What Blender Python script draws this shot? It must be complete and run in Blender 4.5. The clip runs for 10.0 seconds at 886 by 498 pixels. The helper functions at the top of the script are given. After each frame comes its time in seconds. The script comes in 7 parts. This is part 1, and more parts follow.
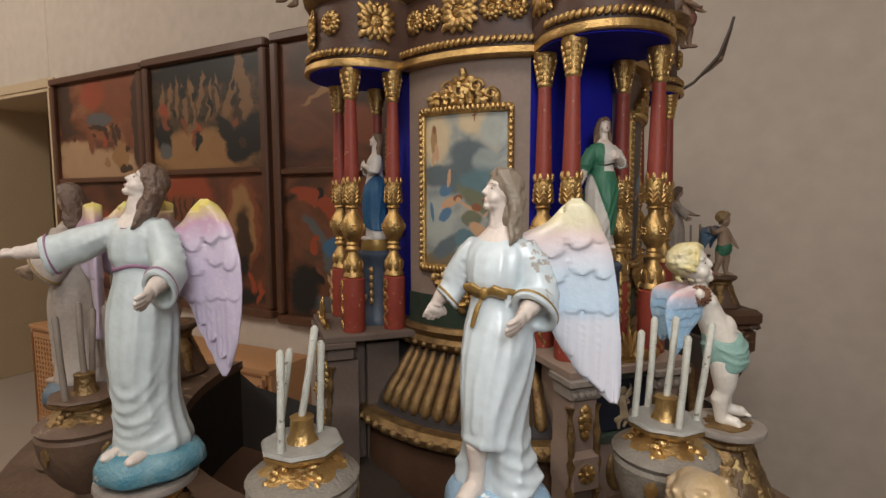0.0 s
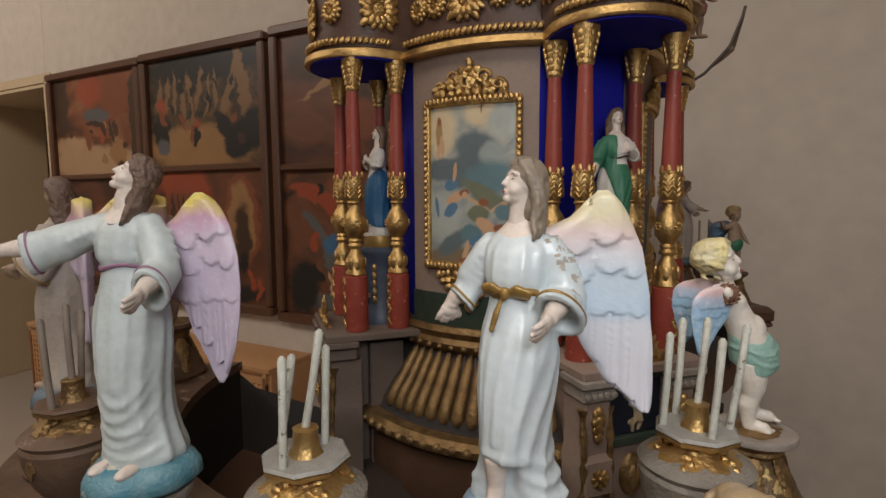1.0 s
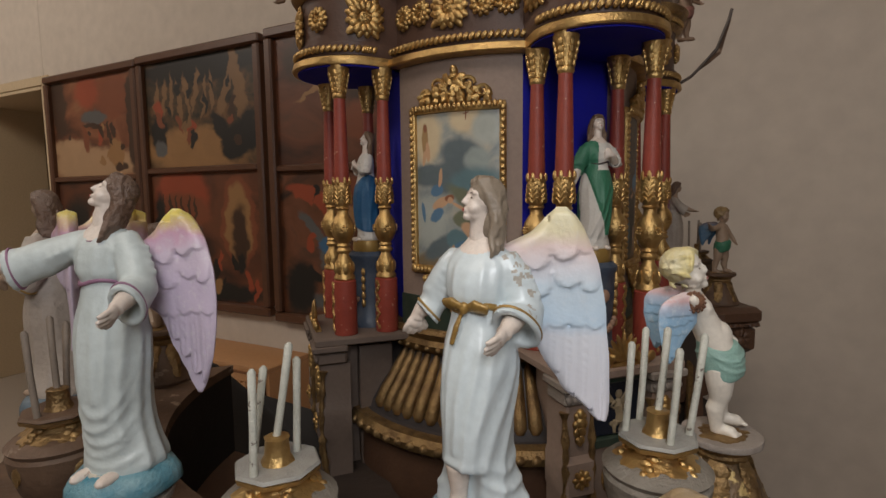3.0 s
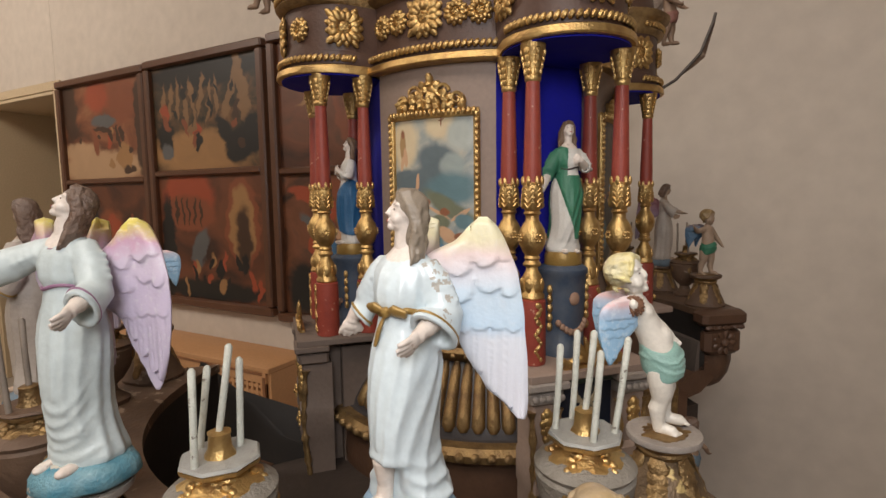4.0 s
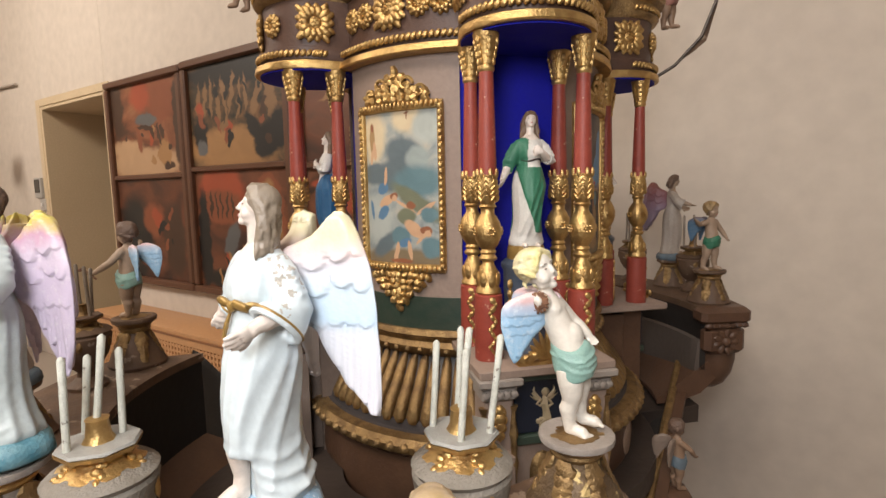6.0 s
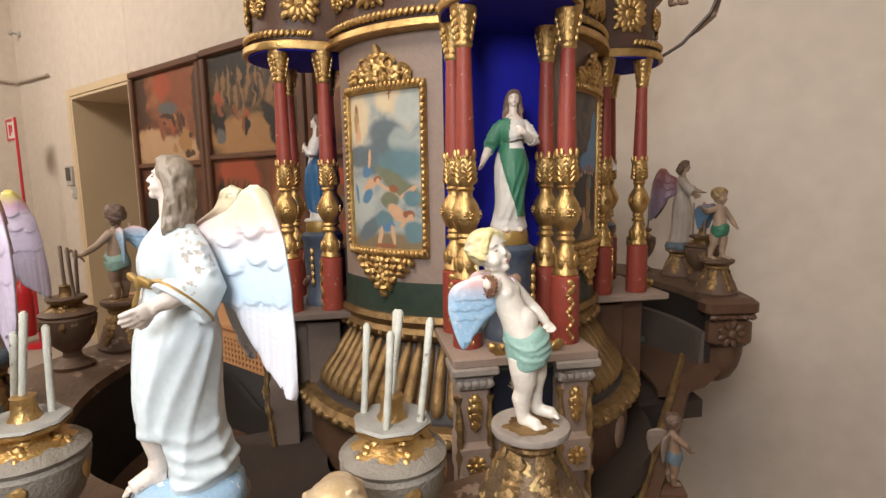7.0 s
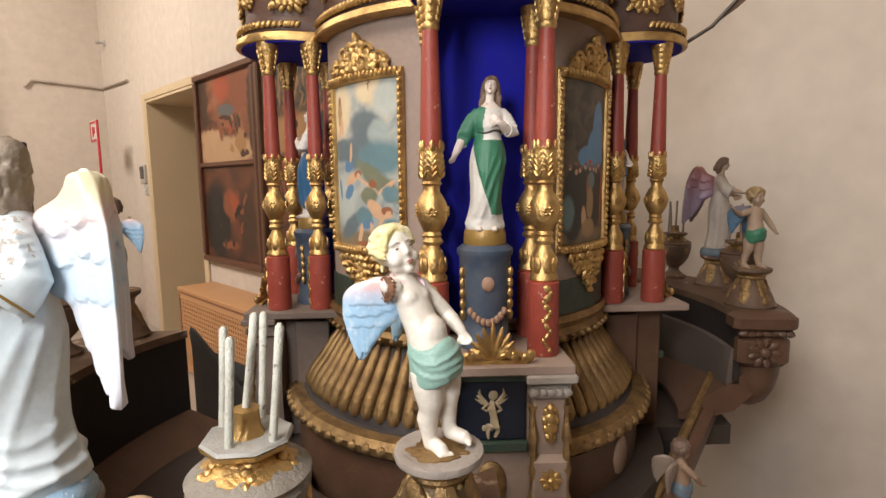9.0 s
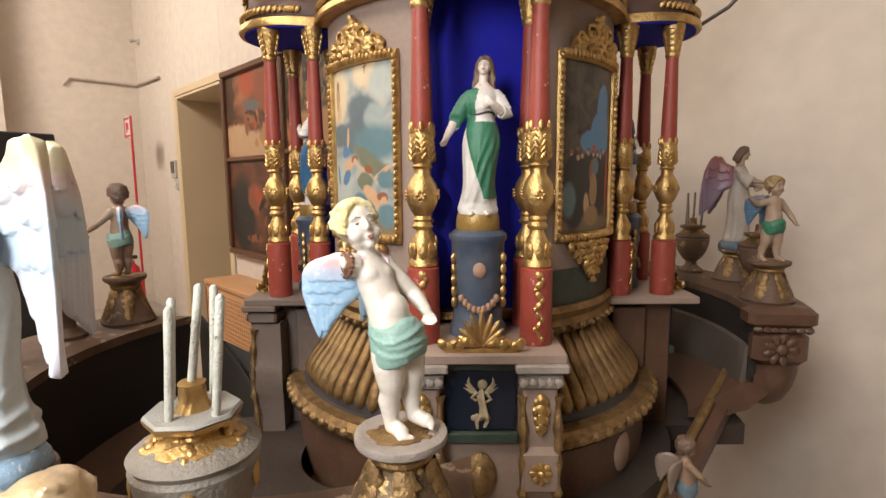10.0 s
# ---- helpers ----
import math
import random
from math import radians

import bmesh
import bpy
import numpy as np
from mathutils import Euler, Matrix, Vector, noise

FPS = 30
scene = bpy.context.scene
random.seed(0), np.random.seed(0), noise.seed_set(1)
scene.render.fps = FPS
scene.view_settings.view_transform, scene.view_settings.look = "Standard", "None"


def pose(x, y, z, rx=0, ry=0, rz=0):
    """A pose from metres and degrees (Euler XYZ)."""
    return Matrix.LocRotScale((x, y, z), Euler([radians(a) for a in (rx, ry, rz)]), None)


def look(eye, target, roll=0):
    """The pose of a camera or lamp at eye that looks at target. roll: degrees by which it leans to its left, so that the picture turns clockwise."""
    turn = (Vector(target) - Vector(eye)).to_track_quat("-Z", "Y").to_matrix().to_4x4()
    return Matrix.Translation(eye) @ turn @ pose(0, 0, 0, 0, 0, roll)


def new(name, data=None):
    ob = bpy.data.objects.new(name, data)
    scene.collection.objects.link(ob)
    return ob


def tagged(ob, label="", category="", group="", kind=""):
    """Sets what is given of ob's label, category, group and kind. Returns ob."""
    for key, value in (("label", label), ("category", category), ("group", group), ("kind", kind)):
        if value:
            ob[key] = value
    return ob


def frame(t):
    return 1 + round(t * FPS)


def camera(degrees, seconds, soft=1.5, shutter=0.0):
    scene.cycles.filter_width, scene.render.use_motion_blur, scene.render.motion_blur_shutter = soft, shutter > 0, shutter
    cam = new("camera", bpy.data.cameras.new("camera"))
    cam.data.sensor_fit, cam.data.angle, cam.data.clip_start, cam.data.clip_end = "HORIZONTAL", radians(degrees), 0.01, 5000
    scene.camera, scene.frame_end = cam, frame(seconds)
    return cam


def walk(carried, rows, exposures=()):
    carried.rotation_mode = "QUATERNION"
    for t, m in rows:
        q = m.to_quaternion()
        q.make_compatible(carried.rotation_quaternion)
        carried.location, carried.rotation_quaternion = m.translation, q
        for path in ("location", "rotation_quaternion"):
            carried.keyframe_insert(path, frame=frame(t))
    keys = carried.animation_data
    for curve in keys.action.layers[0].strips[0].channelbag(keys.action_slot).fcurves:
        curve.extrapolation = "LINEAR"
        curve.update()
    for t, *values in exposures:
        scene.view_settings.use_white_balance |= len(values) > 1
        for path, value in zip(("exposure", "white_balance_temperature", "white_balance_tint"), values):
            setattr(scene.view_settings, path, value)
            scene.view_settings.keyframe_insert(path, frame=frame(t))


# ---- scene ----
cam = camera(80.53, 10.0)
PATH = [
    (0, (0.0000, 0.0000, 1.3100), (-0.0000, 1.9918, 1.1287), -0.10),
    (0.5, (-0.0057, 0.0052, 1.3129), (-0.0083, 1.9970, 1.1328), -0.18),
    (1, (-0.0097, 0.0285, 1.3076), (-0.0085, 2.0190, 1.1125), -0.26),
    (1.5, (-0.0077, 0.0346, 1.3076), (-0.0083, 2.0241, 1.1028), -0.36),
    (2, (-0.0058, 0.0358, 1.3146), (-0.0070, 2.0252, 1.1088), -0.60),
    (2.5, (-0.0000, 0.0278, 1.3182), (-0.0010, 2.0173, 1.1132), -0.60),
    (4, (0.0706, -0.0028, 1.3267), (0.0234, 1.9863, 1.1228), -0.76),
    (4.5, (0.1099, -0.0109, 1.3318), (0.0090, 1.9765, 1.1317), -1.04),
    (5, (0.1412, -0.0054, 1.3344), (0.0004, 1.9796, 1.1351), -1.30),
    (6.5, (0.2322, 0.0234, 1.3184), (-0.0440, 1.9884, 1.0682), -1.06),
    (7, (0.2640, 0.0409, 1.3132), (-0.0640, 1.9961, 1.0495), -1.03),
    (7.5, (0.2860, 0.0582, 1.3118), (-0.1011, 2.0024, 1.0470), -0.88),
    (8, (0.3237, 0.0783, 1.3131), (-0.1221, 2.0104, 1.0515), -0.87),
    (8.5, (0.3532, 0.0986, 1.3063), (-0.1446, 2.0184, 1.0482), -0.35),
    (9, (0.3753, 0.1190, 1.3021), (-0.1892, 2.0207, 1.0475), -0.63),
    (9.5, (0.3918, 0.1381, 1.2995), (-0.2190, 2.0254, 1.0450), -0.32),
    (10, (0.4151, 0.1461, 1.2845), (-0.2497, 2.0138, 1.0206), -0.44),
]
walk(cam, [(t, look(eye, target, roll)) for t, eye, target, roll in PATH], [(0, -0.77), (1.0, -0.97), (1.6, -1.2), (2.7, -1.17), (3.8, -0.72), (4.5, 0.02), (7.0, 0.1), (8.5, 0.2), (10.0, 0.4)])

# ---- light ----
world = bpy.data.worlds.new("world")
scene.world = world
world.use_nodes = True
world.node_tree.nodes["Background"].inputs["Color"].default_value = (1.0, 0.9, 0.8, 1)
world.node_tree.nodes["Background"].inputs["Strength"].default_value = 0.25
# the wall's own axes: x along the picture wall, y into it, z up
WALL = Matrix.Translation((1.9067 * 0.45678, 1.9067 * 0.88958, 0)) @ Matrix.Rotation(radians(-27.18), 4, "Z")
FLOOR, CEIL = -0.06, 3.9


def area_lamp(name, eye, target, size, watts, colour, spread=180):
    data = bpy.data.lights.new(name, "AREA")
    data.shape, data.size, data.energy, data.color, data.spread = "DISK", size, watts, colour, radians(spread)
    ob = new(name, data)
    ob.matrix_world = look(eye, target)
    return ob


# two unseen fills added under the ceiling: general light, and the left wall's brightness
area_lamp("ceiling_fill", WALL @ Vector((-0.2, -2.9, 3.8)), WALL @ Vector((-0.2, -1.2, 1.0)), 2.0, 113, (1.0, 0.89, 0.78))
area_lamp("ceiling_fill", WALL @ Vector((-4.2, -2.4, 3.8)), WALL @ Vector((-4.2, -0.6, 0.8)), 1.6, 165, (1.0, 0.89, 0.78))
# added fill behind the viewer, no real fitting; brightens the near statues
area_lamp("viewer_fill", WALL @ Vector((0.27, -2.25, 1.68)), WALL @ Vector((0.0, -1.2, 1.2)), 0.4, 10.3, (0.97, 0.98, 1.0))

# ---- materials ----


def material(name, colour, rough=0.6, metal=0.0, other=None, scale=40.0, amount=0.5, bump=0.15, coat=0.0, fine=6.0, sharp=0.2, chip=None, chips=0.3):
    m = bpy.data.materials.new(name)
    m.use_nodes = True
    nt = m.node_tree
    bsdf = nt.nodes["Principled BSDF"]
    tex = nt.nodes.new("ShaderNodeTexCoord")
    n1, n2 = nt.nodes.new("ShaderNodeTexNoise"), nt.nodes.new("ShaderNodeTexNoise")
    n1.inputs["Scale"].default_value, n2.inputs["Scale"].default_value = scale, scale * fine
    n1.inputs["Detail"].default_value, n2.inputs["Detail"].default_value = 5, 4
    ramp = nt.nodes.new("ShaderNodeValToRGB")
    ramp.color_ramp.elements[0].position = 0.5 - sharp
    ramp.color_ramp.elements[1].position = 0.5 + sharp
    other = other or tuple(c * 0.6 for c in colour)
    mixed = tuple(c * (1 - amount) + o * amount for c, o in zip(colour, other))
    ramp.color_ramp.elements[0].color = (*mixed, 1)
    ramp.color_ramp.elements[1].color = (*colour, 1)
    grain = nt.nodes.new("ShaderNodeMixRGB")
    grain.blend_type = "MULTIPLY"
    grain.inputs[0].default_value = 0.25
    bmp = nt.nodes.new("ShaderNodeBump")
    bmp.inputs["Strength"].default_value = bump
    bmp.inputs["Distance"].default_value = 0.004
    ln = nt.links.new
    for n in (n1, n2):
        ln(tex.outputs["Object"], n.inputs["Vector"])
    ln(n1.outputs["Fac"], ramp.inputs["Fac"])
    ln(ramp.outputs["Color"], grain.inputs[1])
    ln(n2.outputs["Fac"], grain.inputs[2])
    if chip:
        n3 = nt.nodes.new("ShaderNodeTexNoise")
        n3.inputs["Scale"].default_value, n3.inputs["Detail"].default_value, n3.inputs["Roughness"].default_value = scale * 1.1, 8, 0.62
        edge = nt.nodes.new("ShaderNodeValToRGB")
        edge.color_ramp.elements[0].position, edge.color_ramp.elements[1].position = 1 - chips - 0.015, 1 - chips + 0.015
        over = nt.nodes.new("ShaderNodeMixRGB")
        over.inputs[2].default_value = (*chip, 1)
        ln(tex.outputs["Object"], n3.inputs["Vector"])
        ln(n3.outputs["Fac"], edge.inputs["Fac"])
        ln(edge.outputs["Color"], over.inputs[0])
        ln(grain.outputs[0], over.inputs[1])
        ln(over.outputs[0], bsdf.inputs["Base Color"])
    else:
        ln(grain.outputs[0], bsdf.inputs["Base Color"])
    ln(n2.outputs["Fac"], bmp.inputs["Height"])
    ln(bmp.outputs["Normal"], bsdf.inputs["Normal"])
    rr = nt.nodes.new("ShaderNodeMapRange")
    rr.inputs["To Min"].default_value, rr.inputs["To Max"].default_value = max(0.03, rough - 0.12), min(1, rough + 0.12)
    ln(n1.outputs["Fac"], rr.inputs["Value"])
    ln(rr.outputs["Result"], bsdf.inputs["Roughness"])
    bsdf.inputs["Metallic"].default_value = metal
    bsdf.inputs["Coat Weight"].default_value = coat
    bsdf.inputs["Coat Roughness"].default_value = 0.25
    return m


PLASTER = material("wall_plaster", (0.68, 0.6, 0.52), 0.9, other=(0.62, 0.54, 0.46), scale=1.6, amount=0.7, bump=0.05, fine=9)
CEILING = material("ceiling_plaster", (0.75, 0.7, 0.64), 0.9, scale=2, bump=0.05, fine=40, amount=0.1)
TERRAZZO = material("floor_terrazzo", (0.55, 0.48, 0.41), 0.45, other=(0.42, 0.36, 0.3), scale=60, bump=0.03)
JAMB = material("jamb_paint", (0.66, 0.52, 0.34), 0.6, other=(0.6, 0.46, 0.29), scale=3, bump=0.03, fine=30)
GOLD = material("gilding", (0.74, 0.5, 0.2), 0.43, 0.9, other=(0.38, 0.21, 0.08), scale=60, amount=0.65, bump=0.32, fine=5, sharp=0.18)
GOLD_OLD = material("tarnished_gilding", (0.46, 0.3, 0.13), 0.5, 0.8, other=(0.14, 0.08, 0.04), scale=55, amount=0.8, bump=0.5, fine=5)
TAUPE = material("taupe_paint", (0.34, 0.25, 0.2), 0.62, other=(0.27, 0.19, 0.15), scale=22, bump=0.15)
# the taupe again, darkened to hold the shade on the left porch
SHADED_TAUPE = material("shaded_taupe_paint", (0.17, 0.125, 0.1), 0.62, other=(0.12, 0.085, 0.068), scale=22, bump=0.2)
UMBER = material("dark_umber_paint", (0.115, 0.06, 0.04), 0.5, other=(0.07, 0.035, 0.025), scale=30, bump=0.2)
BROWN = material("brown_paint", (0.13, 0.066, 0.037), 0.5, other=(0.08, 0.04, 0.025), scale=24, bump=0.25, amount=0.7)
WOOD_OLD = material("worn_brown_wood", (0.17, 0.10, 0.06), 0.65, other=(0.07, 0.04, 0.025), scale=26, amount=0.7, bump=0.35, chip=(0.3, 0.22, 0.16), chips=0.37)
RED = material("red_marbled_paint", (0.36, 0.065, 0.04), 0.5, other=(0.22, 0.035, 0.025), scale=60, bump=0.2, chip=(0.5, 0.25, 0.17), chips=0.34)
BLUE = material("ultramarine_paint", (0.002, 0.003, 0.37), 0.85, other=(0.002, 0.003, 0.29), scale=30, bump=0.08)
SLATE = material("slate_blue_marble_paint", (0.045, 0.07, 0.115), 0.45, other=(0.12, 0.13, 0.15), scale=45, amount=0.7, bump=0.15)
GREEN = material("green_marbled_paint", (0.025, 0.05, 0.035), 0.45, other=(0.06, 0.07, 0.05), scale=60, amount=0.7)
STONE = material("grey_stone_paint", (0.37, 0.32, 0.28), 0.6, other=(0.24, 0.2, 0.17), scale=50, amount=0.7, bump=0.35)
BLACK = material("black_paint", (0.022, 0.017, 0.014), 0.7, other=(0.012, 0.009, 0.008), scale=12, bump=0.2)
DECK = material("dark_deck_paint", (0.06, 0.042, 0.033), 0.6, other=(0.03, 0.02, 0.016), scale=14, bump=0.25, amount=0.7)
GREYWALL = material("grey_inner_paint", (0.12, 0.095, 0.08), 0.6, other=(0.08, 0.06, 0.05), scale=16, bump=0.2)
NAVY = material("navy_paint", (0.008, 0.014, 0.03), 0.35, scale=40)
WHITE = material("glazed_white_paint", (0.69, 0.77, 0.8), 0.33, other=(0.64, 0.7, 0.72), scale=24, amount=0.6, bump=0.1, coat=0.3, fine=7, chip=(0.36, 0.31, 0.26), chips=0.27)
WORN = material("worn_primer_paint", (0.46, 0.42, 0.36), 0.6, other=(0.5, 0.48, 0.44), scale=90, amount=0.7, bump=0.4)
AQUA = material("pale_aqua_paint", (0.66, 0.73, 0.73), 0.4, other=(0.5, 0.55, 0.54), scale=26, amount=0.7, bump=0.18, fine=6, chip=(0.36, 0.31, 0.27), chips=0.3)
SKIN = material("pale_skin_paint", (0.78, 0.68, 0.6), 0.42, other=(0.68, 0.54, 0.45), scale=50, amount=0.4, bump=0.15, chip=(0.4, 0.3, 0.24), chips=0.31)
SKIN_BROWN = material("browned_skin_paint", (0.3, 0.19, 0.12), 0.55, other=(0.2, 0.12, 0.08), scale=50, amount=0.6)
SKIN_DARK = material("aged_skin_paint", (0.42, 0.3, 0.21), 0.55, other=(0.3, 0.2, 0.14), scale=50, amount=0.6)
HAIR = material("grey_brown_hair_paint", (0.26, 0.205, 0.15), 0.45, other=(0.32, 0.26, 0.2), scale=60, amount=0.5, bump=0.3, fine=4, chip=(0.55, 0.5, 0.44), chips=0.3)
HAIR_DARK = material("dark_hair_paint", (0.15, 0.085, 0.055), 0.45, other=(0.2, 0.15, 0.12), scale=60, amount=0.5, bump=0.6)
BLOND = material("yellow_hair_paint", (0.8, 0.66, 0.24), 0.34, other=(0.84, 0.79, 0.62), scale=60, amount=0.8, bump=0.5, fine=4, chip=(0.8, 0.76, 0.66), chips=0.38)
OCHRE = material("ochre_gold_paint", (0.4, 0.25, 0.07), 0.4, 0.3, other=(0.3, 0.17, 0.05), scale=60)
SKY = material("sky_blue_paint", (0.3, 0.48, 0.66), 0.42, other=(0.45, 0.58, 0.68), scale=80, amount=0.6, bump=0.3, chip=(0.7, 0.74, 0.76), chips=0.38)
TURQ = material("turquoise_base_paint", (0.04, 0.22, 0.31), 0.45, other=(0.35, 0.5, 0.52), scale=60, amount=0.6, bump=0.4, chip=(0.55, 0.5, 0.42), chips=0.36)
MINT = material("sea_green_cloth_paint", (0.25, 0.43, 0.37), 0.45, other=(0.36, 0.5, 0.45), scale=60, amount=0.5, bump=0.25)
ROBE_GREEN = material("green_cloth_paint", (0.035, 0.17, 0.095), 0.5, other=(0.06, 0.22, 0.13), scale=60, amount=0.5, bump=0.25)
ROBE_BLUE = material("blue_cloth_paint", (0.02, 0.11, 0.25), 0.5, other=(0.05, 0.16, 0.3), scale=60, amount=0.5)
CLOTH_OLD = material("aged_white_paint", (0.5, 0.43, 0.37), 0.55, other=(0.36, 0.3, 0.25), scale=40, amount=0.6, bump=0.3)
MAUVE = material("mauve_trim_paint", (0.35, 0.18, 0.28), 0.5, scale=60)
FACE_LINE = material("soft_brown_line_paint", (0.24, 0.16, 0.12), 0.5, scale=60)
RUST_CLOTH = material("faded_rust_cloth_paint", (0.3, 0.13, 0.1), 0.6, scale=60)
DARK = material("dark_line_paint", (0.05, 0.03, 0.025), 0.5, scale=60)
LIP = material("lip_red_paint", (0.5, 0.12, 0.1), 0.4, scale=60)
WAX = material("white_candle_paint", (0.66, 0.66, 0.58), 0.45, other=(0.45, 0.43, 0.36), scale=120, amount=0.6, bump=0.4, chip=(0.2, 0.17, 0.14), chips=0.36)
BEECH = material("beech_laminate", (0.6, 0.32, 0.15), 0.45, other=(0.52, 0.27, 0.12), scale=4, amount=0.5, bump=0.04, fine=20)
BEECH_DARK = material("beech_edge", (0.3, 0.13, 0.055), 0.5, scale=6, bump=0.05)
FRAME_WOOD = material("picture_frame_wood", (0.13, 0.055, 0.028), 0.4, other=(0.08, 0.035, 0.018), scale=20, bump=0.15)
SIGN_RED = material("sign_red", (0.6, 0.02, 0.03), 0.35, scale=5, bump=0)
SIGN_WHITE = material("sign_white", (0.8, 0.76, 0.72), 0.4, scale=5, bump=0)
PLASTIC = material("grey_plastic", (0.5, 0.47, 0.43), 0.5, scale=10, bump=0.02)
DARK_GLASS = material("dark_screen", (0.05, 0.045, 0.04), 0.2, scale=10, bump=0)
METAL = material("dull_iron", (0.12, 0.1, 0.09), 0.5, 0.7, scale=60)
PIPE = material("conduit_paint", (0.54, 0.46, 0.39), 0.6, scale=10)

# ---- mesh builder ----


class Build:
    """Collects faces of several forms, each with a material slot, for one mesh."""

    def __init__(self):
        self.v, self.f, self.m = [], [], []

    def add(self, verts, faces, slot=0, mat=None):
        o = len(self.v)
        self.v += [tuple(mat @ Vector(p)) if mat is not None else tuple(p) for p in verts]
        self.f += [tuple(i + o for i in q) for q in faces]
        self.m += [slot] * len(faces)

    def loft(self, rings, slot=0, mat=None, caps=True, closed=True):
        n = len(rings[0])
        verts = [p for r in rings for p in r]
        faces = []
        for k in range(len(rings) - 1):
            for i in range(n if closed else n - 1):
                j = (i + 1) % n
                faces.append((k * n + i, k * n + j, (k + 1) * n + j, (k + 1) * n + i))
        if caps and closed:
            faces.append(tuple(range(n - 1, -1, -1)))
            faces.append(tuple(range((len(rings) - 1) * n, len(rings) * n)))
        self.add(verts, faces, slot, mat)

    def lathe(self, profile, seg=20, slot=0, mat=None, wave=None):
        rings = []
        for r, z in profile:
            ring = []
            for i in range(seg):
                a = 2 * math.pi * i / seg
                q = max(r, 1e-5) * (wave(a, z) if wave else 1)
                ring.append((q * math.cos(a), q * math.sin(a), z))
            rings.append(ring)
        self.loft(rings, slot, mat)

    def tube(self, pts, radii, seg=8, slot=0, mat=None, flat=1.0):
        pts = [Vector(p) for p in pts]
        rings = []
        side = None
        for k, p in enumerate(pts):
            d = (pts[min(k + 1, len(pts) - 1)] - pts[max(k - 1, 0)]).normalized()
            if side is None:
                side = d.orthogonal().normalized()
            side = (side - d * side.dot(d)).normalized()
            up = d.cross(side)
            r = radii[k] if isinstance(radii, (list, tuple)) else radii
            rings.append([p + (side * math.cos(a) + up * math.sin(a) * flat) * r for a in (2 * math.pi * i / seg for i in range(seg))])
        self.loft(rings, slot, mat)

    def ball(self, c, r, slot=0, seg=12, mat=None, rot=None, lump=0.0):
        r = (r, r, r) if isinstance(r, (int, float)) else r
        rings = []
        k = max(5, seg // 2 + 1)
        for j in range(k + 1):
            b = math.pi * min(max(j / k, 0.02), 0.98)
            ring = []
            for i in range(seg):
                a = 2 * math.pi * i / seg
                d = Vector((math.sin(b) * math.cos(a), math.sin(b) * math.sin(a), -math.cos(b)))
                s = 1 + (lump * noise.noise(d * 3 + Vector(c) * 50) if lump else 0)
                p = Vector((d.x * r[0], d.y * r[1], d.z * r[2])) * s
                if rot is not None:
                    p = rot @ p
                ring.append(p + Vector(c))
            rings.append(ring)
        self.loft(rings, slot, mat)

    def box(self, c, s, slot=0, mat=None, bevel=0.0):
        """A box round c of the sizes s, with chamfered edges."""
        e = min(bevel, min(s) * 0.3) if bevel else min(s) * 0.04
        hx, hy, hz = (v / 2 for v in s)

        def ring(z, d):
            x, y = hx - d, hy - d
            return [(c[0] + a, c[1] + b, c[2] + z) for a, b in ((-x + e, -y), (x - e, -y), (x, -y + e), (x, y - e), (x - e, y), (-x + e, y), (-x, y - e), (-x, -y + e))]

        self.loft([ring(-hz, e), ring(-hz + e, 0), ring(hz - e, 0), ring(hz, e)], slot, mat)

    def plate(self, outline, thick, slot=0, mat=None):
        """A flat shape in x, z of that thickness along y, its rim slightly rounded."""
        cx = sum(p[0] for p in outline) / len(outline)
        cz = sum(p[1] for p in outline) / len(outline)
        inn = [(cx + (x - cx) * 0.93, cz + (z - cz) * 0.93) for x, z in outline]
        rings = [[(x, thick / 2, z) for x, z in inn], [(x, thick / 4, z) for x, z in outline], [(x, -thick / 4, z) for x, z in outline], [(x, -thick / 2, z) for x, z in inn]]
        self.loft(rings, slot, mat)

    def data(self, name, mats, angle=40, uv=None):
        me = bpy.data.meshes.new(name)
        me.from_pydata(self.v, [], self.f)
        for m in mats if isinstance(mats, (list, tuple)) else [mats]:
            me.materials.append(m)
        me.polygons.foreach_set("material_index", self.m)
        me.polygons.foreach_set("use_smooth", [True] * len(self.f))
        bm = bmesh.new()
        bm.from_mesh(me)
        bmesh.ops.recalc_face_normals(bm, faces=bm.faces)
        bm.to_mesh(me)
        bm.free()
        me.set_sharp_from_angle(angle=radians(angle))
        if uv:
            layer = me.uv_layers.new(name="UVMap")
            for lp in me.loops:
                layer.data[lp.index].uv = uv(me.vertices[lp.vertex_index].co)
        return me


def part(name, b, mats, parent=None, label="", m=None, angle=40, uv=None):
    """Links a Build, or a mesh, as one mesh object under a thing or a part."""
    ob = new(name, b.data(name, mats, angle, uv) if isinstance(b, Build) else b)
    if parent is not None:
        ob.parent = parent
    if m is not None:
        ob.matrix_basis = m
    if label:
        tagged(ob, label)
    return ob


def thing(name, label, category, m=None, group="", kind=""):
    ob = new(name)
    ob.empty_display_size = 0.02
    if m is not None:
        ob.matrix_basis = m
    return tagged(ob, label, category, group, kind)


def spin(deg):
    return Matrix.Rotation(radians(deg), 4, "Z")


def at(x, y, z, deg=0):
    return Matrix.Translation((x, y, z)) @ spin(deg)


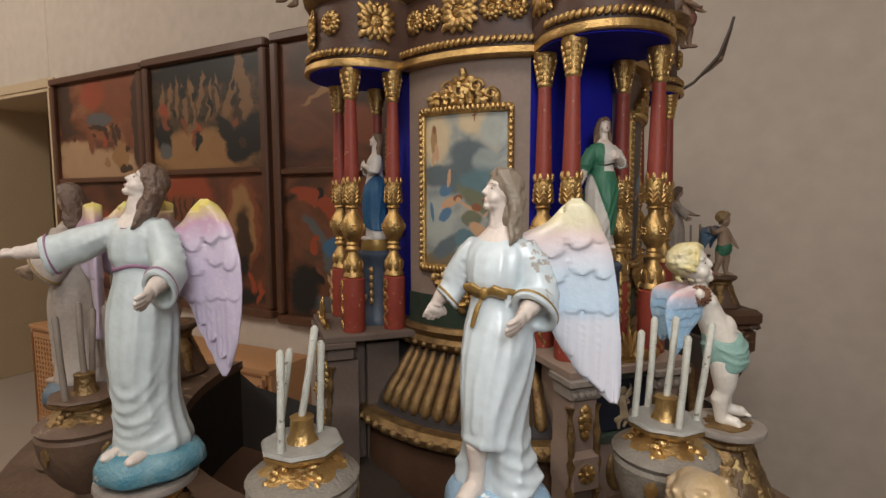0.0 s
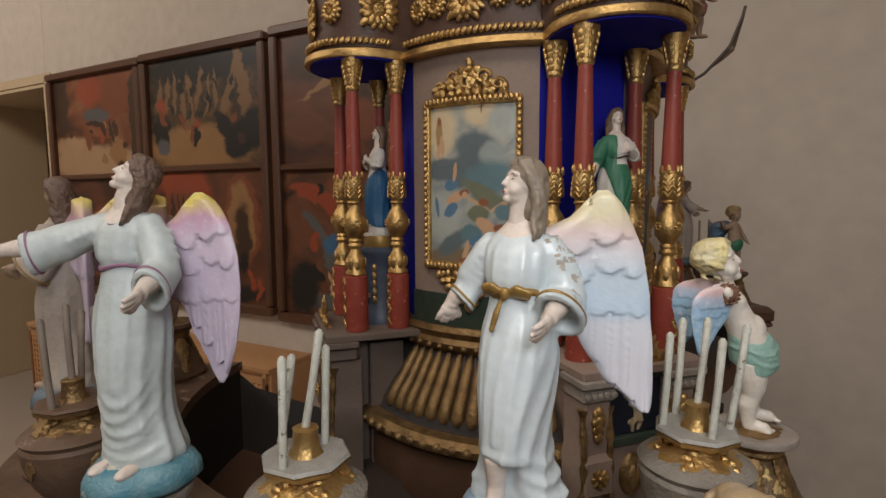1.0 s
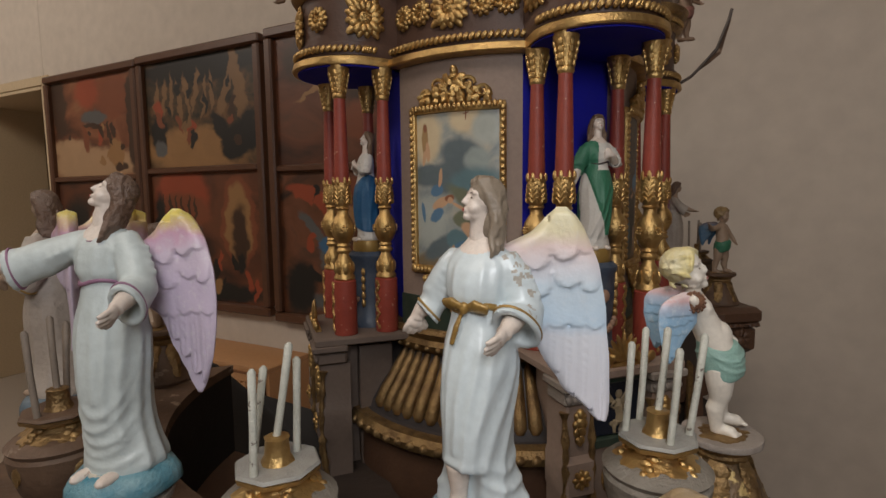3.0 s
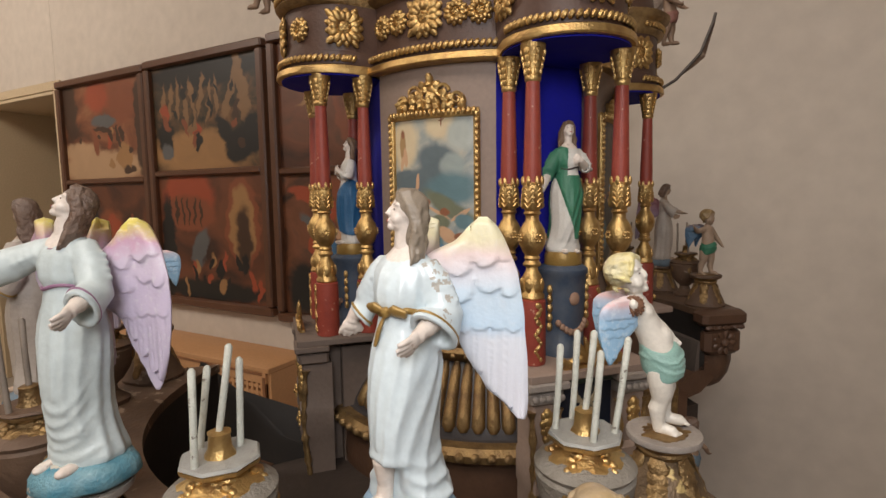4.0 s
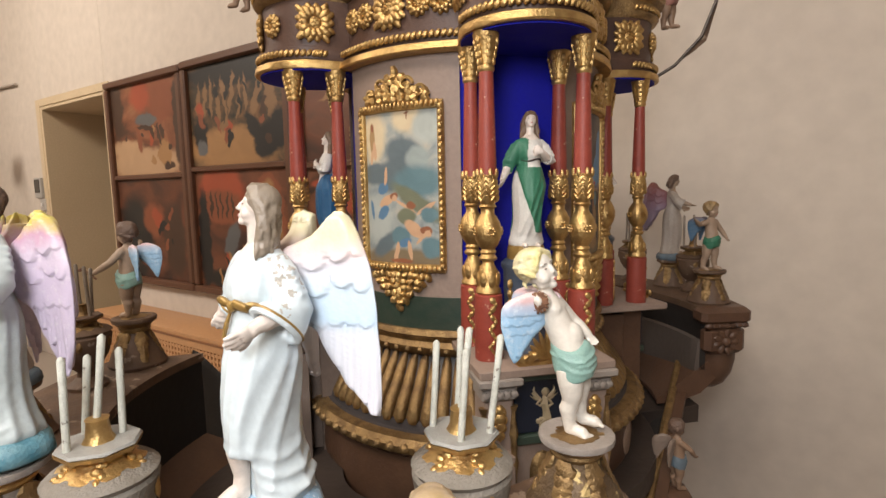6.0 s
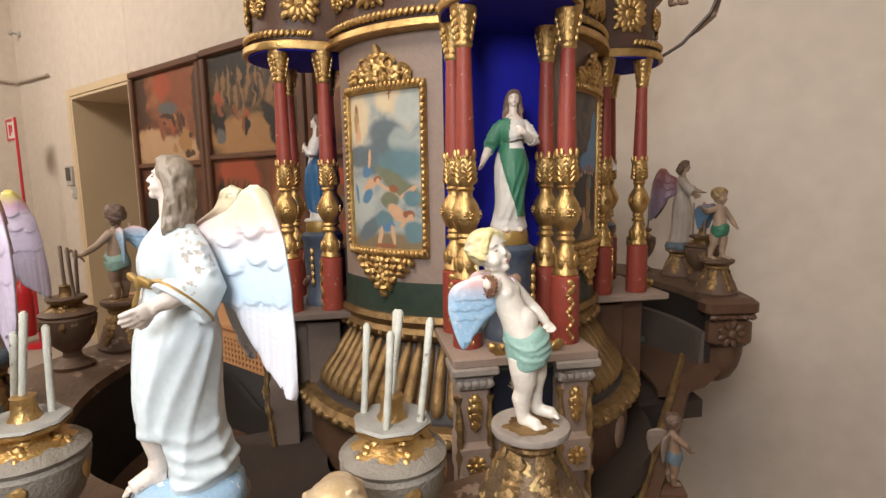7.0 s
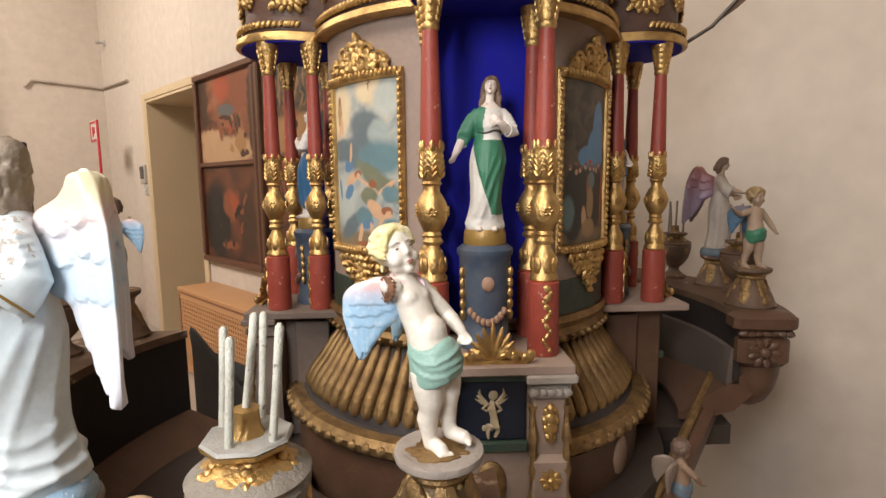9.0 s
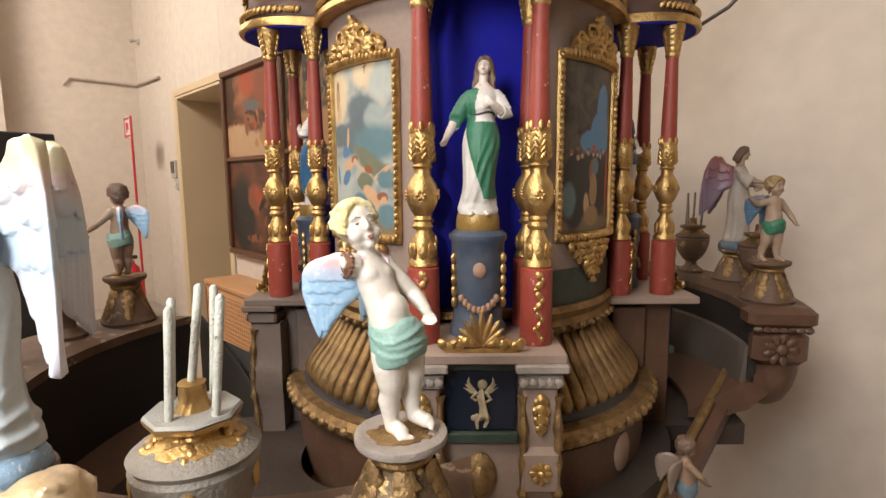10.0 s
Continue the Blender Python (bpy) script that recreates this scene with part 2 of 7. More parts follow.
def fuse(b, voxel, smooth=2):
    """Melts all closed forms of a Build into one carved skin; gives its points and faces."""
    me = bpy.data.meshes.new("carving")
    me.from_pydata(b.v, [], b.f)
    ob = bpy.data.objects.new("carving", me)
    scene.collection.objects.link(ob)
    mod = ob.modifiers.new("melt", "REMESH")
    mod.mode, mod.voxel_size = "VOXEL", voxel
    if smooth:
        mod = ob.modifiers.new("soften", "SMOOTH")
        mod.factor, mod.iterations = 0.5, smooth
    done = bpy.data.meshes.new_from_object(ob.evaluated_get(bpy.context.evaluated_depsgraph_get()))
    verts = [v.co.copy() for v in done.vertices]
    faces = [tuple(p.vertices) for p in done.polygons]
    bpy.data.objects.remove(ob)
    bpy.data.meshes.remove(me)
    bpy.data.meshes.remove(done)
    return verts, faces


def add_fused(out, b, voxel, smooth, slot):
    """Adds the melted form; slot is a number or a function of a face's middle."""
    verts, faces = fuse(b, voxel, smooth)
    o = len(out.v)
    out.v += [tuple(v) for v in verts]
    out.f += [tuple(i + o for i in f) for f in faces]
    out.m += [slot if isinstance(slot, int) else slot(sum((verts[i] for i in f), Vector()) / len(f)) for f in faces]


def smoothstep(x):
    x = max(0.0, min(1.0, x))
    return x * x * (3 - 2 * x)


# ---- the room ----
DOOR_L, DOOR_R, DOOR_H = -4.89, -3.81, 2.04


def slab(name, boxes, mat, label, category, m=None, kind="structure"):
    b = Build()
    for c, s in boxes:
        b.box(c, s, 0, bevel=0.004)
    ob = part(name, b, mat, None, "", m)
    return tagged(ob, label, category, "", kind)


T = 0.5
slab("wall_picture", [(((-6.14 + DOOR_L) / 2, T / 2, (CEIL + FLOOR) / 2), (DOOR_L + 6.14, T, CEIL - FLOOR)),
                      (((DOOR_R + 4.5) / 2, T / 2, (CEIL + FLOOR) / 2), (4.5 - DOOR_R, T, CEIL - FLOOR)),
                      (((DOOR_L + DOOR_R) / 2, T / 2, (CEIL + DOOR_H) / 2), (DOOR_R - DOOR_L, T, CEIL - DOOR_H))],
     PLASTER, "warm beige plastered wall with a deep doorway", "wall", WALL)
slab("wall_left", [((-6.39, -2.75, (CEIL + FLOOR) / 2), (0.5, 6.5, CEIL - FLOOR))], PLASTER, "beige plastered side wall of the room", "wall", WALL)
slab("pilaster", [((-6.0, -1.6, (CEIL + FLOOR) / 2), (0.28, 0.9, CEIL - FLOOR))], PLASTER, "shallow plastered pilaster on the side wall", "pilaster", WALL)
slab("wall_back", [((-0.95, -6.0, (CEIL + FLOOR) / 2), (10.9, 0.3, CEIL - FLOOR))], PLASTER, "plain beige wall behind the viewer", "wall", WALL)
slab("wall_right", [((4.6, -2.8, (CEIL + FLOOR) / 2), (0.2, 6.4, CEIL - FLOOR))], PLASTER, "plain beige wall closing the room", "wall", WALL)
slab("floor", [((-0.9, -2.6, FLOOR - 0.1), (11.6, 7.4, 0.2))], TERRAZZO, "pale polished stone floor", "floor", WALL)
slab("ceiling", [((-0.9, -2.6, CEIL + 0.1), (11.6, 7.4, 0.2))], CEILING, "pale plastered ceiling", "ceiling", WALL)
slab("passage_wall", [(((DOOR_L + DOOR_R) / 2, 1.3, 1.0), (1.9, 0.1, 2.3)), ((DOOR_L - 0.5, 0.9, 1.0), (0.1, 0.8, 2.3)), ((DOOR_R + 0.4, 0.9, 1.0), (0.1, 0.8, 2.3)),
                      (((DOOR_L + DOOR_R) / 2, 0.9, 2.15), (1.9, 0.8, 0.1)), (((DOOR_L + DOOR_R) / 2, 0.9, -0.11), (1.9, 0.8, 0.1))],
     JAMB, "cream walls of the passage beyond the doorway", "wall", WALL)


def doorway():
    d = thing("door_1", "open doorway with a plain cream-painted wooden lining", "doorway", WALL, kind="structure")
    for x, s in ((DOOR_L, 1), (DOOR_R, -1)):
        b = Build()
        b.box((x + s * 0.012, 0.24, (DOOR_H + FLOOR) / 2), (0.024, 0.5, DOOR_H - FLOOR), bevel=0.003)
        part("jamb", b, JAMB, d)
        b = Build()
        b.box((x - s * 0.035, -0.008, (DOOR_H + FLOOR) / 2 + 0.03), (0.07, 0.016, DOOR_H - FLOOR + 0.06), bevel=0.004)
        part("architrave", b, JAMB, d)
    b = Build()
    b.box(((DOOR_L + DOOR_R) / 2, 0.24, DOOR_H - 0.012), (DOOR_R - DOOR_L - 0.052, 0.5, 0.024), bevel=0.003)
    part("head_lining", b, JAMB, d)
    b = Build()
    b.box(((DOOR_L + DOOR_R) / 2, -0.008, DOOR_H + 0.03), (DOOR_R - DOOR_L - 0.004, 0.016, 0.06), bevel=0.004)
    part("architrave", b, JAMB, d)


doorway()


def picture_material(name, cols, scale, seed, marks, wobble=0.06, aspect=1.0, tone=1.0):
    """An oil painting: a brushed ground of the given colours, then soft patches (colour, u, v, width, height, turn in degrees, softness)."""
    m = bpy.data.materials.new(name)
    m.use_nodes = True
    nt = m.node_tree
    node, ln = nt.nodes.new, nt.links.new
    bsdf = nt.nodes["Principled BSDF"]
    tex = node("ShaderNodeTexCoord")
    shift = node("ShaderNodeMapping")
    shift.inputs["Location"].default_value = (seed * 3.7, seed * 1.3, 0)
    shift.inputs["Scale"].default_value = (1, aspect, 1)
    n1, n2, n3 = node("ShaderNodeTexNoise"), node("ShaderNodeTexNoise"), node("ShaderNodeTexNoise")
    n1.inputs["Scale"].default_value, n1.inputs["Detail"].default_value, n1.inputs["Distortion"].default_value = scale, 7, 0.9
    n2.inputs["Scale"].default_value, n2.inputs["Detail"].default_value = 60, 4
    n3.inputs["Scale"].default_value, n3.inputs["Detail"].default_value = 9, 6
    ramp = node("ShaderNodeValToRGB")
    els = ramp.color_ramp.elements
    while len(els) < len(cols):
        els.new(0.5)
    for i, c in enumerate(cols):
        els[i].position = 0.3 + 0.42 * i / (len(cols) - 1)
        els[i].color = (c[0] * tone, c[1] * tone, c[2] * tone, 1)
    ln(tex.outputs["UV"], shift.inputs["Vector"])
    for n in (n1, n2, n3):
        ln(shift.outputs["Vector"], n.inputs["Vector"])
    ln(n1.outputs["Fac"], ramp.inputs["Fac"])
    bend = node("ShaderNodeVectorMath")
    bend.operation = "MULTIPLY_ADD"
    ln(n3.outputs["Color"], bend.inputs[0])
    bend.inputs[1].default_value = (wobble * 2, wobble * 2, 0)
    half = node("ShaderNodeVectorMath")
    half.operation = "SUBTRACT"
    ln(tex.outputs["UV"], half.inputs[0])
    half.inputs[1].default_value = (wobble, wobble, 0)
    ln(half.outputs[0], bend.inputs[2])
    last = ramp.outputs["Color"]
    for colour, u, v, w, h, turn, soft in marks:
        mp = node("ShaderNodeMapping")
        mp.vector_type = "TEXTURE"
        mp.inputs["Location"].default_value = (u, v, 0)
        mp.inputs["Rotation"].default_value = (0, 0, radians(turn))
        mp.inputs["Scale"].default_value = (w / 2, h / 2, 1)
        ln(bend.outputs[0], mp.inputs["Vector"])
        size = node("ShaderNodeVectorMath")
        size.operation = "LENGTH"
        ln(mp.outputs["Vector"], size.inputs[0])
        fade = node("ShaderNodeMapRange")
        fade.interpolation_type = "SMOOTHSTEP"
        fade.inputs["From Min"].default_value, fade.inputs["From Max"].default_value = 1 + soft * 0.5, 1 - soft * 0.5
        ln(size.outputs["Value"], fade.inputs["Value"])
        mix = node("ShaderNodeMixRGB")
        ln(fade.outputs["Result"], mix.inputs[0])
        ln(last, mix.inputs[1])
        mix.inputs[2].default_value = (*colour, 1)
        last = mix.outputs[0]
    grain = node("ShaderNodeMixRGB")
    grain.blend_type = "OVERLAY"
    grain.inputs[0].default_value = 0.18
    ln(last, grain.inputs[1])
    ln(n1.outputs["Fac"], grain.inputs[2])
    ln(grain.outputs[0], bsdf.inputs["Base Color"])
    bmp = node("ShaderNodeBump")
    bmp.inputs["Strength"].default_value, bmp.inputs["Distance"].default_value = 0.15, 0.002
    ln(n2.outputs["Fac"], bmp.inputs["Height"])
    ln(bmp.outputs["Normal"], bsdf.inputs["Normal"])
    bsdf.inputs["Roughness"].default_value = 0.45
    return m


def blob(cx, cz, w, h, n=30, rough=0.25, seed=0.0):
    """An uneven brushed patch."""
    out = []
    for i in range(n):
        a = 2 * math.pi * i / n
        k = 1 + rough * (noise.noise(Vector((math.cos(a) * 1.3 + seed, math.sin(a) * 1.3, seed * 3.1))) + 0.8 * noise.noise(Vector((math.cos(a) * 3.4 + seed, math.sin(a) * 3.4, seed * 1.7))))
        out.append((cx + math.cos(a) * w / 2 * k, cz + math.sin(a) * h / 2 * k))
    return out


INK = {"black": (0.012, 0.011, 0.01), "red": (0.3, 0.06, 0.025), "ochre": (0.3, 0.16, 0.065), "pale": (0.4, 0.25, 0.14), "rust": (0.2, 0.06, 0.026), "grey": (0.1, 0.1, 0.1),
       "trunk": (0.2, 0.11, 0.05), "umber": (0.05, 0.024, 0.013), "flesh": (0.5, 0.3, 0.18), "blue": (0.05, 0.13, 0.24)}


def wall_picture(x0, x1, z0, z1, zm, pics, label):
    """A tall frame with two paintings above one another."""
    p = thing("painting", label, "painting", WALL, "framed paintings on the wall")
    b = Build()
    fw, dy = 0.045, 0.05
    for c, s in ((((x0 + x1) / 2, -dy / 2, z1 - fw / 2), (x1 - x0, dy, fw)), (((x0 + x1) / 2, -dy / 2, z0 + fw / 2), (x1 - x0, dy, fw)),
                 (((x0 + x1) / 2, -dy / 2, zm), (x1 - x0 - 2 * fw, dy * 0.8, 0.035)),
                 ((x0 + fw / 2, -dy / 2, (z0 + z1) / 2), (fw, dy * 0.98, z1 - z0 - 2 * fw)), ((x1 - fw / 2, -dy / 2, (z0 + z1) / 2), (fw, dy * 0.98, z1 - z0 - 2 * fw))):
        b.box(c, s, 0, bevel=0.008)
    part("picture_frame", b, FRAME_WOOD, p)
    for (a, c), base in zip(((zm + 0.0175, z1 - fw), (z0 + fw, zm - 0.0175)), pics):
        b = Build()
        b.box(((x0 + x1) / 2, -0.012, (a + c) / 2), (x1 - x0 - 2 * fw, 0.02, c - a))
        part("canvas", b, base, p, "dark old oil painting with faded figures", uv=lambda q: ((q.x - x0 - fw) / (x1 - x0 - 2 * fw), (q.z - a) / (c - a)))


def ink(*rows):
    return [(INK[k], *r) for k, *r in rows]


def crowd(seed, n, u0, u1, v0, v1, keys, w=0.05, h=0.12):
    """Many small brushed figures within a band."""
    rng = random.Random(seed)
    return [(INK[rng.choice(keys)], rng.uniform(u0, u1), rng.uniform(v0, v1), w * rng.uniform(0.5, 1.3), h * rng.uniform(0.5, 1.3), rng.uniform(-25, 25), 0.35) for _ in range(n)]


P_FIRE = picture_material("painting_ruins", [(0.06, 0.024, 0.012), (0.15, 0.05, 0.022), (0.22, 0.08, 0.036), (0.27, 0.13, 0.065)], 3.2, 1,
    ink(("pale", 0.45, 0.12, 1.1, 0.34, 0, 0.4), ("pale", 0.2, 0.3, 0.5, 0.2, 0, 0.5), ("umber", 0.08, 0.75, 0.2, 0.7, 0, 0.5), ("rust", 0.75, 0.8, 0.4, 0.5, 0, 0.4), ("red", 0.45, 0.85, 0.3, 0.3, 0, 0.6), ("grey", 0.52, 0.6, 0.3, 0.12, -8, 0.4), ("umber", 0.52, 0.52, 0.3, 0.05, -8, 0.4), ("rust", 0.4, 0.4, 0.08, 0.3, 10, 0.4), ("red", 0.58, 0.42, 0.06, 0.22, -8, 0.4), ("ochre", 0.76, 0.22, 0.18, 0.3, 0, 0.3), ("umber", 0.8, 0.08, 0.16, 0.08, 0, 0.4), ("umber", 0.96, 0.5, 0.12, 1.0, 0, 0.4)) + crowd(3, 12, 0.15, 0.9, 0.1, 0.5, ("umber", "ochre", "rust", "umber")))
P_WOOD = picture_material("painting_forest", [(0.014, 0.012, 0.01), (0.05, 0.034, 0.018), (0.12, 0.06, 0.025), (0.16, 0.085, 0.035)], 6, 2,
    ink(("ochre", 0.45, 0.16, 1.0, 0.4, 0, 0.5), ("black", 0.5, 0.9, 1.1, 0.3, 0, 0.5)) + [(INK["trunk"], 0.1 + 0.075 * i, 0.62 + 0.03 * (i % 3), 0.04, 0.4, (i % 5 - 2) * 4, 0.4) for i in range(8)]
    + ink(("trunk", 0.86, 0.62, 0.1, 0.95, 8, 0.3), ("trunk", 0.75, 0.7, 0.06, 0.7, -14, 0.4), ("black", 0.8, 0.2, 0.22, 0.34, 0, 0.4), ("black", 0.7, 0.32, 0.12, 0.4, 20, 0.4), ("black", 0.92, 0.3, 0.16, 0.4, 0, 0.4), ("black", 0.12, 0.34, 0.16, 0.4, 0, 0.4), ("grey", 0.12, 0.18, 0.12, 0.16, 0, 0.4), ("red", 0.42, 0.37, 0.1, 0.12, 0, 0.3), ("black", 0.43, 0.26, 0.05, 0.2, 0, 0.3), ("red", 0.12, 0.55, 0.08, 0.2, 0, 0.5)) + crowd(5, 16, 0.1, 0.95, 0.2, 0.75, ("black", "black", "umber", "trunk", "rust"), 0.05, 0.16))
P_DARK = picture_material("painting_dark_hall", [(0.03, 0.013, 0.009), (0.075, 0.026, 0.013), (0.12, 0.04, 0.018), (0.1, 0.038, 0.018)], 3, 3,
    ink(("black", 0.25, 0.4, 0.5, 0.9, 0, 0.5), ("rust", 0.52, 0.6, 0.3, 0.34, 0, 0.5), ("red", 0.56, 0.62, 0.14, 0.2, 20, 0.4), ("umber", 0.8, 0.4, 0.3, 0.7, 0, 0.4), ("rust", 0.45, 0.15, 0.3, 0.1, 0, 0.5)) + crowd(6, 10, 0.1, 0.9, 0.1, 0.7, ("rust", "umber", "black")))
P_ARCH = picture_material("painting_arched_hall", [(0.04, 0.017, 0.011), (0.1, 0.034, 0.016), (0.14, 0.047, 0.021), (0.12, 0.045, 0.021)], 3, 5,
    ink(("red", 0.3, 0.82, 0.5, 0.5, 0, 0.35), ("rust", 0.3, 0.7, 0.5, 0.3, 0, 0.4)) + [(INK["umber"], 0.12 + 0.06 * i, 0.72, 0.025, 0.22, 0, 0.3) for i in range(6)]
    + ink(("rust", 0.8, 0.62, 0.3, 0.7, 0, 0.12), ("ochre", 0.8, 0.6, 0.22, 0.6, 0, 0.2), ("umber", 0.81, 0.5, 0.14, 0.5, 0, 0.5), ("grey", 0.4, 0.42, 0.14, 0.35, -20, 0.4), ("black", 0.5, 0.08, 1.0, 0.16, 0, 0.5), ("black", 0.08, 0.4, 0.14, 0.9, 0, 0.4)) + crowd(8, 18, 0.2, 0.95, 0.08, 0.35, ("black", "red", "umber", "black", "ochre"), 0.06, 0.16))
P_SAINT = picture_material("painting_saint", [(0.035, 0.018, 0.013), (0.11, 0.04, 0.02), (0.15, 0.055, 0.028), (0.1, 0.045, 0.026)], 3, 4,
    ink(("umber", 0.25, 0.8, 0.4, 0.4, 20, 0.5), ("rust", 0.42, 0.5, 0.12, 0.6, 0, 0.3), ("flesh", 0.42, 0.78, 0.05, 0.08, 0, 0.3), ("umber", 0.62, 0.5, 0.4, 0.8, 0, 0.5), ("ochre", 0.3, 0.6, 0.4, 0.04, 35, 0.4), ("rust", 0.5, 0.3, 0.2, 0.3, 0, 0.5)))
P_FIGHT = picture_material("painting_winged_fighter", [(0.03, 0.016, 0.012), (0.12, 0.045, 0.02), (0.16, 0.06, 0.03), (0.08, 0.04, 0.025)], 4, 6,
    ink(("red", 0.16, 0.86, 0.24, 0.1, -20, 0.3), ("red", 0.3, 0.76, 0.1, 0.2, 20, 0.3), ("rust", 0.4, 0.9, 0.2, 0.16, 0, 0.4), ("ochre", 0.42, 0.68, 0.12, 0.2, 0, 0.4), ("grey", 0.22, 0.6, 0.06, 0.3, 35, 0.3), ("grey", 0.33, 0.42, 0.16, 0.22, 0, 0.35), ("blue", 0.3, 0.5, 0.1, 0.14, 0, 0.4), ("flesh", 0.36, 0.58, 0.05, 0.06, 0, 0.3), ("flesh", 0.3, 0.2, 0.04, 0.22, 10, 0.3), ("flesh", 0.42, 0.24, 0.04, 0.2, -15, 0.3), ("grey", 0.4, 0.1, 0.5, 0.12, 0, 0.5), ("black", 0.12, 0.2, 0.2, 0.4, 0, 0.5)) + crowd(9, 14, 0.1, 0.9, 0.1, 0.9, ("red", "umber", "ochre", "black")))
wall_picture(-3.74, -2.825, 0.735, 2.075, 1.44, (P_FIRE, P_DARK), "tall framed pair of dark reddish oil paintings")
wall_picture(-2.815, -1.895, 0.735, 2.082, 1.465, (P_WOOD, P_ARCH), "framed pair of oil paintings, forest above an arched hall")
wall_picture(-1.865, -0.85, 0.72, 2.09, 1.45, (P_SAINT, P_FIGHT), "framed pair of oil paintings, saint above a winged fighter")


def radiator_cover():
    x0, x1, d, z1 = -3.69, -1.7, 0.27, 0.57
    r = thing("radiator_cover", "beech laminate radiator cover with a square-perforated front", "radiator cover", WALL)
    b = Build()
    b.box(((x0 + x1) / 2, -d / 2, z1 - 0.012), (x1 - x0, d, 0.024), bevel=0.003)
    part("top_board", b, BEECH, r)
    for x in (x0 + 0.011, x1 - 0.011):
        b = Build()
        b.box((x, -d / 2 + 0.006, (FLOOR + z1 - 0.024) / 2), (0.022, d - 0.014, z1 - 0.024 - FLOOR), bevel=0.002)
        part("side_board", b, BEECH, r)
    b = Build()
    b.box(((x0 + x1) / 2, -0.03, 0.25), (x1 - x0 - 0.06, 0.01, 0.6))
    part("inner_back", b, BEECH_DARK, r)
    b = Build()
    for z in (FLOOR + 0.04, z1 - 0.05):
        b.box(((x0 + x1) / 2, -d + 0.009, z), (x1 - x0 - 0.045, 0.016, 0.05))
    n = int((x1 - x0 - 0.1) / 0.031)
    for i in range(n + 1):
        b.box((x0 + 0.05 + i * (x1 - x0 - 0.1) / n, -d + 0.009, 0.245), (0.0155, 0.012, 0.54))
    k = 17
    for j in range(k + 1):
        b.box(((x0 + x1) / 2, -d + 0.011, -0.01 + j * 0.0305), (x1 - x0 - 0.09, 0.012, 0.0155))
    part("perforated_front", b, BEECH, r)
    b = Build()
    for x in (x0 + 0.034, x1 - 0.034):
        b.box((x, -d + 0.004, 0.24), (0.016, 0.012, 0.57))
    b.box(((x0 + x1) / 2, -d + 0.004, z1 - 0.033), (x1 - x0 - 0.09, 0.012, 0.012))
    part("edge_strip", b, BEECH_DARK, r)


radiator_cover()


def extinguisher_stand():
    m = WALL @ at(-5.27, -0.3, FLOOR)
    s = thing("fire_extinguisher_stand", "red extinguisher on a floor stand with a pole and flag sign", "fire extinguisher", m)
    b = Build()
    b.tube([(0, 0, 0.02), (0, 0, 0.9), (-0.02, 0.01, 1.95)], 0.011, 8)
    part("pole", b, SIGN_RED, s)
    b = Build()
    b.lathe([(0.15, 0), (0.15, 0.012), (0.13, 0.022), (0.02, 0.028)], 20)
    part("foot_plate", b, SIGN_RED, s)
    b = Build()
    b.lathe([(0.06, 0.09), (0.075, 0.11), (0.078, 0.45), (0.06, 0.53), (0.025, 0.57), (0.022, 0.6)], 18, 0, Matrix.Translation((-0.07, -0.07, 0)))
    ex = part("cylinder", b, SIGN_RED, s)
    b = Build()
    b.box((-0.07, -0.07, 0.63), (0.03, 0.1, 0.035), bevel=0.006)
    b.tube([(-0.07, -0.11, 0.62), (-0.14, -0.14, 0.5), (-0.13, -0.14, 0.25)], 0.01, 7)
    part("valve", b, DARK, ex, "black valve and hose")
    b = Build()
    b.box((-0.12, 0.0, 1.85), (0.2, 0.006, 0.2), bevel=0.002)
    sg = part("sign", b, SIGN_WHITE, s, "square white sign with red pictogram")
    b = Build()
    for c, q in (((-0.12, -0.005, 1.93), (0.18, 0.004, 0.02)), ((-0.12, -0.005, 1.77), (0.18, 0.004, 0.02)), ((-0.2, -0.005, 1.85), (0.02, 0.004, 0.14)), ((-0.13, -0.005, 1.85), (0.03, 0.004, 0.09)), ((-0.08, -0.005, 1.86), (0.035, 0.004, 0.06))):
        b.box(c, q)
    part("pictogram", b, SIGN_RED, sg)


extinguisher_stand()


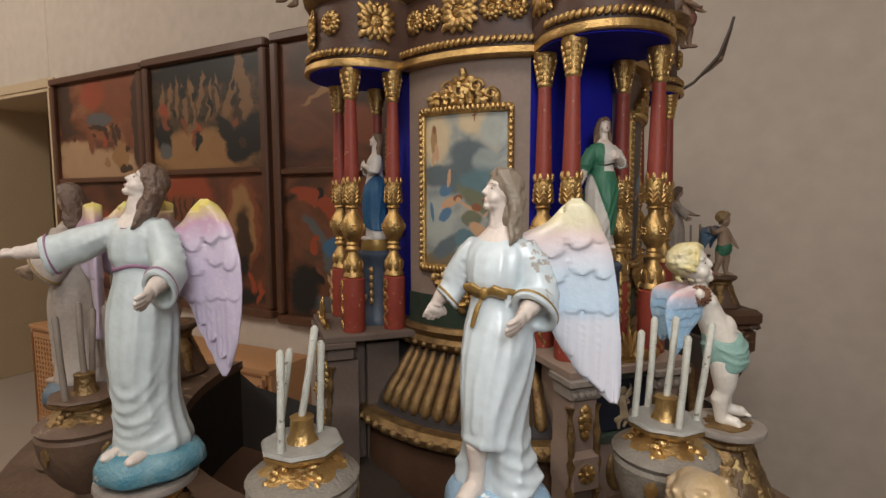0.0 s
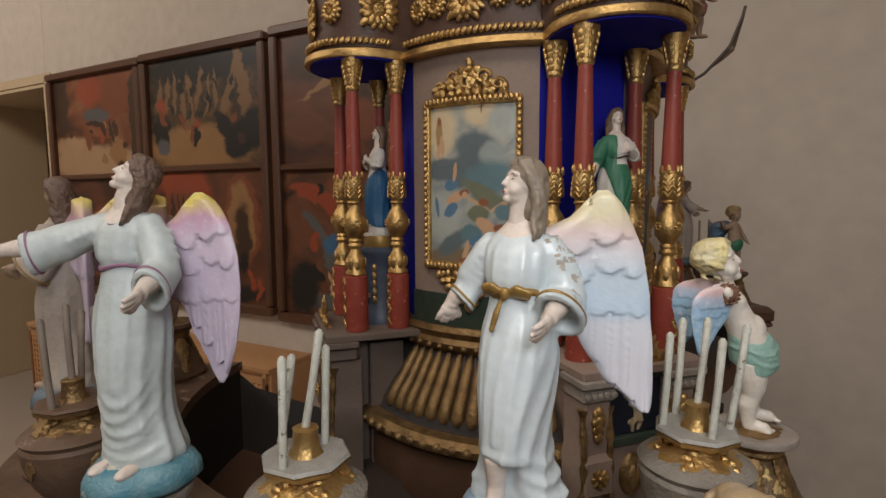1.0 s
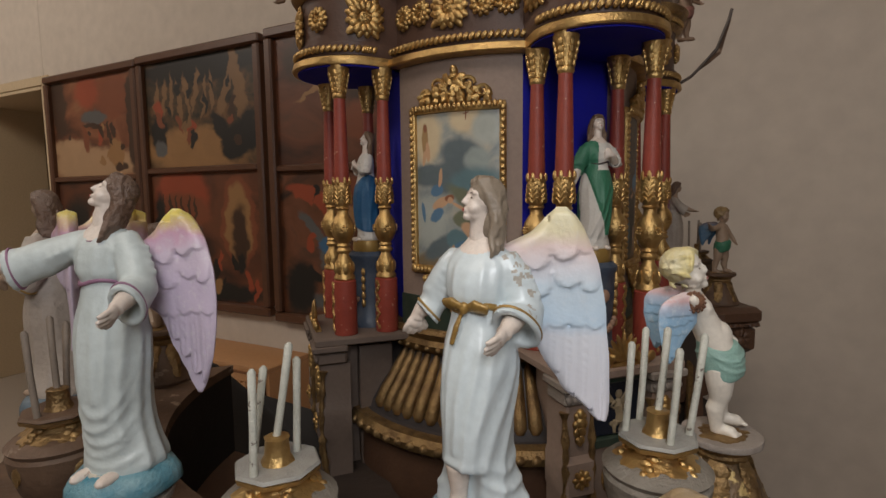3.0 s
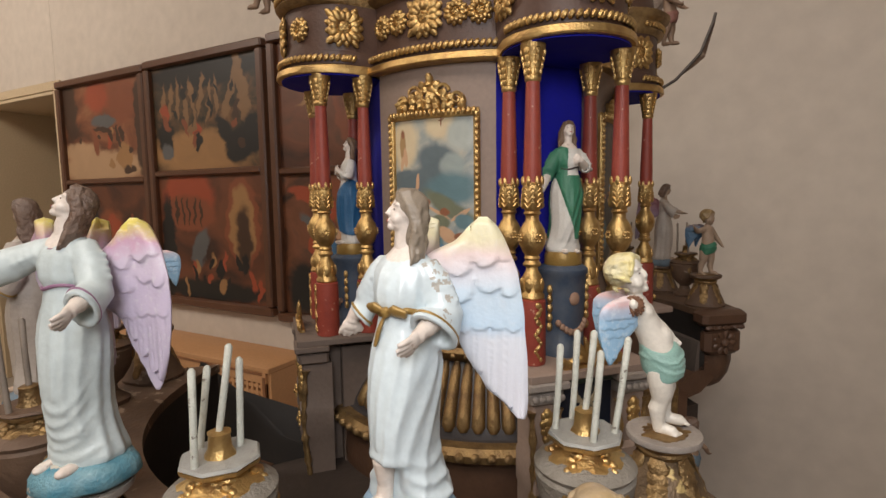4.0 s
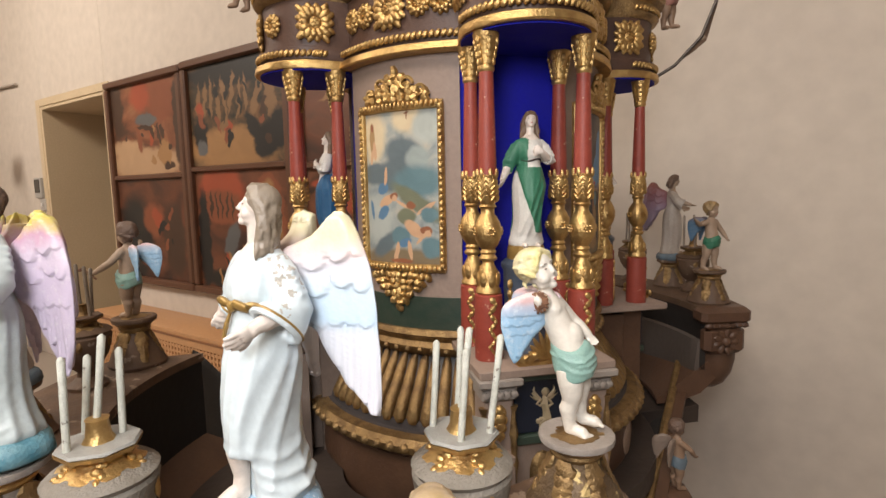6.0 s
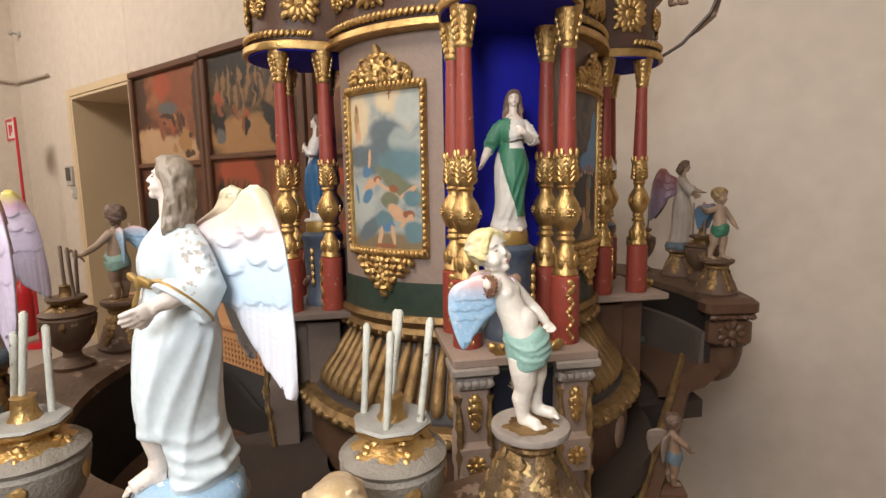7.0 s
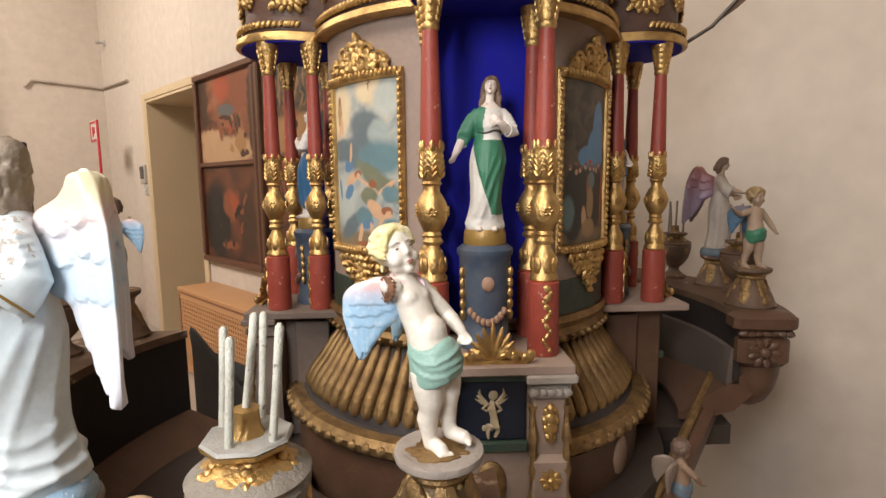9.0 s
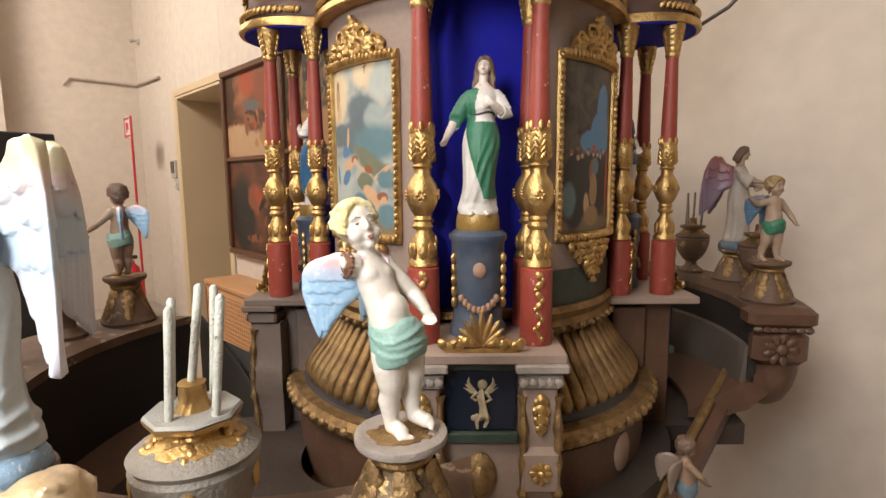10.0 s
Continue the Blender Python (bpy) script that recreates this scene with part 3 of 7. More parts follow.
def wall_bits():
    b = Build()
    b.box((0, -0.015, 0), (0.12, 0.03, 0.17), bevel=0.006)
    t = part("thermostat", b, PLASTIC, None, "grey wall thermostat with a dark display", WALL @ at(-5.05, 0, 1.40))
    tagged(t, category="thermostat")
    b = Build()
    b.box((0, -0.032, 0.015), (0.095, 0.006, 0.11), bevel=0.002)
    part("display", b, DARK_GLASS, t)
    b = Build()
    b.box((0, -0.012, 0), (0.1, 0.024, 0.1), bevel=0.006)
    t = part("light_switch", b, PLASTIC, None, "pale grey light switch beside the doorway", WALL @ at(-4.99, 0, 1.26))
    tagged(t, category="switch")
    b = Build()
    b.box((0, -0.006, 0), (0.03, 0.012, 0.03), bevel=0.003)
    t = part("switch_rocker", b, SIGN_WHITE, t, m=Matrix.Translation((0, -0.024, 0)))
    b = Build()
    b.lathe([(0.03, 0), (0.03, 0.01), (0.012, 0.02), (0.012, 0.05), (0.022, 0.06), (0.022, 0.08), (0.008, 0.09)], 12, 0, Matrix.Rotation(radians(90), 4, "X"))
    t = part("wall_sensor", b, PLASTIC, None, "small dark sensor fixed high on the wall", WALL @ at(-5.95, 0, 2.72))
    tagged(t, category="sensor")
    b = Build()
    b.tube([(-6.12, -0.66, 2.24), (-6.12, -0.6, 2.31), (-6.12, -0.04, 2.3), (-6.09, -0.02, 2.3), (-5.9, -0.02, 2.29), (-5.3, -0.02, 2.27)], 0.012, 6)
    t = part("conduit", b, PIPE, None, "thin painted cable conduit along the wall", WALL)
    tagged(t, category="conduit")


wall_bits()

b = Build()
b.box((0, 0, 0.72), (0.5, 0.04, 1.5), bevel=0.004)
b.box((0, 0, -0.03), (0.4, 0.3, 0.02), bevel=0.004)
tagged(part("display_board", b, BLACK, None, "black free-standing display board on the floor", at(-1.55, 1.2, FLOOR + 0.04, 75)), category="display board")

# ---- the altar model: a round temple with four columned porches ----
CX, CY = 0.136, 1.073
AXIS = -71.0
RD = 0.245
PORCH, LOBE = 0.30, 0.095
Z0 = 1.085


def lobed(theta, drum=0.262, lobe=LOBE, centre=PORCH):
    """The plan of the entablature: the drum with four round porches, theta from a porch's axis."""
    best = drum
    for k in range(4):
        d = (theta - k * math.pi / 2 + math.pi) % (2 * math.pi) - math.pi
        q = lobe * lobe - (centre * math.sin(d)) ** 2
        if abs(d) < 1.2 and q > 0:
            best = max(best, centre * math.cos(d) + math.sqrt(q))
    return best


def sweep(b, profile, rfun, slot=0, seg=360):
    rings = []
    for i in range(seg):
        a = 2 * math.pi * i / seg
        r = rfun(a)
        rings.append([((r + o) * math.cos(a), (r + o) * math.sin(a), z) for o, z in profile])
    rings.append(rings[0])
    b.loft(rings, slot, None, caps=False, closed=False)


TEMPLE = thing("altar_model", "gilded wooden altar model shaped as a round temple with porches", "altar model", at(CX, CY, 0, AXIS))


def entablature():
    b = Build()
    sweep(b, [(-0.05, 1.531), (0.004, 1.531), (0.006, 1.5335), (0.004, 1.543), (0.0, 1.545)], lobed)
    e = part("architrave", b, GOLD, TEMPLE, "gilded architrave band")
    b = Build()
    sweep(b, [(-0.012, 1.545), (-0.006, 1.547), (-0.006, 1.5665), (-0.013, 1.568), (-0.013, 1.642), (-0.008, 1.644)], lobed)
    part("frieze", b, UMBER, TEMPLE, "dark umber frieze")
    b = Build()
    sweep(b, [(-0.012, 1.642), (-0.002, 1.645), (0.003, 1.652), (-0.004, 1.658), (-0.003, 1.672), (0.012, 1.677), (0.016, 1.686), (0.01, 1.69), (-0.06, 1.694)], lobed)
    part("cornice", b, GOLD_OLD, TEMPLE)
    b = Build()
    sweep(b, [(-0.3, 1.69), (-0.02, 1.69), (-0.03, 1.76), (-0.3, 1.78)], lobed)
    part("attic", b, UMBER, TEMPLE)
    for k in range(4):
        b = Build()
        b.lathe([(0.0, 1.5285), (LOBE - 0.003, 1.5285), (LOBE - 0.003, 1.5315), (0, 1.5315)], 40, 0, spin(90 * k) @ Matrix.Translation((PORCH, 0, 0)))
        part("soffit", b, BLUE, TEMPLE, "ultramarine porch soffit")
    # twisted rope mouldings
    for z, rr, o, mm in ((1.5555, 0.0058, 0.0, GOLD), (1.661, 0.005, 0.002, GOLD)):
        b = Build()
        step = 0.0095
        a = 0.0
        while a < 2 * math.pi:
            r = lobed(a)
            r2 = lobed(a + 0.01)
            d = Vector((r2 * math.cos(a + 0.01) - r * math.cos(a), r2 * math.sin(a + 0.01) - r * math.sin(a), 0))
            ds = d.length / 0.01
            d.normalize()
            p = Vector(((r + o) * math.cos(a), (r + o) * math.sin(a), z))
            rot = Matrix((d, d.cross(Vector((0, 0, 1))), Vector((0, 0, 1)))).transposed() @ Matrix.Rotation(radians(35), 3, "Y")
            b.ball(p, (0.0042, rr * 0.7, rr * 1.2), 0, 7, rot=rot)
            a += step / max(ds, 0.2)
        part("rope_moulding", b, mm, TEMPLE, "gilded twisted rope moulding")


entablature()


def sunflower(w, square=True):
    b = Build()
    b.ball((0, 0, 0), (w * 0.2, 0.006, w * 0.2), 0, 12)
    for i in range(9):
        a = 2.4 * i
        r = w * 0.045 * math.sqrt(i)
        b.ball((r * math.cos(a), -0.006, r * math.sin(a)), (w * 0.035, 0.002, w * 0.035), 0, 6)
    n = 13 if square else 11
    for ring, (q, tilt) in enumerate(((1.0, 0.0), (0.8, 0.5))):
        for i in range(n):
            a = 2 * math.pi * (i + tilt) / n
            reach = w * 0.5 * q
            if square:
                reach *= min(1.28, 1 / max(abs(math.cos(a)), abs(math.sin(a)), 0.6))
            rot = Matrix.Rotation(-a, 3, "Y")
            mid = (0.18 * w + reach) / 2
            b.ball((math.cos(a) * mid, -0.003 * ring - 0.001, math.sin(a) * mid), ((reach - 0.14 * w) / 2, 0.0045, w * (0.105 if square else 0.12)), 0, 9, rot=rot)
    return b.data("sunflower", GOLD)


BIG, SMALL = sunflower(0.062), sunflower(0.04, False)
for k in range(4):
    for deg, big in ((0, True), (9.5, False), (-9.5, False), (17.5, True), (-17.5, True), (24.5, False), (-24.5, False), (33, False), (45, True), (-33, False)):
        a = radians(deg)
        r = lobed(a) - 0.011
        r1, r2 = lobed(a + 0.01), lobed(a - 0.01)
        tan = Vector((r1 * math.cos(a + 0.01) - r2 * math.cos(a - 0.01), r1 * math.sin(a + 0.01) - r2 * math.sin(a - 0.01), 0)).normalized()
        out = tan.cross(Vector((0, 0, 1)))
        m = Matrix.Identity(4)
        for i, v in enumerate((tan, -out, Vector((0, 0, 1)))):
            m.col[i][:3] = v
        m.translation = Vector((r * math.cos(a), r * math.sin(a), 1.605))
        part("sunflower", BIG if big else SMALL, None, TEMPLE, "gilded carved sunflower" if big else "small gilded rosette", spin(90 * k) @ m)


def drum():
    half = radians(19)
    for k in range(4):
        seg = 26
        a0, a1 = k * math.pi / 2 + half, (k + 1) * math.pi / 2 - half
        for name, z0, z1, o, mat in (("wall_panel", 1.152, 1.532, 0, TAUPE), ("green_band", 1.097, 1.152, 0.003, GREEN)):
            b = Build()
            rings = []
            for i in range(seg + 1):
                a = a0 + (a1 - a0) * i / seg
                rings.append([((RD + o) * math.cos(a), (RD + o) * math.sin(a), z) for z in (z0, z1)] + [((RD - 0.03) * math.cos(a), (RD - 0.03) * math.sin(a), z) for z in (z1, z0)])
            b.loft(rings)
            part(name, b, mat, TEMPLE)
        b = Build()
        rings = []
        for i in range(13):
            a = k * math.pi / 2 - half + 2 * half * i / 12
            r = RD - 0.008 - 0.008 * math.cos((i - 6) / 6 * math.pi / 2)
            rings.append([(r * math.cos(a), r * math.sin(a), z) for z in (Z0, 1.532)] + [((r - 0.02) * math.cos(a), (r - 0.02) * math.sin(a), z) for z in (1.532, Z0)])
        b.loft(rings)
        part("niche", b, BLUE, TEMPLE, "ultramarine painted niche")
    b = Build()
    circle = lambda a: 0.0  # noqa: E731
    sweep(b, [(0.2, 1.1), (RD + 0.008, 1.099), (RD + 0.012, 1.09), (RD + 0.006, 1.083), (RD + 0.004, 1.078), (RD + 0.01, 1.07), (RD + 0.006, 1.06), (RD - 0.005, 1.052), (RD - 0.03, 1.05)], circle, 0, 120)
    part("base_moulding", b, GOLD_OLD, TEMPLE, "tarnished gilt base moulding")
    b = Build()
    n = 72
    for i in range(n):
        a = 2 * math.pi * i / n
        b.ball(((RD + 0.011) * math.cos(a), (RD + 0.011) * math.sin(a), 1.066), (0.006, 0.006, 0.005), 0, 6)
    part("bead_moulding", b, GOLD_OLD, TEMPLE)
    prof = [(RD - 0.01, 1.056), (RD + 0.0, 1.04), (RD + 0.018, 1.01), (RD + 0.037, 0.985), (RD + 0.05, 0.962), (RD + 0.054, 0.948), (RD + 0.072, 0.944), (RD + 0.074, 0.93)]
    b = Build()
    sweep(b, prof, circle, 0, 120)
    part("bell", b, material("dark_slate_paint", (0.07, 0.06, 0.06), 0.5, scale=30), TEMPLE)
    n = 78
    for i in range(n):
        a = 2 * math.pi * (i + 0.5) / n
        dist = abs((a * 2 / math.pi) % 1 - 0.5) * 90
        if dist > 29:
            continue
        b = Build()
        pts = [((RD + o) , 0, z) for o, z in ((-0.006, 1.052), (0.0, 1.04), (0.019, 1.01), (0.038, 0.985), (0.049, 0.965), (0.051, 0.957))]
        b.tube(pts, [0.005, 0.0082, 0.0098, 0.0108, 0.0112, 0.006], 10)
        part("rib", b, GOLD_OLD, TEMPLE, m=spin(math.degrees(a)))
    b = Build()
    sweep(b, [(RD + 0.06, 0.947), (RD + 0.078, 0.945), (RD + 0.086, 0.936), (RD + 0.084, 0.924), (RD + 0.07, 0.917), (RD + 0.05, 0.915)], circle, 0, 120)
    n = 84
    for i in range(n):
        a = 2 * math.pi * i / n
        b.ball(((RD + 0.083) * math.cos(a), (RD + 0.083) * math.sin(a), 0.932), (0.008, 0.0095, 0.008), 0, 7)
    part("bead_torus", b, GOLD_OLD, TEMPLE, "gilt beaded torus moulding")
    b = Build()
    sweep(b, [(RD + 0.05, 0.92), (RD + 0.068, 0.91), (RD + 0.07, 0.86), (RD + 0.06, 0.78), (RD + 0.03, 0.70), (RD - 0.01, 0.66), (0.0, 0.65)], circle, 0, 120)
    part("lower_drum", b, BROWN, TEMPLE, "dark brown swelling lower drum")


drum()

FIG = material("faded_figure_paint", (0.42, 0.33, 0.2), 0.5, other=(0.26, 0.19, 0.12), scale=120, amount=0.7)
# one column's parts, made once
COL = {}


def column_data():
    b = Build()
    b.lathe([(0.0195, 0), (0.02, 0.002), (0.0195, 0.1), (0.017, 0.102)], 16)
    COL["block"] = b.data("block", RED)
    b = Build()
    for i in range(7):
        z = 0.094 - i * 0.013
        b.ball((0.0195, 0, z), (0.003, 0.005 - 0.0004 * i, 0.006), 0, 6, rot=Matrix.Rotation(0.5 * (-1) ** i, 3, "X"))
        b.ball((0.0195, 0.004 * (-1) ** i, z - 0.006), (0.0025, 0.003, 0.004), 0, 6)
    COL["pendant"] = b.data("pendant", GOLD)
    b = Build()
    b.lathe([(0.015, 0.1), (0.018, 0.104), (0.0175, 0.108), (0.0145, 0.112), (0.015, 0.124), (0.0135, 0.134), (0.009, 0.142), (0.008, 0.147), (0.012, 0.149), (0.013, 0.152), (0.0105, 0.155), (0.009, 0.158)], 16)
    for i in range(8):
        a = 2 * math.pi * i / 8
        b.ball((0.0145 * math.cos(a), 0.0145 * math.sin(a), 0.122), (0.0035, 0.0055, 0.0105), 0, 6, rot=Matrix.Rotation(a, 3, "Z"))
    COL["cup"] = b.data("cup", GOLD)
    b = Build()
    b.lathe([(0.009, 0.156), (0.0115, 0.160), (0.0095, 0.164), (0.014, 0.170), (0.0185, 0.180), (0.0192, 0.190), (0.0175, 0.200), (0.0125, 0.209), (0.0095, 0.213), (0.0095, 0.220), (0.0125, 0.223), (0.0105, 0.226)], 18)
    for i in range(4):
        a = math.pi / 2 * i
        for j in range(6):
            c = 2 * math.pi * j / 6
            b.ball((0.019 * math.cos(a) - 0.0045 * math.cos(c) * math.sin(a), 0.019 * math.sin(a) + 0.0045 * math.cos(c) * math.cos(a), 0.189 + 0.0045 * math.sin(c)), 0.0024, 0, 6)
    COL["ball"] = b.data("ball", GOLD)
    b = Build()
    b.lathe([(0.009, 0.224), (0.0125, 0.231), (0.0145, 0.245), (0.014, 0.258), (0.0118, 0.268)], 16)
    for i in range(7):
        a = 2 * math.pi * i / 7
        rz = Matrix.Rotation(a, 3, "Z")
        for j in range(5):
            z = 0.234 + j * 0.007
            for s in (-1, 1):
                b.ball(rz @ Vector((0.014 - 0.0002 * j * j, s * 0.003, z)), (0.0022, 0.002, 0.0055), 0, 5, rot=rz @ Matrix.Rotation(-0.6 * s, 3, "X"))
        b.ball(rz @ Vector((0.0135, 0, 0.268)), (0.003, 0.0032, 0.007), 0, 6, rot=rz)
    COL["leaf_cup"] = b.data("leaf_cup", GOLD)
    b = Build()
    b.lathe([(0.0118, 0.245), (0.0128, 0.27), (0.0118, 0.31), (0.0104, 0.36), (0.0094, 0.4)], 16)
    COL["shaft"] = b.data("shaft", RED)
    b = Build()
    b.lathe([(0.0095, 0.394), (0.0115, 0.397), (0.0115, 0.401), (0.0095, 0.404), (0.0115, 0.418), (0.0145, 0.432), (0.0175, 0.439), (0.018, 0.446)], 14)
    for i in range(6):
        a = 2 * math.pi * i / 6
        rz = Matrix.Rotation(a, 3, "Z")
        for j in range(4):
            z = 0.408 + j * 0.0085
            b.ball(rz @ Vector((0.0106 + 0.0017 * j, 0, z)), (0.0024, 0.0042, 0.0058), 0, 6, rot=rz)
    COL["capital"] = b.data("capital", GOLD)


column_data()


NUDGE = {1: (-0.02, 0.0), 3: (-0.021, 0.0125)}


def porch(k):
    m = spin(90 * k)
    # porch 3: podium, slab and brackets have their shade put into the colour
    body = {1: BROWN, 3: SHADED_TAUPE}.get(k, TAUPE)
    mp = m @ Matrix.Translation((*NUDGE.get(k, (0, 0)), 0))
    for rad, lat in ((0.333, -0.069), (0.332 if k == 3 else 0.341, 0.069), (0.258, -0.07), (0.26, 0.07)):
        col = part("column", COL["shaft"], None, TEMPLE, "red turned column with gilded leaf cups", m @ Matrix.Translation((rad, lat, Z0)))
        for key in ("block", "pendant", "cup", "ball", "leaf_cup", "capital"):
            part(key, COL[key], None, col, m=spin(0 if rad > 0.3 else 25 * (1 if lat > 0 else -1)) @ Matrix.Diagonal((1, 1, 0.92, 1)) if key == "pendant" else Matrix.Diagonal((1, 1, 0.92, 1)) if key == "block" else Matrix.Translation((0, 0, -0.008)) if key in ("cup", "ball", "leaf_cup") else None)
    b = Build()
    b.box((0.305, 0, 1.078), (0.165, 0.198, 0.013), bevel=0.002)
    b.box((0.3, 0, 1.0705), (0.15, 0.14, 0.003))
    part("platform", b, SHADED_TAUPE if k == 3 else TAUPE, TEMPLE, "taupe porch floor slab", m)
    for lat in () if k == 1 else (-0.07, 0.07):
        b = Build()
        b.box((0.363, lat, 1.067), (0.058, 0.062, 0.011), bevel=0.002)
        b.box((0.36, lat, 1.05), (0.05, 0.05, 0.022), bevel=0.004)
        for i in range(5):
            b.ball((0.386, lat - 0.02 + 0.01 * i, 1.05), (0.003, 0.0052, 0.006), 0, 6, rot=Matrix.Rotation(0.7, 3, "X"))
        part("bracket_capital", b, SHADED_TAUPE if k == 3 else STONE, TEMPLE, "grey carved bracket capital", m)
        b = Build()
        rings = []
        for z, x in ((1.039, 0.381), (1.0, 0.377), (0.966, 0.376), (0.96, 0.386), (0.915, 0.387), (0.908, 0.378), (0.87, 0.37), (0.82, 0.374), (0.78, 0.388), (0.74, 0.398), (0.7, 0.39)):
            w = 0.0225 if 0.912 < z < 0.962 else 0.02
            rings.append([(0.33, lat - w, z), (x - 0.003, lat - w, z), (x, lat - w + 0.003, z), (x, lat + w - 0.003, z), (x - 0.003, lat + w, z), (0.33, lat + w, z)])
        b.loft(rings)
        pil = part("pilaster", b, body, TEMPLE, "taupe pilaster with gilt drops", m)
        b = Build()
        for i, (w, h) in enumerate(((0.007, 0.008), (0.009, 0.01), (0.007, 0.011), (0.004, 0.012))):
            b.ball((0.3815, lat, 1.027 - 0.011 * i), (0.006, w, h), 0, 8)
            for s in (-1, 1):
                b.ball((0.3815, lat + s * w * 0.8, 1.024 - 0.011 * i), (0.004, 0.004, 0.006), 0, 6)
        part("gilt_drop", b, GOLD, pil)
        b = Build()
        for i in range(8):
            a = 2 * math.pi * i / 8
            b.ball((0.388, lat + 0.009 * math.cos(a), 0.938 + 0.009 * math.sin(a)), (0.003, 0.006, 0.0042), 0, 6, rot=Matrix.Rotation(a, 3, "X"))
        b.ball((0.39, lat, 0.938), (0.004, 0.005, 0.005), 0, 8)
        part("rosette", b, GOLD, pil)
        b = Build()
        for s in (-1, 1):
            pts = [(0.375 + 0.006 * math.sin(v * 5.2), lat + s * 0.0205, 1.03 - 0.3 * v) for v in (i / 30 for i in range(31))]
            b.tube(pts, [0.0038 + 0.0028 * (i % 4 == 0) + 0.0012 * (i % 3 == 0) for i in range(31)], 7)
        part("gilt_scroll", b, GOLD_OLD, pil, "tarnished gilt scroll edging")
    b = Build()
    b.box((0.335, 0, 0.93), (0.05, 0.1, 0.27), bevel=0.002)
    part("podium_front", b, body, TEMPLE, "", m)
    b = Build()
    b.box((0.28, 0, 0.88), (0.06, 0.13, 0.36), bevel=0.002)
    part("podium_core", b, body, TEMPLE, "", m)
    b = Build()
    b.box((0.363, 0, 1.02), (0.006, 0.086, 0.076), bevel=0.001)
    pq = part("plaque", b, NAVY, TEMPLE, "navy plaque with a small pale winged figure", m)
    limbs, b = Build(), Build()
    x = 0.3672
    limbs.ball((x, 0.002, 1.0405), (0.002, 0.0062, 0.0066), 0, 14)
    limbs.tube([(x, 0.001, 1.034), (x, -0.001, 1.024), (x, 0.002, 1.013), (x, 0.003, 1.0)], [0.004, 0.0075, 0.007, 0.0095], 12, flat=0.3)
    limbs.tube([(x, -0.001, 1.002), (x, -0.005, 0.995), (x, -0.004, 0.984)], [0.0045, 0.0035, 0.0022], 10, flat=0.5)
    limbs.tube([(x, 0.006, 1.002), (x, 0.008, 0.994), (x, 0.004, 0.986)], [0.0045, 0.0032, 0.0022], 10, flat=0.5)
    limbs.tube([(x, -0.004, 1.03), (x, -0.011, 1.024), (x, -0.005, 1.02)], [0.003, 0.0028, 0.002], 8, flat=0.6)
    limbs.tube([(x, 0.006, 1.03), (x, 0.012, 1.022), (x, 0.006, 1.018)], [0.003, 0.0028, 0.002], 8, flat=0.6)
    for sgn in (-1, 1):
        for j in range(4):
            limbs.tube([(x - 0.0006, sgn * 0.004, 1.029), (x - 0.0006, sgn * (0.012 + 0.001 * j), 1.034 + 0.004 * j - 0.004), (x - 0.0006, sgn * (0.021 - 0.0022 * j), 1.037 + 0.0042 * j)], [0.002, 0.0024, 0.0009], 8, flat=0.5)
    for j in range(5):
        limbs.ball((x, -0.009 + 0.0045 * j, 0.9985 + 0.0018 * (j % 2)), (0.0015, 0.0036, 0.0042), 0, 8)
    add_fused(b, limbs, 0.0007, 1, 0)
    part("figure_relief", b, FIG, pq)
    b = Build()
    b.box((0.366, 0, 1.064), (0.012, 0.09, 0.011), bevel=0.002)
    b.box((0.366, 0, 0.974), (0.012, 0.09, 0.014), bevel=0.002)
    part("plaque_border", b, GREEN, TEMPLE, "", m)
    b = Build()
    b.ball((0.362, 0, 0.92), (0.008, 0.02, 0.032), 0, 12)
    b.ball((0.366, 0, 0.918), (0.008, 0.012, 0.02), 0, 10)
    part("cartouche", b, GOLD_OLD, TEMPLE, "", m)
    # the shell of gilt leaves on the edge of the floor
    b = Build()
    for i in range(9):
        a = radians(-64 + 16 * i)
        ln = 0.045 - 0.016 * abs(i - 4) / 4
        b.ball((0.378 + 0.001 * (i % 2), math.sin(a) * ln * 0.55, Z0 + 0.006 + math.cos(a) * ln * 0.5), (0.004, 0.0042, ln * 0.5), 0, 7, rot=Matrix.Rotation(-a, 3, "X"))
    for s in (-1, 1):
        for i in range(6):
            b.ball((0.38, s * (0.012 + 0.0065 * i), Z0 + 0.011 - 0.0008 * i + 0.003 * (i % 2)), (0.005, 0.007, 0.004 + 0.002 * (i % 3)), 0, 7, rot=Matrix.Rotation(s * 0.6 * (-1) ** i, 3, "X"))
    b.box((0.376, 0, Z0 + 0.002), (0.01, 0.086, 0.006), bevel=0.001)
    part("shell_crest", b, GOLD, TEMPLE, "gilded carved shell of leaves", m)
    # pedestal of the niche figure
    b = Build()
    b.lathe([(0.036, 0), (0.036, 0.012), (0.032, 0.018), (0.031, 0.05), (0.0335, 0.09), (0.034, 0.12), (0.037, 0.124), (0.037, 0.13), (0.03, 0.136)], 24, 0, Matrix.Translation((PORCH, 0, Z0)))
    pd = part("pedestal", b, SLATE, TEMPLE, "slate-blue marbled drum pedestal", mp)
    b = Build()
    b.lathe([(0.026, 0.134), (0.028, 0.138), (0.0275, 0.15), (0.026, 0.156)], 24, 0, Matrix.Translation((PORCH, 0, Z0)))
    part("pedestal_cap", b, OCHRE, pd, "worn gilt cap")
    b = Build()
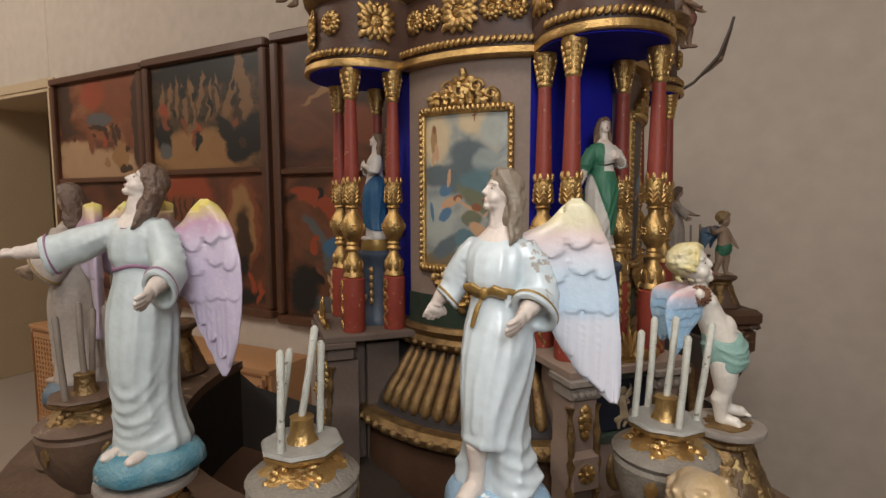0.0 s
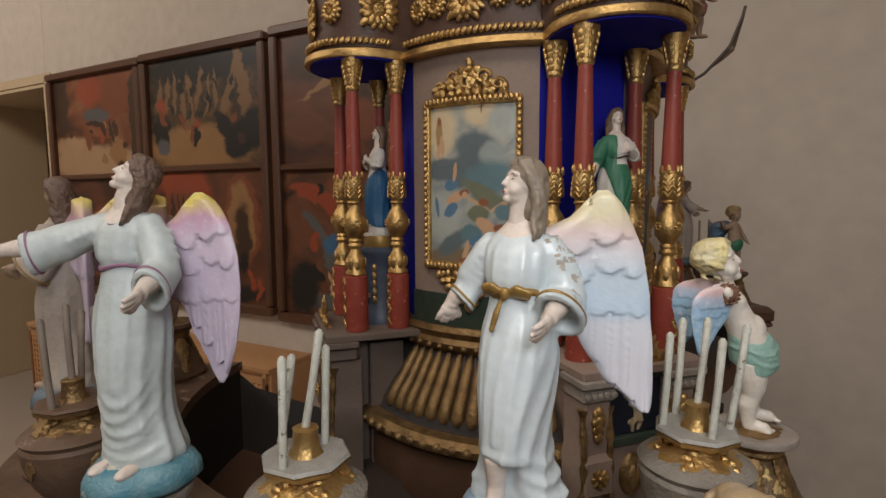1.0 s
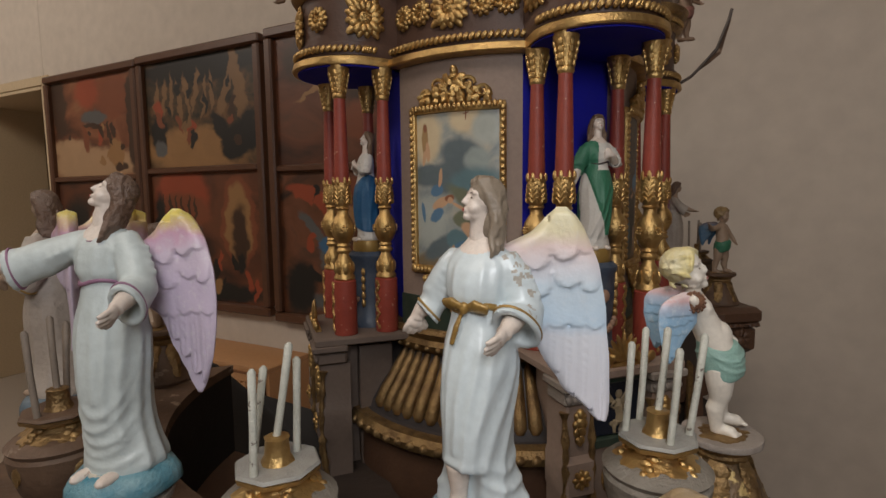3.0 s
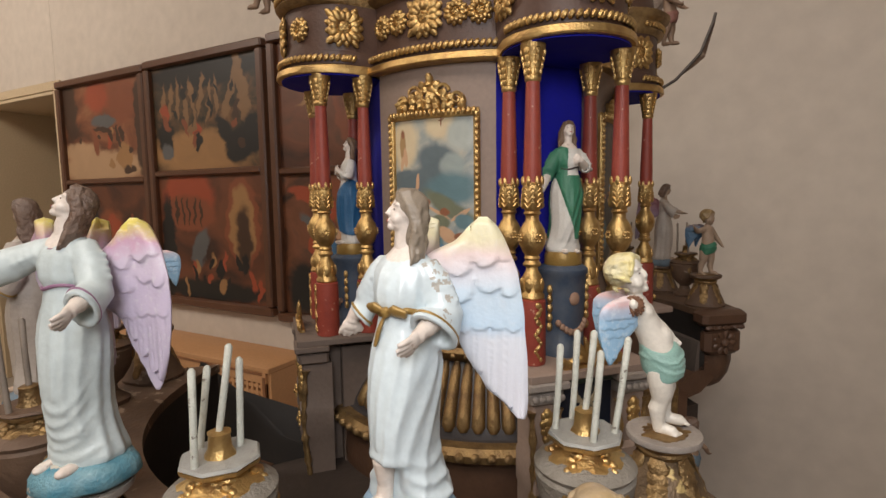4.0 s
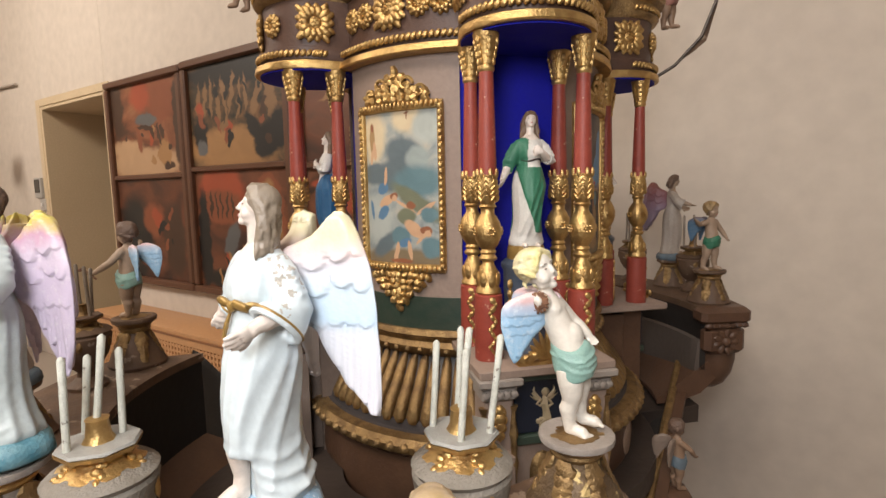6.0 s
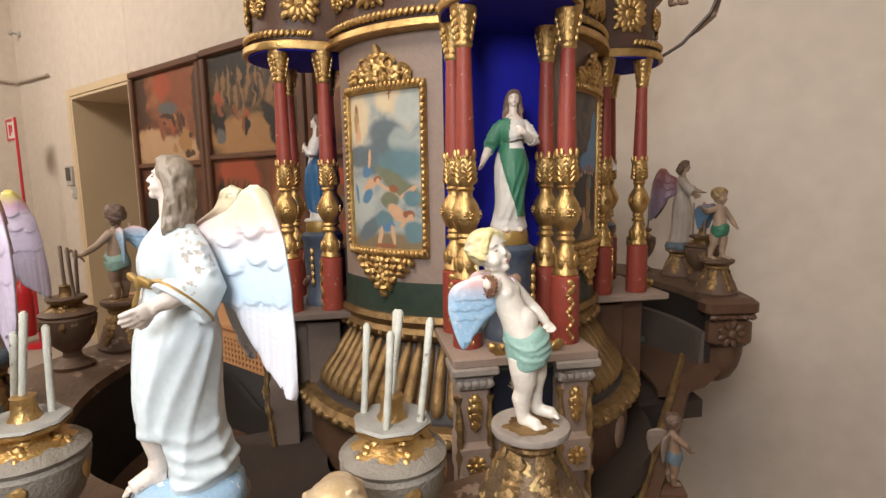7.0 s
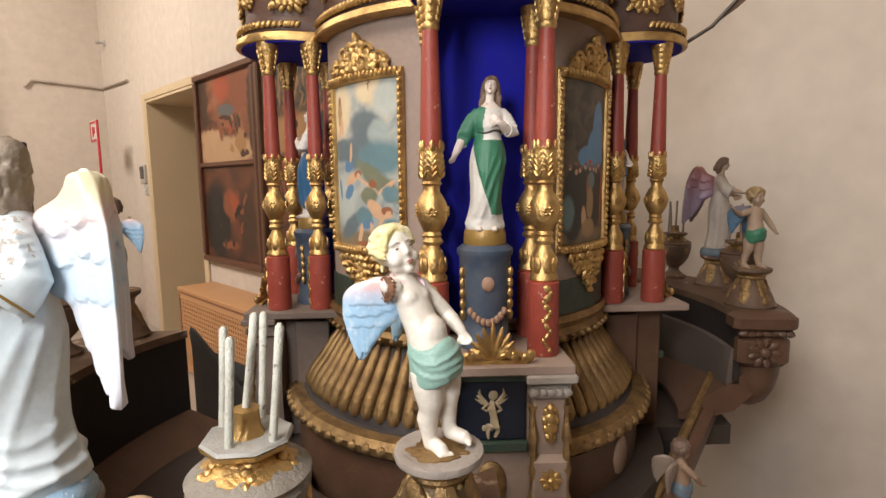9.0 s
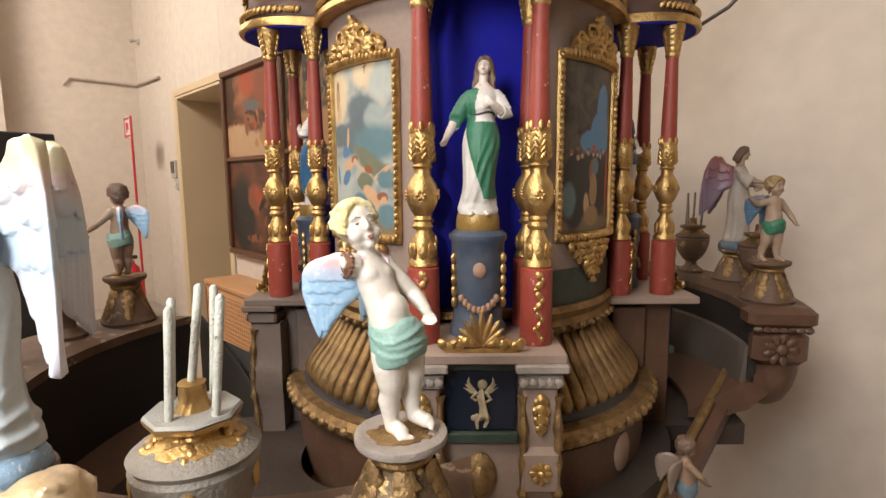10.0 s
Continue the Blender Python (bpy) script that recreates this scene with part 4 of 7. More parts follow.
    for i in range(9):
        a = radians(-40 + 10 * i)
        z = 0.052 - 0.014 * math.cos(radians((i - 4) * 22))
        b.ball((PORCH + 0.034 * math.cos(a), 0.034 * math.sin(a), Z0 + z), (0.0045, 0.0045, 0.0055), 0, 6)
    b.ball((PORCH + 0.0335, 0, Z0 + 0.088), (0.003, 0.0085, 0.01), 0, 10)
    part("garland", b, material("faded_rose_paint", (0.4, 0.24, 0.16), 0.6, scale=60), pd)
    b = Build()
    for s in (-1, 1):
        for i in range(5):
            a = radians(s * 62)
            b.ball((PORCH + 0.035 * math.cos(a), 0.035 * math.sin(a), Z0 + 0.045 + 0.014 * i), (0.004, 0.0045, 0.0075), 0, 6)
    part("gilt_drop", b, GOLD, pd)


for k in range(4):
    porch(k)


def curved(outline, z_c, deg_c, r, thick, b, slot=0):
    """A flat outline (arc length, height) laid on the drum at that radius."""
    cx = sum(p[0] for p in outline) / len(outline)
    cz = sum(p[1] for p in outline) / len(outline)
    rings = []
    for rr, q in ((r - 0.001, 1.0), (r + thick * 0.6, 1.0), (r + thick, 0.9)):
        ring = []
        for s, z in outline:
            s, z = cx + (s - cx) * q, cz + (z - cz) * q
            a = radians(deg_c) + s / RD
            ring.append((rr * math.cos(a), rr * math.sin(a), z_c + z))
        rings.append(ring)
    b.loft(rings, slot)


PAL = {"cloud": (0.3, 0.34, 0.32), "smoke": (0.12, 0.15, 0.16), "mist": (0.4, 0.42, 0.38), "glow": (0.62, 0.5, 0.32), "flesh": (0.56, 0.34, 0.2), "blue": (0.1, 0.19, 0.29), "rust": (0.26, 0.1, 0.05), "earth": (0.2, 0.15, 0.09), "olive": (0.16, 0.17, 0.11),
       "sky": (0.1, 0.26, 0.46), "dark": (0.02, 0.018, 0.016), "rock": (0.1, 0.08, 0.06), "red": (0.5, 0.07, 0.03), "ochre": (0.36, 0.22, 0.1), "teal": (0.12, 0.2, 0.22)}


def pal(*rows):
    return [(PAL[k], *r) for k, *r in rows]


rngc = random.Random(12)
CANVAS = [picture_material("panel_heavens", [(0.2, 0.23, 0.23), (0.28, 0.31, 0.3), (0.36, 0.36, 0.32), (0.42, 0.38, 0.3)], 5, 7, pal(
    ("glow", 0.16, 0.84, 0.36, 0.34, 10, 0.6), ("glow", 0.62, 0.95, 0.36, 0.2, 0, 0.6), ("mist", 0.85, 0.88, 0.3, 0.2, 0, 0.6), ("smoke", 0.6, 0.7, 0.5, 0.24, -10, 0.4), ("cloud", 0.75, 0.68, 0.28, 0.16, 0, 0.5), ("smoke", 0.4, 0.58, 0.4, 0.2, 0, 0.5), ("teal", 0.75, 0.54, 0.6, 0.2, 0, 0.6), ("smoke", 0.15, 0.6, 0.4, 0.14, 0, 0.5), ("mist", 0.15, 0.3, 0.5, 0.3, 0, 0.6), ("olive", 0.75, 0.4, 0.7, 0.12, -20, 0.5), ("earth", 0.5, 0.03, 1.2, 0.16, 0, 0.5), ("smoke", 0.3, 0.13, 0.4, 0.12, 20, 0.5),
    ("ochre", 0.13, 0.83, 0.09, 0.2, 0, 0.3), ("rust", 0.13, 0.9, 0.05, 0.05, 0, 0.3), ("flesh", 0.17, 0.75, 0.06, 0.13, 8, 0.3), ("flesh", 0.12, 0.71, 0.05, 0.1, -20, 0.3), ("rust", 0.63, 0.965, 0.015, 0.07, 5, 0.2), ("rust", 0.63, 0.975, 0.07, 0.01, 5, 0.3),
    ("blue", 0.28, 0.5, 0.16, 0.08, 10, 0.3), ("flesh", 0.33, 0.58, 0.045, 0.12, -15, 0.25), ("flesh", 0.34, 0.42, 0.24, 0.07, 15, 0.3), ("rust", 0.44, 0.45, 0.11, 0.05, 0, 0.3), ("flesh", 0.45, 0.435, 0.07, 0.04, 0, 0.3), ("blue", 0.28, 0.34, 0.18, 0.08, 20, 0.3), ("blue", 0.1, 0.36, 0.05, 0.14, 15, 0.3), ("flesh", 0.6, 0.38, 0.26, 0.028, -18, 0.3), ("flesh", 0.84, 0.37, 0.24, 0.03, 22, 0.3), ("rust", 0.66, 0.39, 0.12, 0.05, 0, 0.4), ("olive", 0.6, 0.32, 0.24, 0.1, 0, 0.35), ("teal", 0.88, 0.33, 0.2, 0.1, 0, 0.4),
    ("flesh", 0.7, 0.235, 0.26, 0.09, -20, 0.25), ("rust", 0.84, 0.23, 0.14, 0.06, 0, 0.3), ("flesh", 0.86, 0.21, 0.07, 0.05, 0, 0.3), ("flesh", 0.8, 0.185, 0.2, 0.03, 30, 0.3), ("teal", 0.52, 0.19, 0.24, 0.12, 0, 0.3), ("blue", 0.58, 0.15, 0.16, 0.06, 10, 0.4), ("flesh", 0.46, 0.08, 0.06, 0.16, -25, 0.25), ("flesh", 0.64, 0.1, 0.05, 0.13, 15, 0.25), ("rust", 0.52, 0.03, 0.3, 0.03, 0, 0.4), ("teal", 0.9, 0.12, 0.24, 0.14, 0, 0.4)), 0.016, 1.7),
          picture_material("panel_cave", [(0.03, 0.024, 0.02), (0.06, 0.048, 0.036), (0.1, 0.075, 0.05), (0.08, 0.062, 0.045)], 5, 9, pal(
    ("sky", 0.72, 0.72, 0.3, 0.34, 0, 0.12), ("sky", 0.66, 0.6, 0.42, 0.24, 0, 0.12), ("sky", 0.58, 0.54, 0.62, 0.16, 0, 0.15), ("rock", 0.92, 0.78, 0.14, 0.3, -8, 0.3), ("ochre", 0.9, 0.68, 0.05, 0.2, -5, 0.3), ("earth", 0.5, 0.03, 1.2, 0.14, 0, 0.4), ("dark", 0.55, 0.3, 1.0, 0.36, 0, 0.3), ("dark", 0.2, 0.25, 0.34, 0.46, 0, 0.3), ("red", 0.87, 0.28, 0.08, 0.42, -4, 0.25), ("rust", 0.5, 0.36, 0.12, 0.16, 0, 0.3), ("ochre", 0.53, 0.26, 0.16, 0.2, 0, 0.3), ("teal", 0.56, 0.4, 0.14, 0.1, 0, 0.4), ("red", 0.52, 0.51, 0.09, 0.03, 0, 0.3), ("flesh", 0.4, 0.17, 0.1, 0.14, 15, 0.3), ("ochre", 0.5, 0.1, 0.28, 0.12, 0, 0.35), ("teal", 0.12, 0.2, 0.2, 0.2, 0, 0.5)) + [(PAL["flesh"], 0.15 + 0.09 * i + rngc.uniform(-0.02, 0.02), 0.46 + rngc.uniform(-0.02, 0.03), 0.05, 0.035, 0, 0.35) for i in range(8)] + [(PAL["rust"], 0.15 + 0.09 * i, 0.485 + rngc.uniform(-0.01, 0.02), 0.06, 0.02, 0, 0.35) for i in range(8)], 0.016, 1.7)]


def gilt_panel(deg, kind):
    hw, z0, z1 = 0.0725, 1.203, 1.452
    zc = (z0 + z1) / 2
    b = Build()
    curved([(-hw + 2 * hw * i / 20, z0 - zc) for i in range(21)] + [(hw - 2 * hw * i / 20, z1 - zc) for i in range(21)], zc, deg, RD, 0.003, b)
    part("panel_painting", b, CANVAS[kind], TEMPLE, ("pale curved painting of clouds and figures", "dark curved painting of a cave and a crowd")[kind],
         uv=lambda q: (((math.degrees(math.atan2(q.y, q.x)) - deg + 180) % 360 - 180) * math.pi / 180 * RD / (2 * hw) + 0.5, (q.z - z0) / (z1 - z0)))
    b = Build()
    r = RD + 0.004

    def place(s, z, dr=0.0):
        a = radians(deg) + s / RD
        return Vector(((r + dr) * math.cos(a), (r + dr) * math.sin(a), z))

    for z in (z0 - 0.004, z1 + 0.004):
        b.tube([place(-hw - 0.008 + (2 * hw + 0.016) * i / 16, z) for i in range(17)], 0.0075, 8, flat=0.8)
    for s in (-hw - 0.004, hw + 0.004):
        b.tube([place(s, z0 - 0.006), place(s, zc), place(s, z1 + 0.006)], 0.0058, 8)
    for i in range(26):
        for s in (-hw - 0.004, hw + 0.004):
            b.ball(place(s, z0 + (z1 - z0) * i / 25, 0.005), (0.0042, 0.0042, 0.0052), 0, 6)
    for i in range(20):
        for z in (z0 - 0.004, z1 + 0.005):
            b.ball(place(-hw + 2 * hw * i / 19, z, 0.006), (0.004, 0.004, 0.006), 0, 6)
    part("gilt_frame", b, GOLD, TEMPLE, "gilded carved picture border")
    # crest of scrolls above, pendant of leaves below
    rng = random.Random(5 + kind)
    b = Build()
    for s, h in ((0, 0.072), (-0.012, 0.056), (0.012, 0.056), (-0.026, 0.036), (0.026, 0.036), (-0.04, 0.03), (0.04, 0.03), (-0.052, 0.02), (0.052, 0.02)):
        n = max(2, int(h / 0.011))
        for i in range(n):
            z = z1 + 0.012 + h * 0.72 * (i + 0.3) / n
            b.ball(place(s + rng.uniform(-0.003, 0.003), z, 0.004), (0.007, 0.007, 0.0085), 0, 7, rot=Matrix.Rotation(rng.uniform(0, 3), 3, "X"), lump=0.4)
    for s, z, q in ((-0.024, z1 + 0.036, 0.012), (0.024, z1 + 0.036, 0.012), (-0.046, z1 + 0.024, 0.01), (0.046, z1 + 0.024, 0.01), (0, z1 + 0.03, 0.013)):
        pts = []
        for i in range(14):
            a = i * 0.55
            qq = q * (1 - i / 20)
            pts.append(place(s + qq * math.cos(a), z + qq * math.sin(a), 0.007))
        b.tube(pts, [0.0032 - 0.0001 * i for i in range(14)], 6)
    part("crest", b, GOLD, TEMPLE, "gilded openwork crest of scrolls")
    b = Build()
    for s in range(-5, 6):
        h = 0.016 + 0.048 * (1 - abs(s) / 5.5) ** 1.4
        n = max(1, int(h / 0.009))
        for i in range(n):
            b.ball(place(s * 0.0105 + rng.uniform(-0.002, 0.002), z0 - 0.013 - h * (i + 0.3) / n, 0.003), (0.006, 0.006, 0.0075), 0, 7, rot=Matrix.Rotation(rng.uniform(0, 3), 3, "X"), lump=0.4)
    part("leaf_pendant", b, GOLD, TEMPLE, "gilded pendant of carved leaves")


for k in range(4):
    gilt_panel(46.2 + 90 * k, 1 if k in (0, 2) else 0)
b = Build()
curved(blob(0, 0, 0.035, 0.06, 24, 0.05), 0.875, 45, RD + 0.068, 0.004, b)
part("medallion", b, material("rose_medallion_paint", (0.42, 0.28, 0.2), 0.5, scale=40), TEMPLE, "oval rose-coloured medallion")

# ---- galleries round the temple ----


def polar(r, deg, z):
    return Vector((CX + r * math.cos(radians(deg)), CY + r * math.sin(radians(deg)), z))


class Gallery:
    def __init__(self, mid, half, z, base, swell, inner, inswell, out):
        self.out = out
        self.mid, self.half, self.z, self.base, self.swell, self.inner, self.inswell = mid, half, z, base, swell, inner, inswell

    def ease(self, d):
        return math.cos(radians(90 * min(1, abs(d) / (self.half + 3))))

    def line(self, d):
        return self.base + self.swell * self.ease(d)

    def inside(self, d):
        return self.inner + self.inswell * self.ease(d)

    def spot(self, d, off=0.0, z=0.0):
        return polar(self.line(d) + off, self.mid + d, self.z + z)


NEAR = Gallery(-116, 43, 1.035, 0.575, 0.21, 0.5, 0.185, 0.075)
FAR = Gallery(64, 53, 1.06, 0.555, 0.085, 0.49, 0.03, 0.03)


def gallery(g, label):
    t = thing("gallery", label, "gallery", kind="")
    n = 48
    ds = [-g.half + 2 * g.half * i / n for i in range(n + 1)]

    def run(name, prof, mat, text=""):
        b = Build()
        b.loft([[polar(r, g.mid + d, z) for r, z in prof(d)] for d in ds])
        return part(name, b, mat, t, text)

    z = g.z
    foot = lambda d: 0.842 + (0.08 * max(0.0, min(1.0, (-d - 28) / 25)) if g is FAR else 0)  # noqa: E731
    run("rim_top", lambda d: [(g.inside(d), z - 0.014), (g.inside(d), z), (g.line(d) + g.out, z), (g.line(d) + g.out + 0.007, z - 0.006), (g.line(d) + g.out + 0.005, z - 0.014)], WOOD_OLD, "worn brown rim board")
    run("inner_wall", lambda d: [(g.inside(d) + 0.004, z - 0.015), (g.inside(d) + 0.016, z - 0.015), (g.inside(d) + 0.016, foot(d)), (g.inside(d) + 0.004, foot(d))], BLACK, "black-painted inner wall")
    if g is FAR:
        run("lower_inner_wall", lambda d: [(g.inside(d) - 0.002, z - 0.075), (g.inside(d) + 0.003, z - 0.07), (g.inside(d) + 0.003, foot(d)), (g.inside(d) - 0.008, foot(d))], GREYWALL, "grey-brown lower wall")
    run("fascia", lambda d: [(g.line(d) + g.out - 0.035, z - 0.015), (g.line(d) + g.out - 0.005, z - 0.015), (g.line(d) + g.out - 0.013, z - 0.03), (g.line(d) + g.out - 0.009, z - 0.075), (g.line(d) + g.out - 0.02, z - 0.09), (g.line(d) + g.out - 0.035, z - 0.09)], BROWN)
    run("hull", lambda d: [(g.line(d) + g.out - 0.025, z - 0.091), (g.line(d) + g.out - 0.034, z - 0.125), (g.line(d) + g.out - 0.06, z - 0.16), (g.line(d) - 0.06, z - 0.19), (g.line(d) - 0.11, z - 0.207), (g.line(d) - 0.16, z - 0.21), (g.line(d) - 0.16, z - 0.2), (g.line(d) + g.out - 0.05, z - 0.1)], BROWN, "brown swelling underside")
    return t


gallery(NEAR, "worn brown curved gallery with a black inner wall")
FG = gallery(FAR, "worn brown curved gallery behind the temple")


def gallery_end():
    """The carved end of the far gallery, over its swelling underside."""
    d = -FAR.half
    p = FAR.spot(d)
    m = Matrix.Translation(p) @ spin(FAR.mid + d)
    b = Build()
    b.box((-0.025, -0.008, -0.014), (0.11, 0.05, 0.036), bevel=0.009)
    b.box((-0.022, -0.008, -0.068), (0.09, 0.036, 0.062), bevel=0.012)
    bowl = Build()
    bowl.lathe([(0.012, -0.178), (0.03, -0.172), (0.05, -0.155), (0.064, -0.13), (0.071, -0.1), (0.072, -0.06), (0.03, -0.055)], 32, 0, Matrix.Translation((-0.016, 0.07, -0.02)) @ Matrix.Diagonal((0.74, 1.2, 1, 1)))
    part("hull_end", bowl, BROWN, FG, "rounded brown underside", m)
    e = part("carved_end", b, BROWN, FG, "brown carved end block", m)
    b = Build()
    for i in range(9):
        c = 2 * math.pi * i / 9
        b.ball((-0.025 + 0.02 * math.cos(c), -0.027, -0.068 + 0.02 * math.sin(c)), (0.01, 0.004, 0.006), 0, 7, rot=Matrix.Rotation(-c, 3, "Y"), lump=0.4)
    b.ball((-0.025, -0.029, -0.068), (0.01, 0.007, 0.01), 0, 8)
    for i in range(7):
        b.ball((-0.062 + 0.013 * i, -0.024, -0.034), (0.009, 0.007, 0.006), 0, 6, lump=0.5)
    part("rosette", b, BROWN, e)


gallery_end()


def deck():
    n = 120
    def edge(a):
        d = (math.degrees(a) - NEAR.mid + 180) % 360 - 180
        if abs(d) < NEAR.half:
            return NEAR.inside(d) + 0.01
        d = (math.degrees(a) - FAR.mid + 180) % 360 - 180
        return FAR.inside(d) + 0.01 if abs(d) < FAR.half else 0.36
    b = Build()
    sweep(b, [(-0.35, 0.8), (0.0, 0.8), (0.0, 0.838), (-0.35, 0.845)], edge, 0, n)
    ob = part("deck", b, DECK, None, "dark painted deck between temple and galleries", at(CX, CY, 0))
    tagged(ob, category="deck")
    b = Build()
    b.lathe([(0.34, FLOOR), (0.35, 0.3), (0.3, 0.5), (0.31, 0.66), (0.32, 0.76), (0.33, 0.8)], 48)
    b.box((0, 0, 0.1), (0.9, 0.9, 0.3), bevel=0.02)
    ob = part("model_stand", b, BROWN, None, "dark brown stand carrying the altar model", at(CX, CY, 0, AXIS))
    tagged(ob, category="stand")


deck()


def rails():
    """The sloping edges that run down from the ends of the galleries."""
    right = [Vector((0.678, 1.387, 0.957)) + s * Vector((-0.132, -0.292, -0.11)) for s in (0.3, 0.5, 0.7, 0.9, 1.1, 1.5, 2.0)]
    left = [polar(0.57, -171, 1.005), polar(0.53, -169, 0.975), polar(0.47, -166, 0.925), polar(0.42, -162, 0.875), polar(0.36, -157, 0.85)]
    for p3, m1, m2, w in ((right, BROWN, GOLD_OLD, 0.02), (left, BLACK, BLACK, 0.008)):
        r = thing("sloping_rail", "brown sloping rail running down from a gallery" if p3 is right else "black sloping panel at the gallery end", "rail")
        b = Build()
        b.loft([[q + Vector((w, 0, 0)), q + Vector((w * 0.8, 0, -0.04)), q + Vector((-w * 0.6, 0.0, -0.04)), q + Vector((-w, 0, -0.008)), q + Vector((-w * 0.5, 0, 0.004))] for q in p3])
        part("rail_bar", b, m1, r)
        if p3 is right:
            b = Build()
            b.tube([q + Vector((-0.012, -0.008, 0.008)) for q in p3], 0.008, 8)
            part("gilt_edge", b, m2, r)
        b = Build()
        rings = []
        for q in p3:
            d = Vector((CX - q.x, CY - q.y, 0)).normalized()
            inn = q + d * 0.07 + Vector((0, 0, -0.06)) if p3 is right else Vector((CX, CY, q.z - 0.14)) - d * 0.3
            low = Vector((0, 0, -0.01))
            rings.append([q - Vector((0, 0, 0.03)), q - Vector((0, 0, 0.04)), inn + low, inn])
        b.loft(rings)
        part("side_panel", b, BLACK, r)
        if p3 is left:
            b = Build()
            b.loft([[q + Vector((0.004, 0, -0.02)), Vector((q.x + 0.004, q.y, 0.79)), Vector((q.x - 0.008, q.y + 0.004, 0.79)), q + Vector((-0.008, 0.004, -0.02))] for q in p3])
            part("skirt_panel", b, BLACK, r)


rails()

# ---- pedestals and candle urns on the rim ----


def pedestal(m, h, r, mats, label):
    t = thing("figure_pedestal", label, "pedestal", m, "pedestals along the rim")
    b = Build()
    wave = lambda a, z: 1 + 0.05 * math.cos(4 * a) * (1 if z < h * 0.6 else 0)  # noqa: E731
    b.lathe([(r * 1.25, 0), (r * 1.3, h * 0.06), (r * 1.2, h * 0.14), (r * 1.05, h * 0.3), (r * 0.8, h * 0.52), (r * 0.62, h * 0.66), (r * 0.62, h * 0.74)], 28, 0, None, wave)
    body = part("pedestal_body", b, mats[0], t)
    b = Build()
    b.lathe([(r * 0.64, h * 0.7), (r * 0.72, h * 0.76), (r * 0.7, h * 0.8), (r * 0.85, h * 0.86), (r * 0.98, h * 0.9)], 28)
    part("gilt_neck", b, mats[1], t)
    b = Build()
    b.lathe([(r * 0.9, h * 0.89), (r * 1.0, h * 0.91), (r * 1.02, h * 0.95), (r * 1.0, h * 0.99), (r * 0.86, h), (r * 0.8, h * 0.985), (r * 0.2, h * 0.985)], 28)
    part("top_disc", b, mats[2], t)
    b = Build()
    for k in range(6):
        a = math.pi / 3 * k
        rz = Matrix.Rotation(a, 3, "Z")
        for j in range(4):
            b.ball(rz @ Vector((r * (0.72 + 0.12 * j), 0, h * (0.6 - 0.12 * j))), (r * 0.1, r * (0.3 - 0.03 * j), h * 0.13), 0, 9, rot=rz @ Matrix.Rotation(-0.35, 3, "Y"), lump=0.6)
    part("gilt_leaf", b, GOLD_OLD, body)
    b = Build()
    b.plate(blob(0, 0, r * 1.3, r * 1.2, 40, 0.5, r * 100), 0.0016, 0, Matrix.Translation((0, 0, h * 0.99)) @ Matrix.Rotation(radians(90), 4, "X"))
    part("worn_gilding", b, mats[1], t)
    return t


STRAIGHT = [(0, 0, 0.001, 0, 0.19), (0.018, 0.01, 0.021, 0.008, 0.183), (-0.014, 0.015, -0.012, 0.018, 0.188), (-0.012, -0.017, -0.015, -0.014, 0.181)]


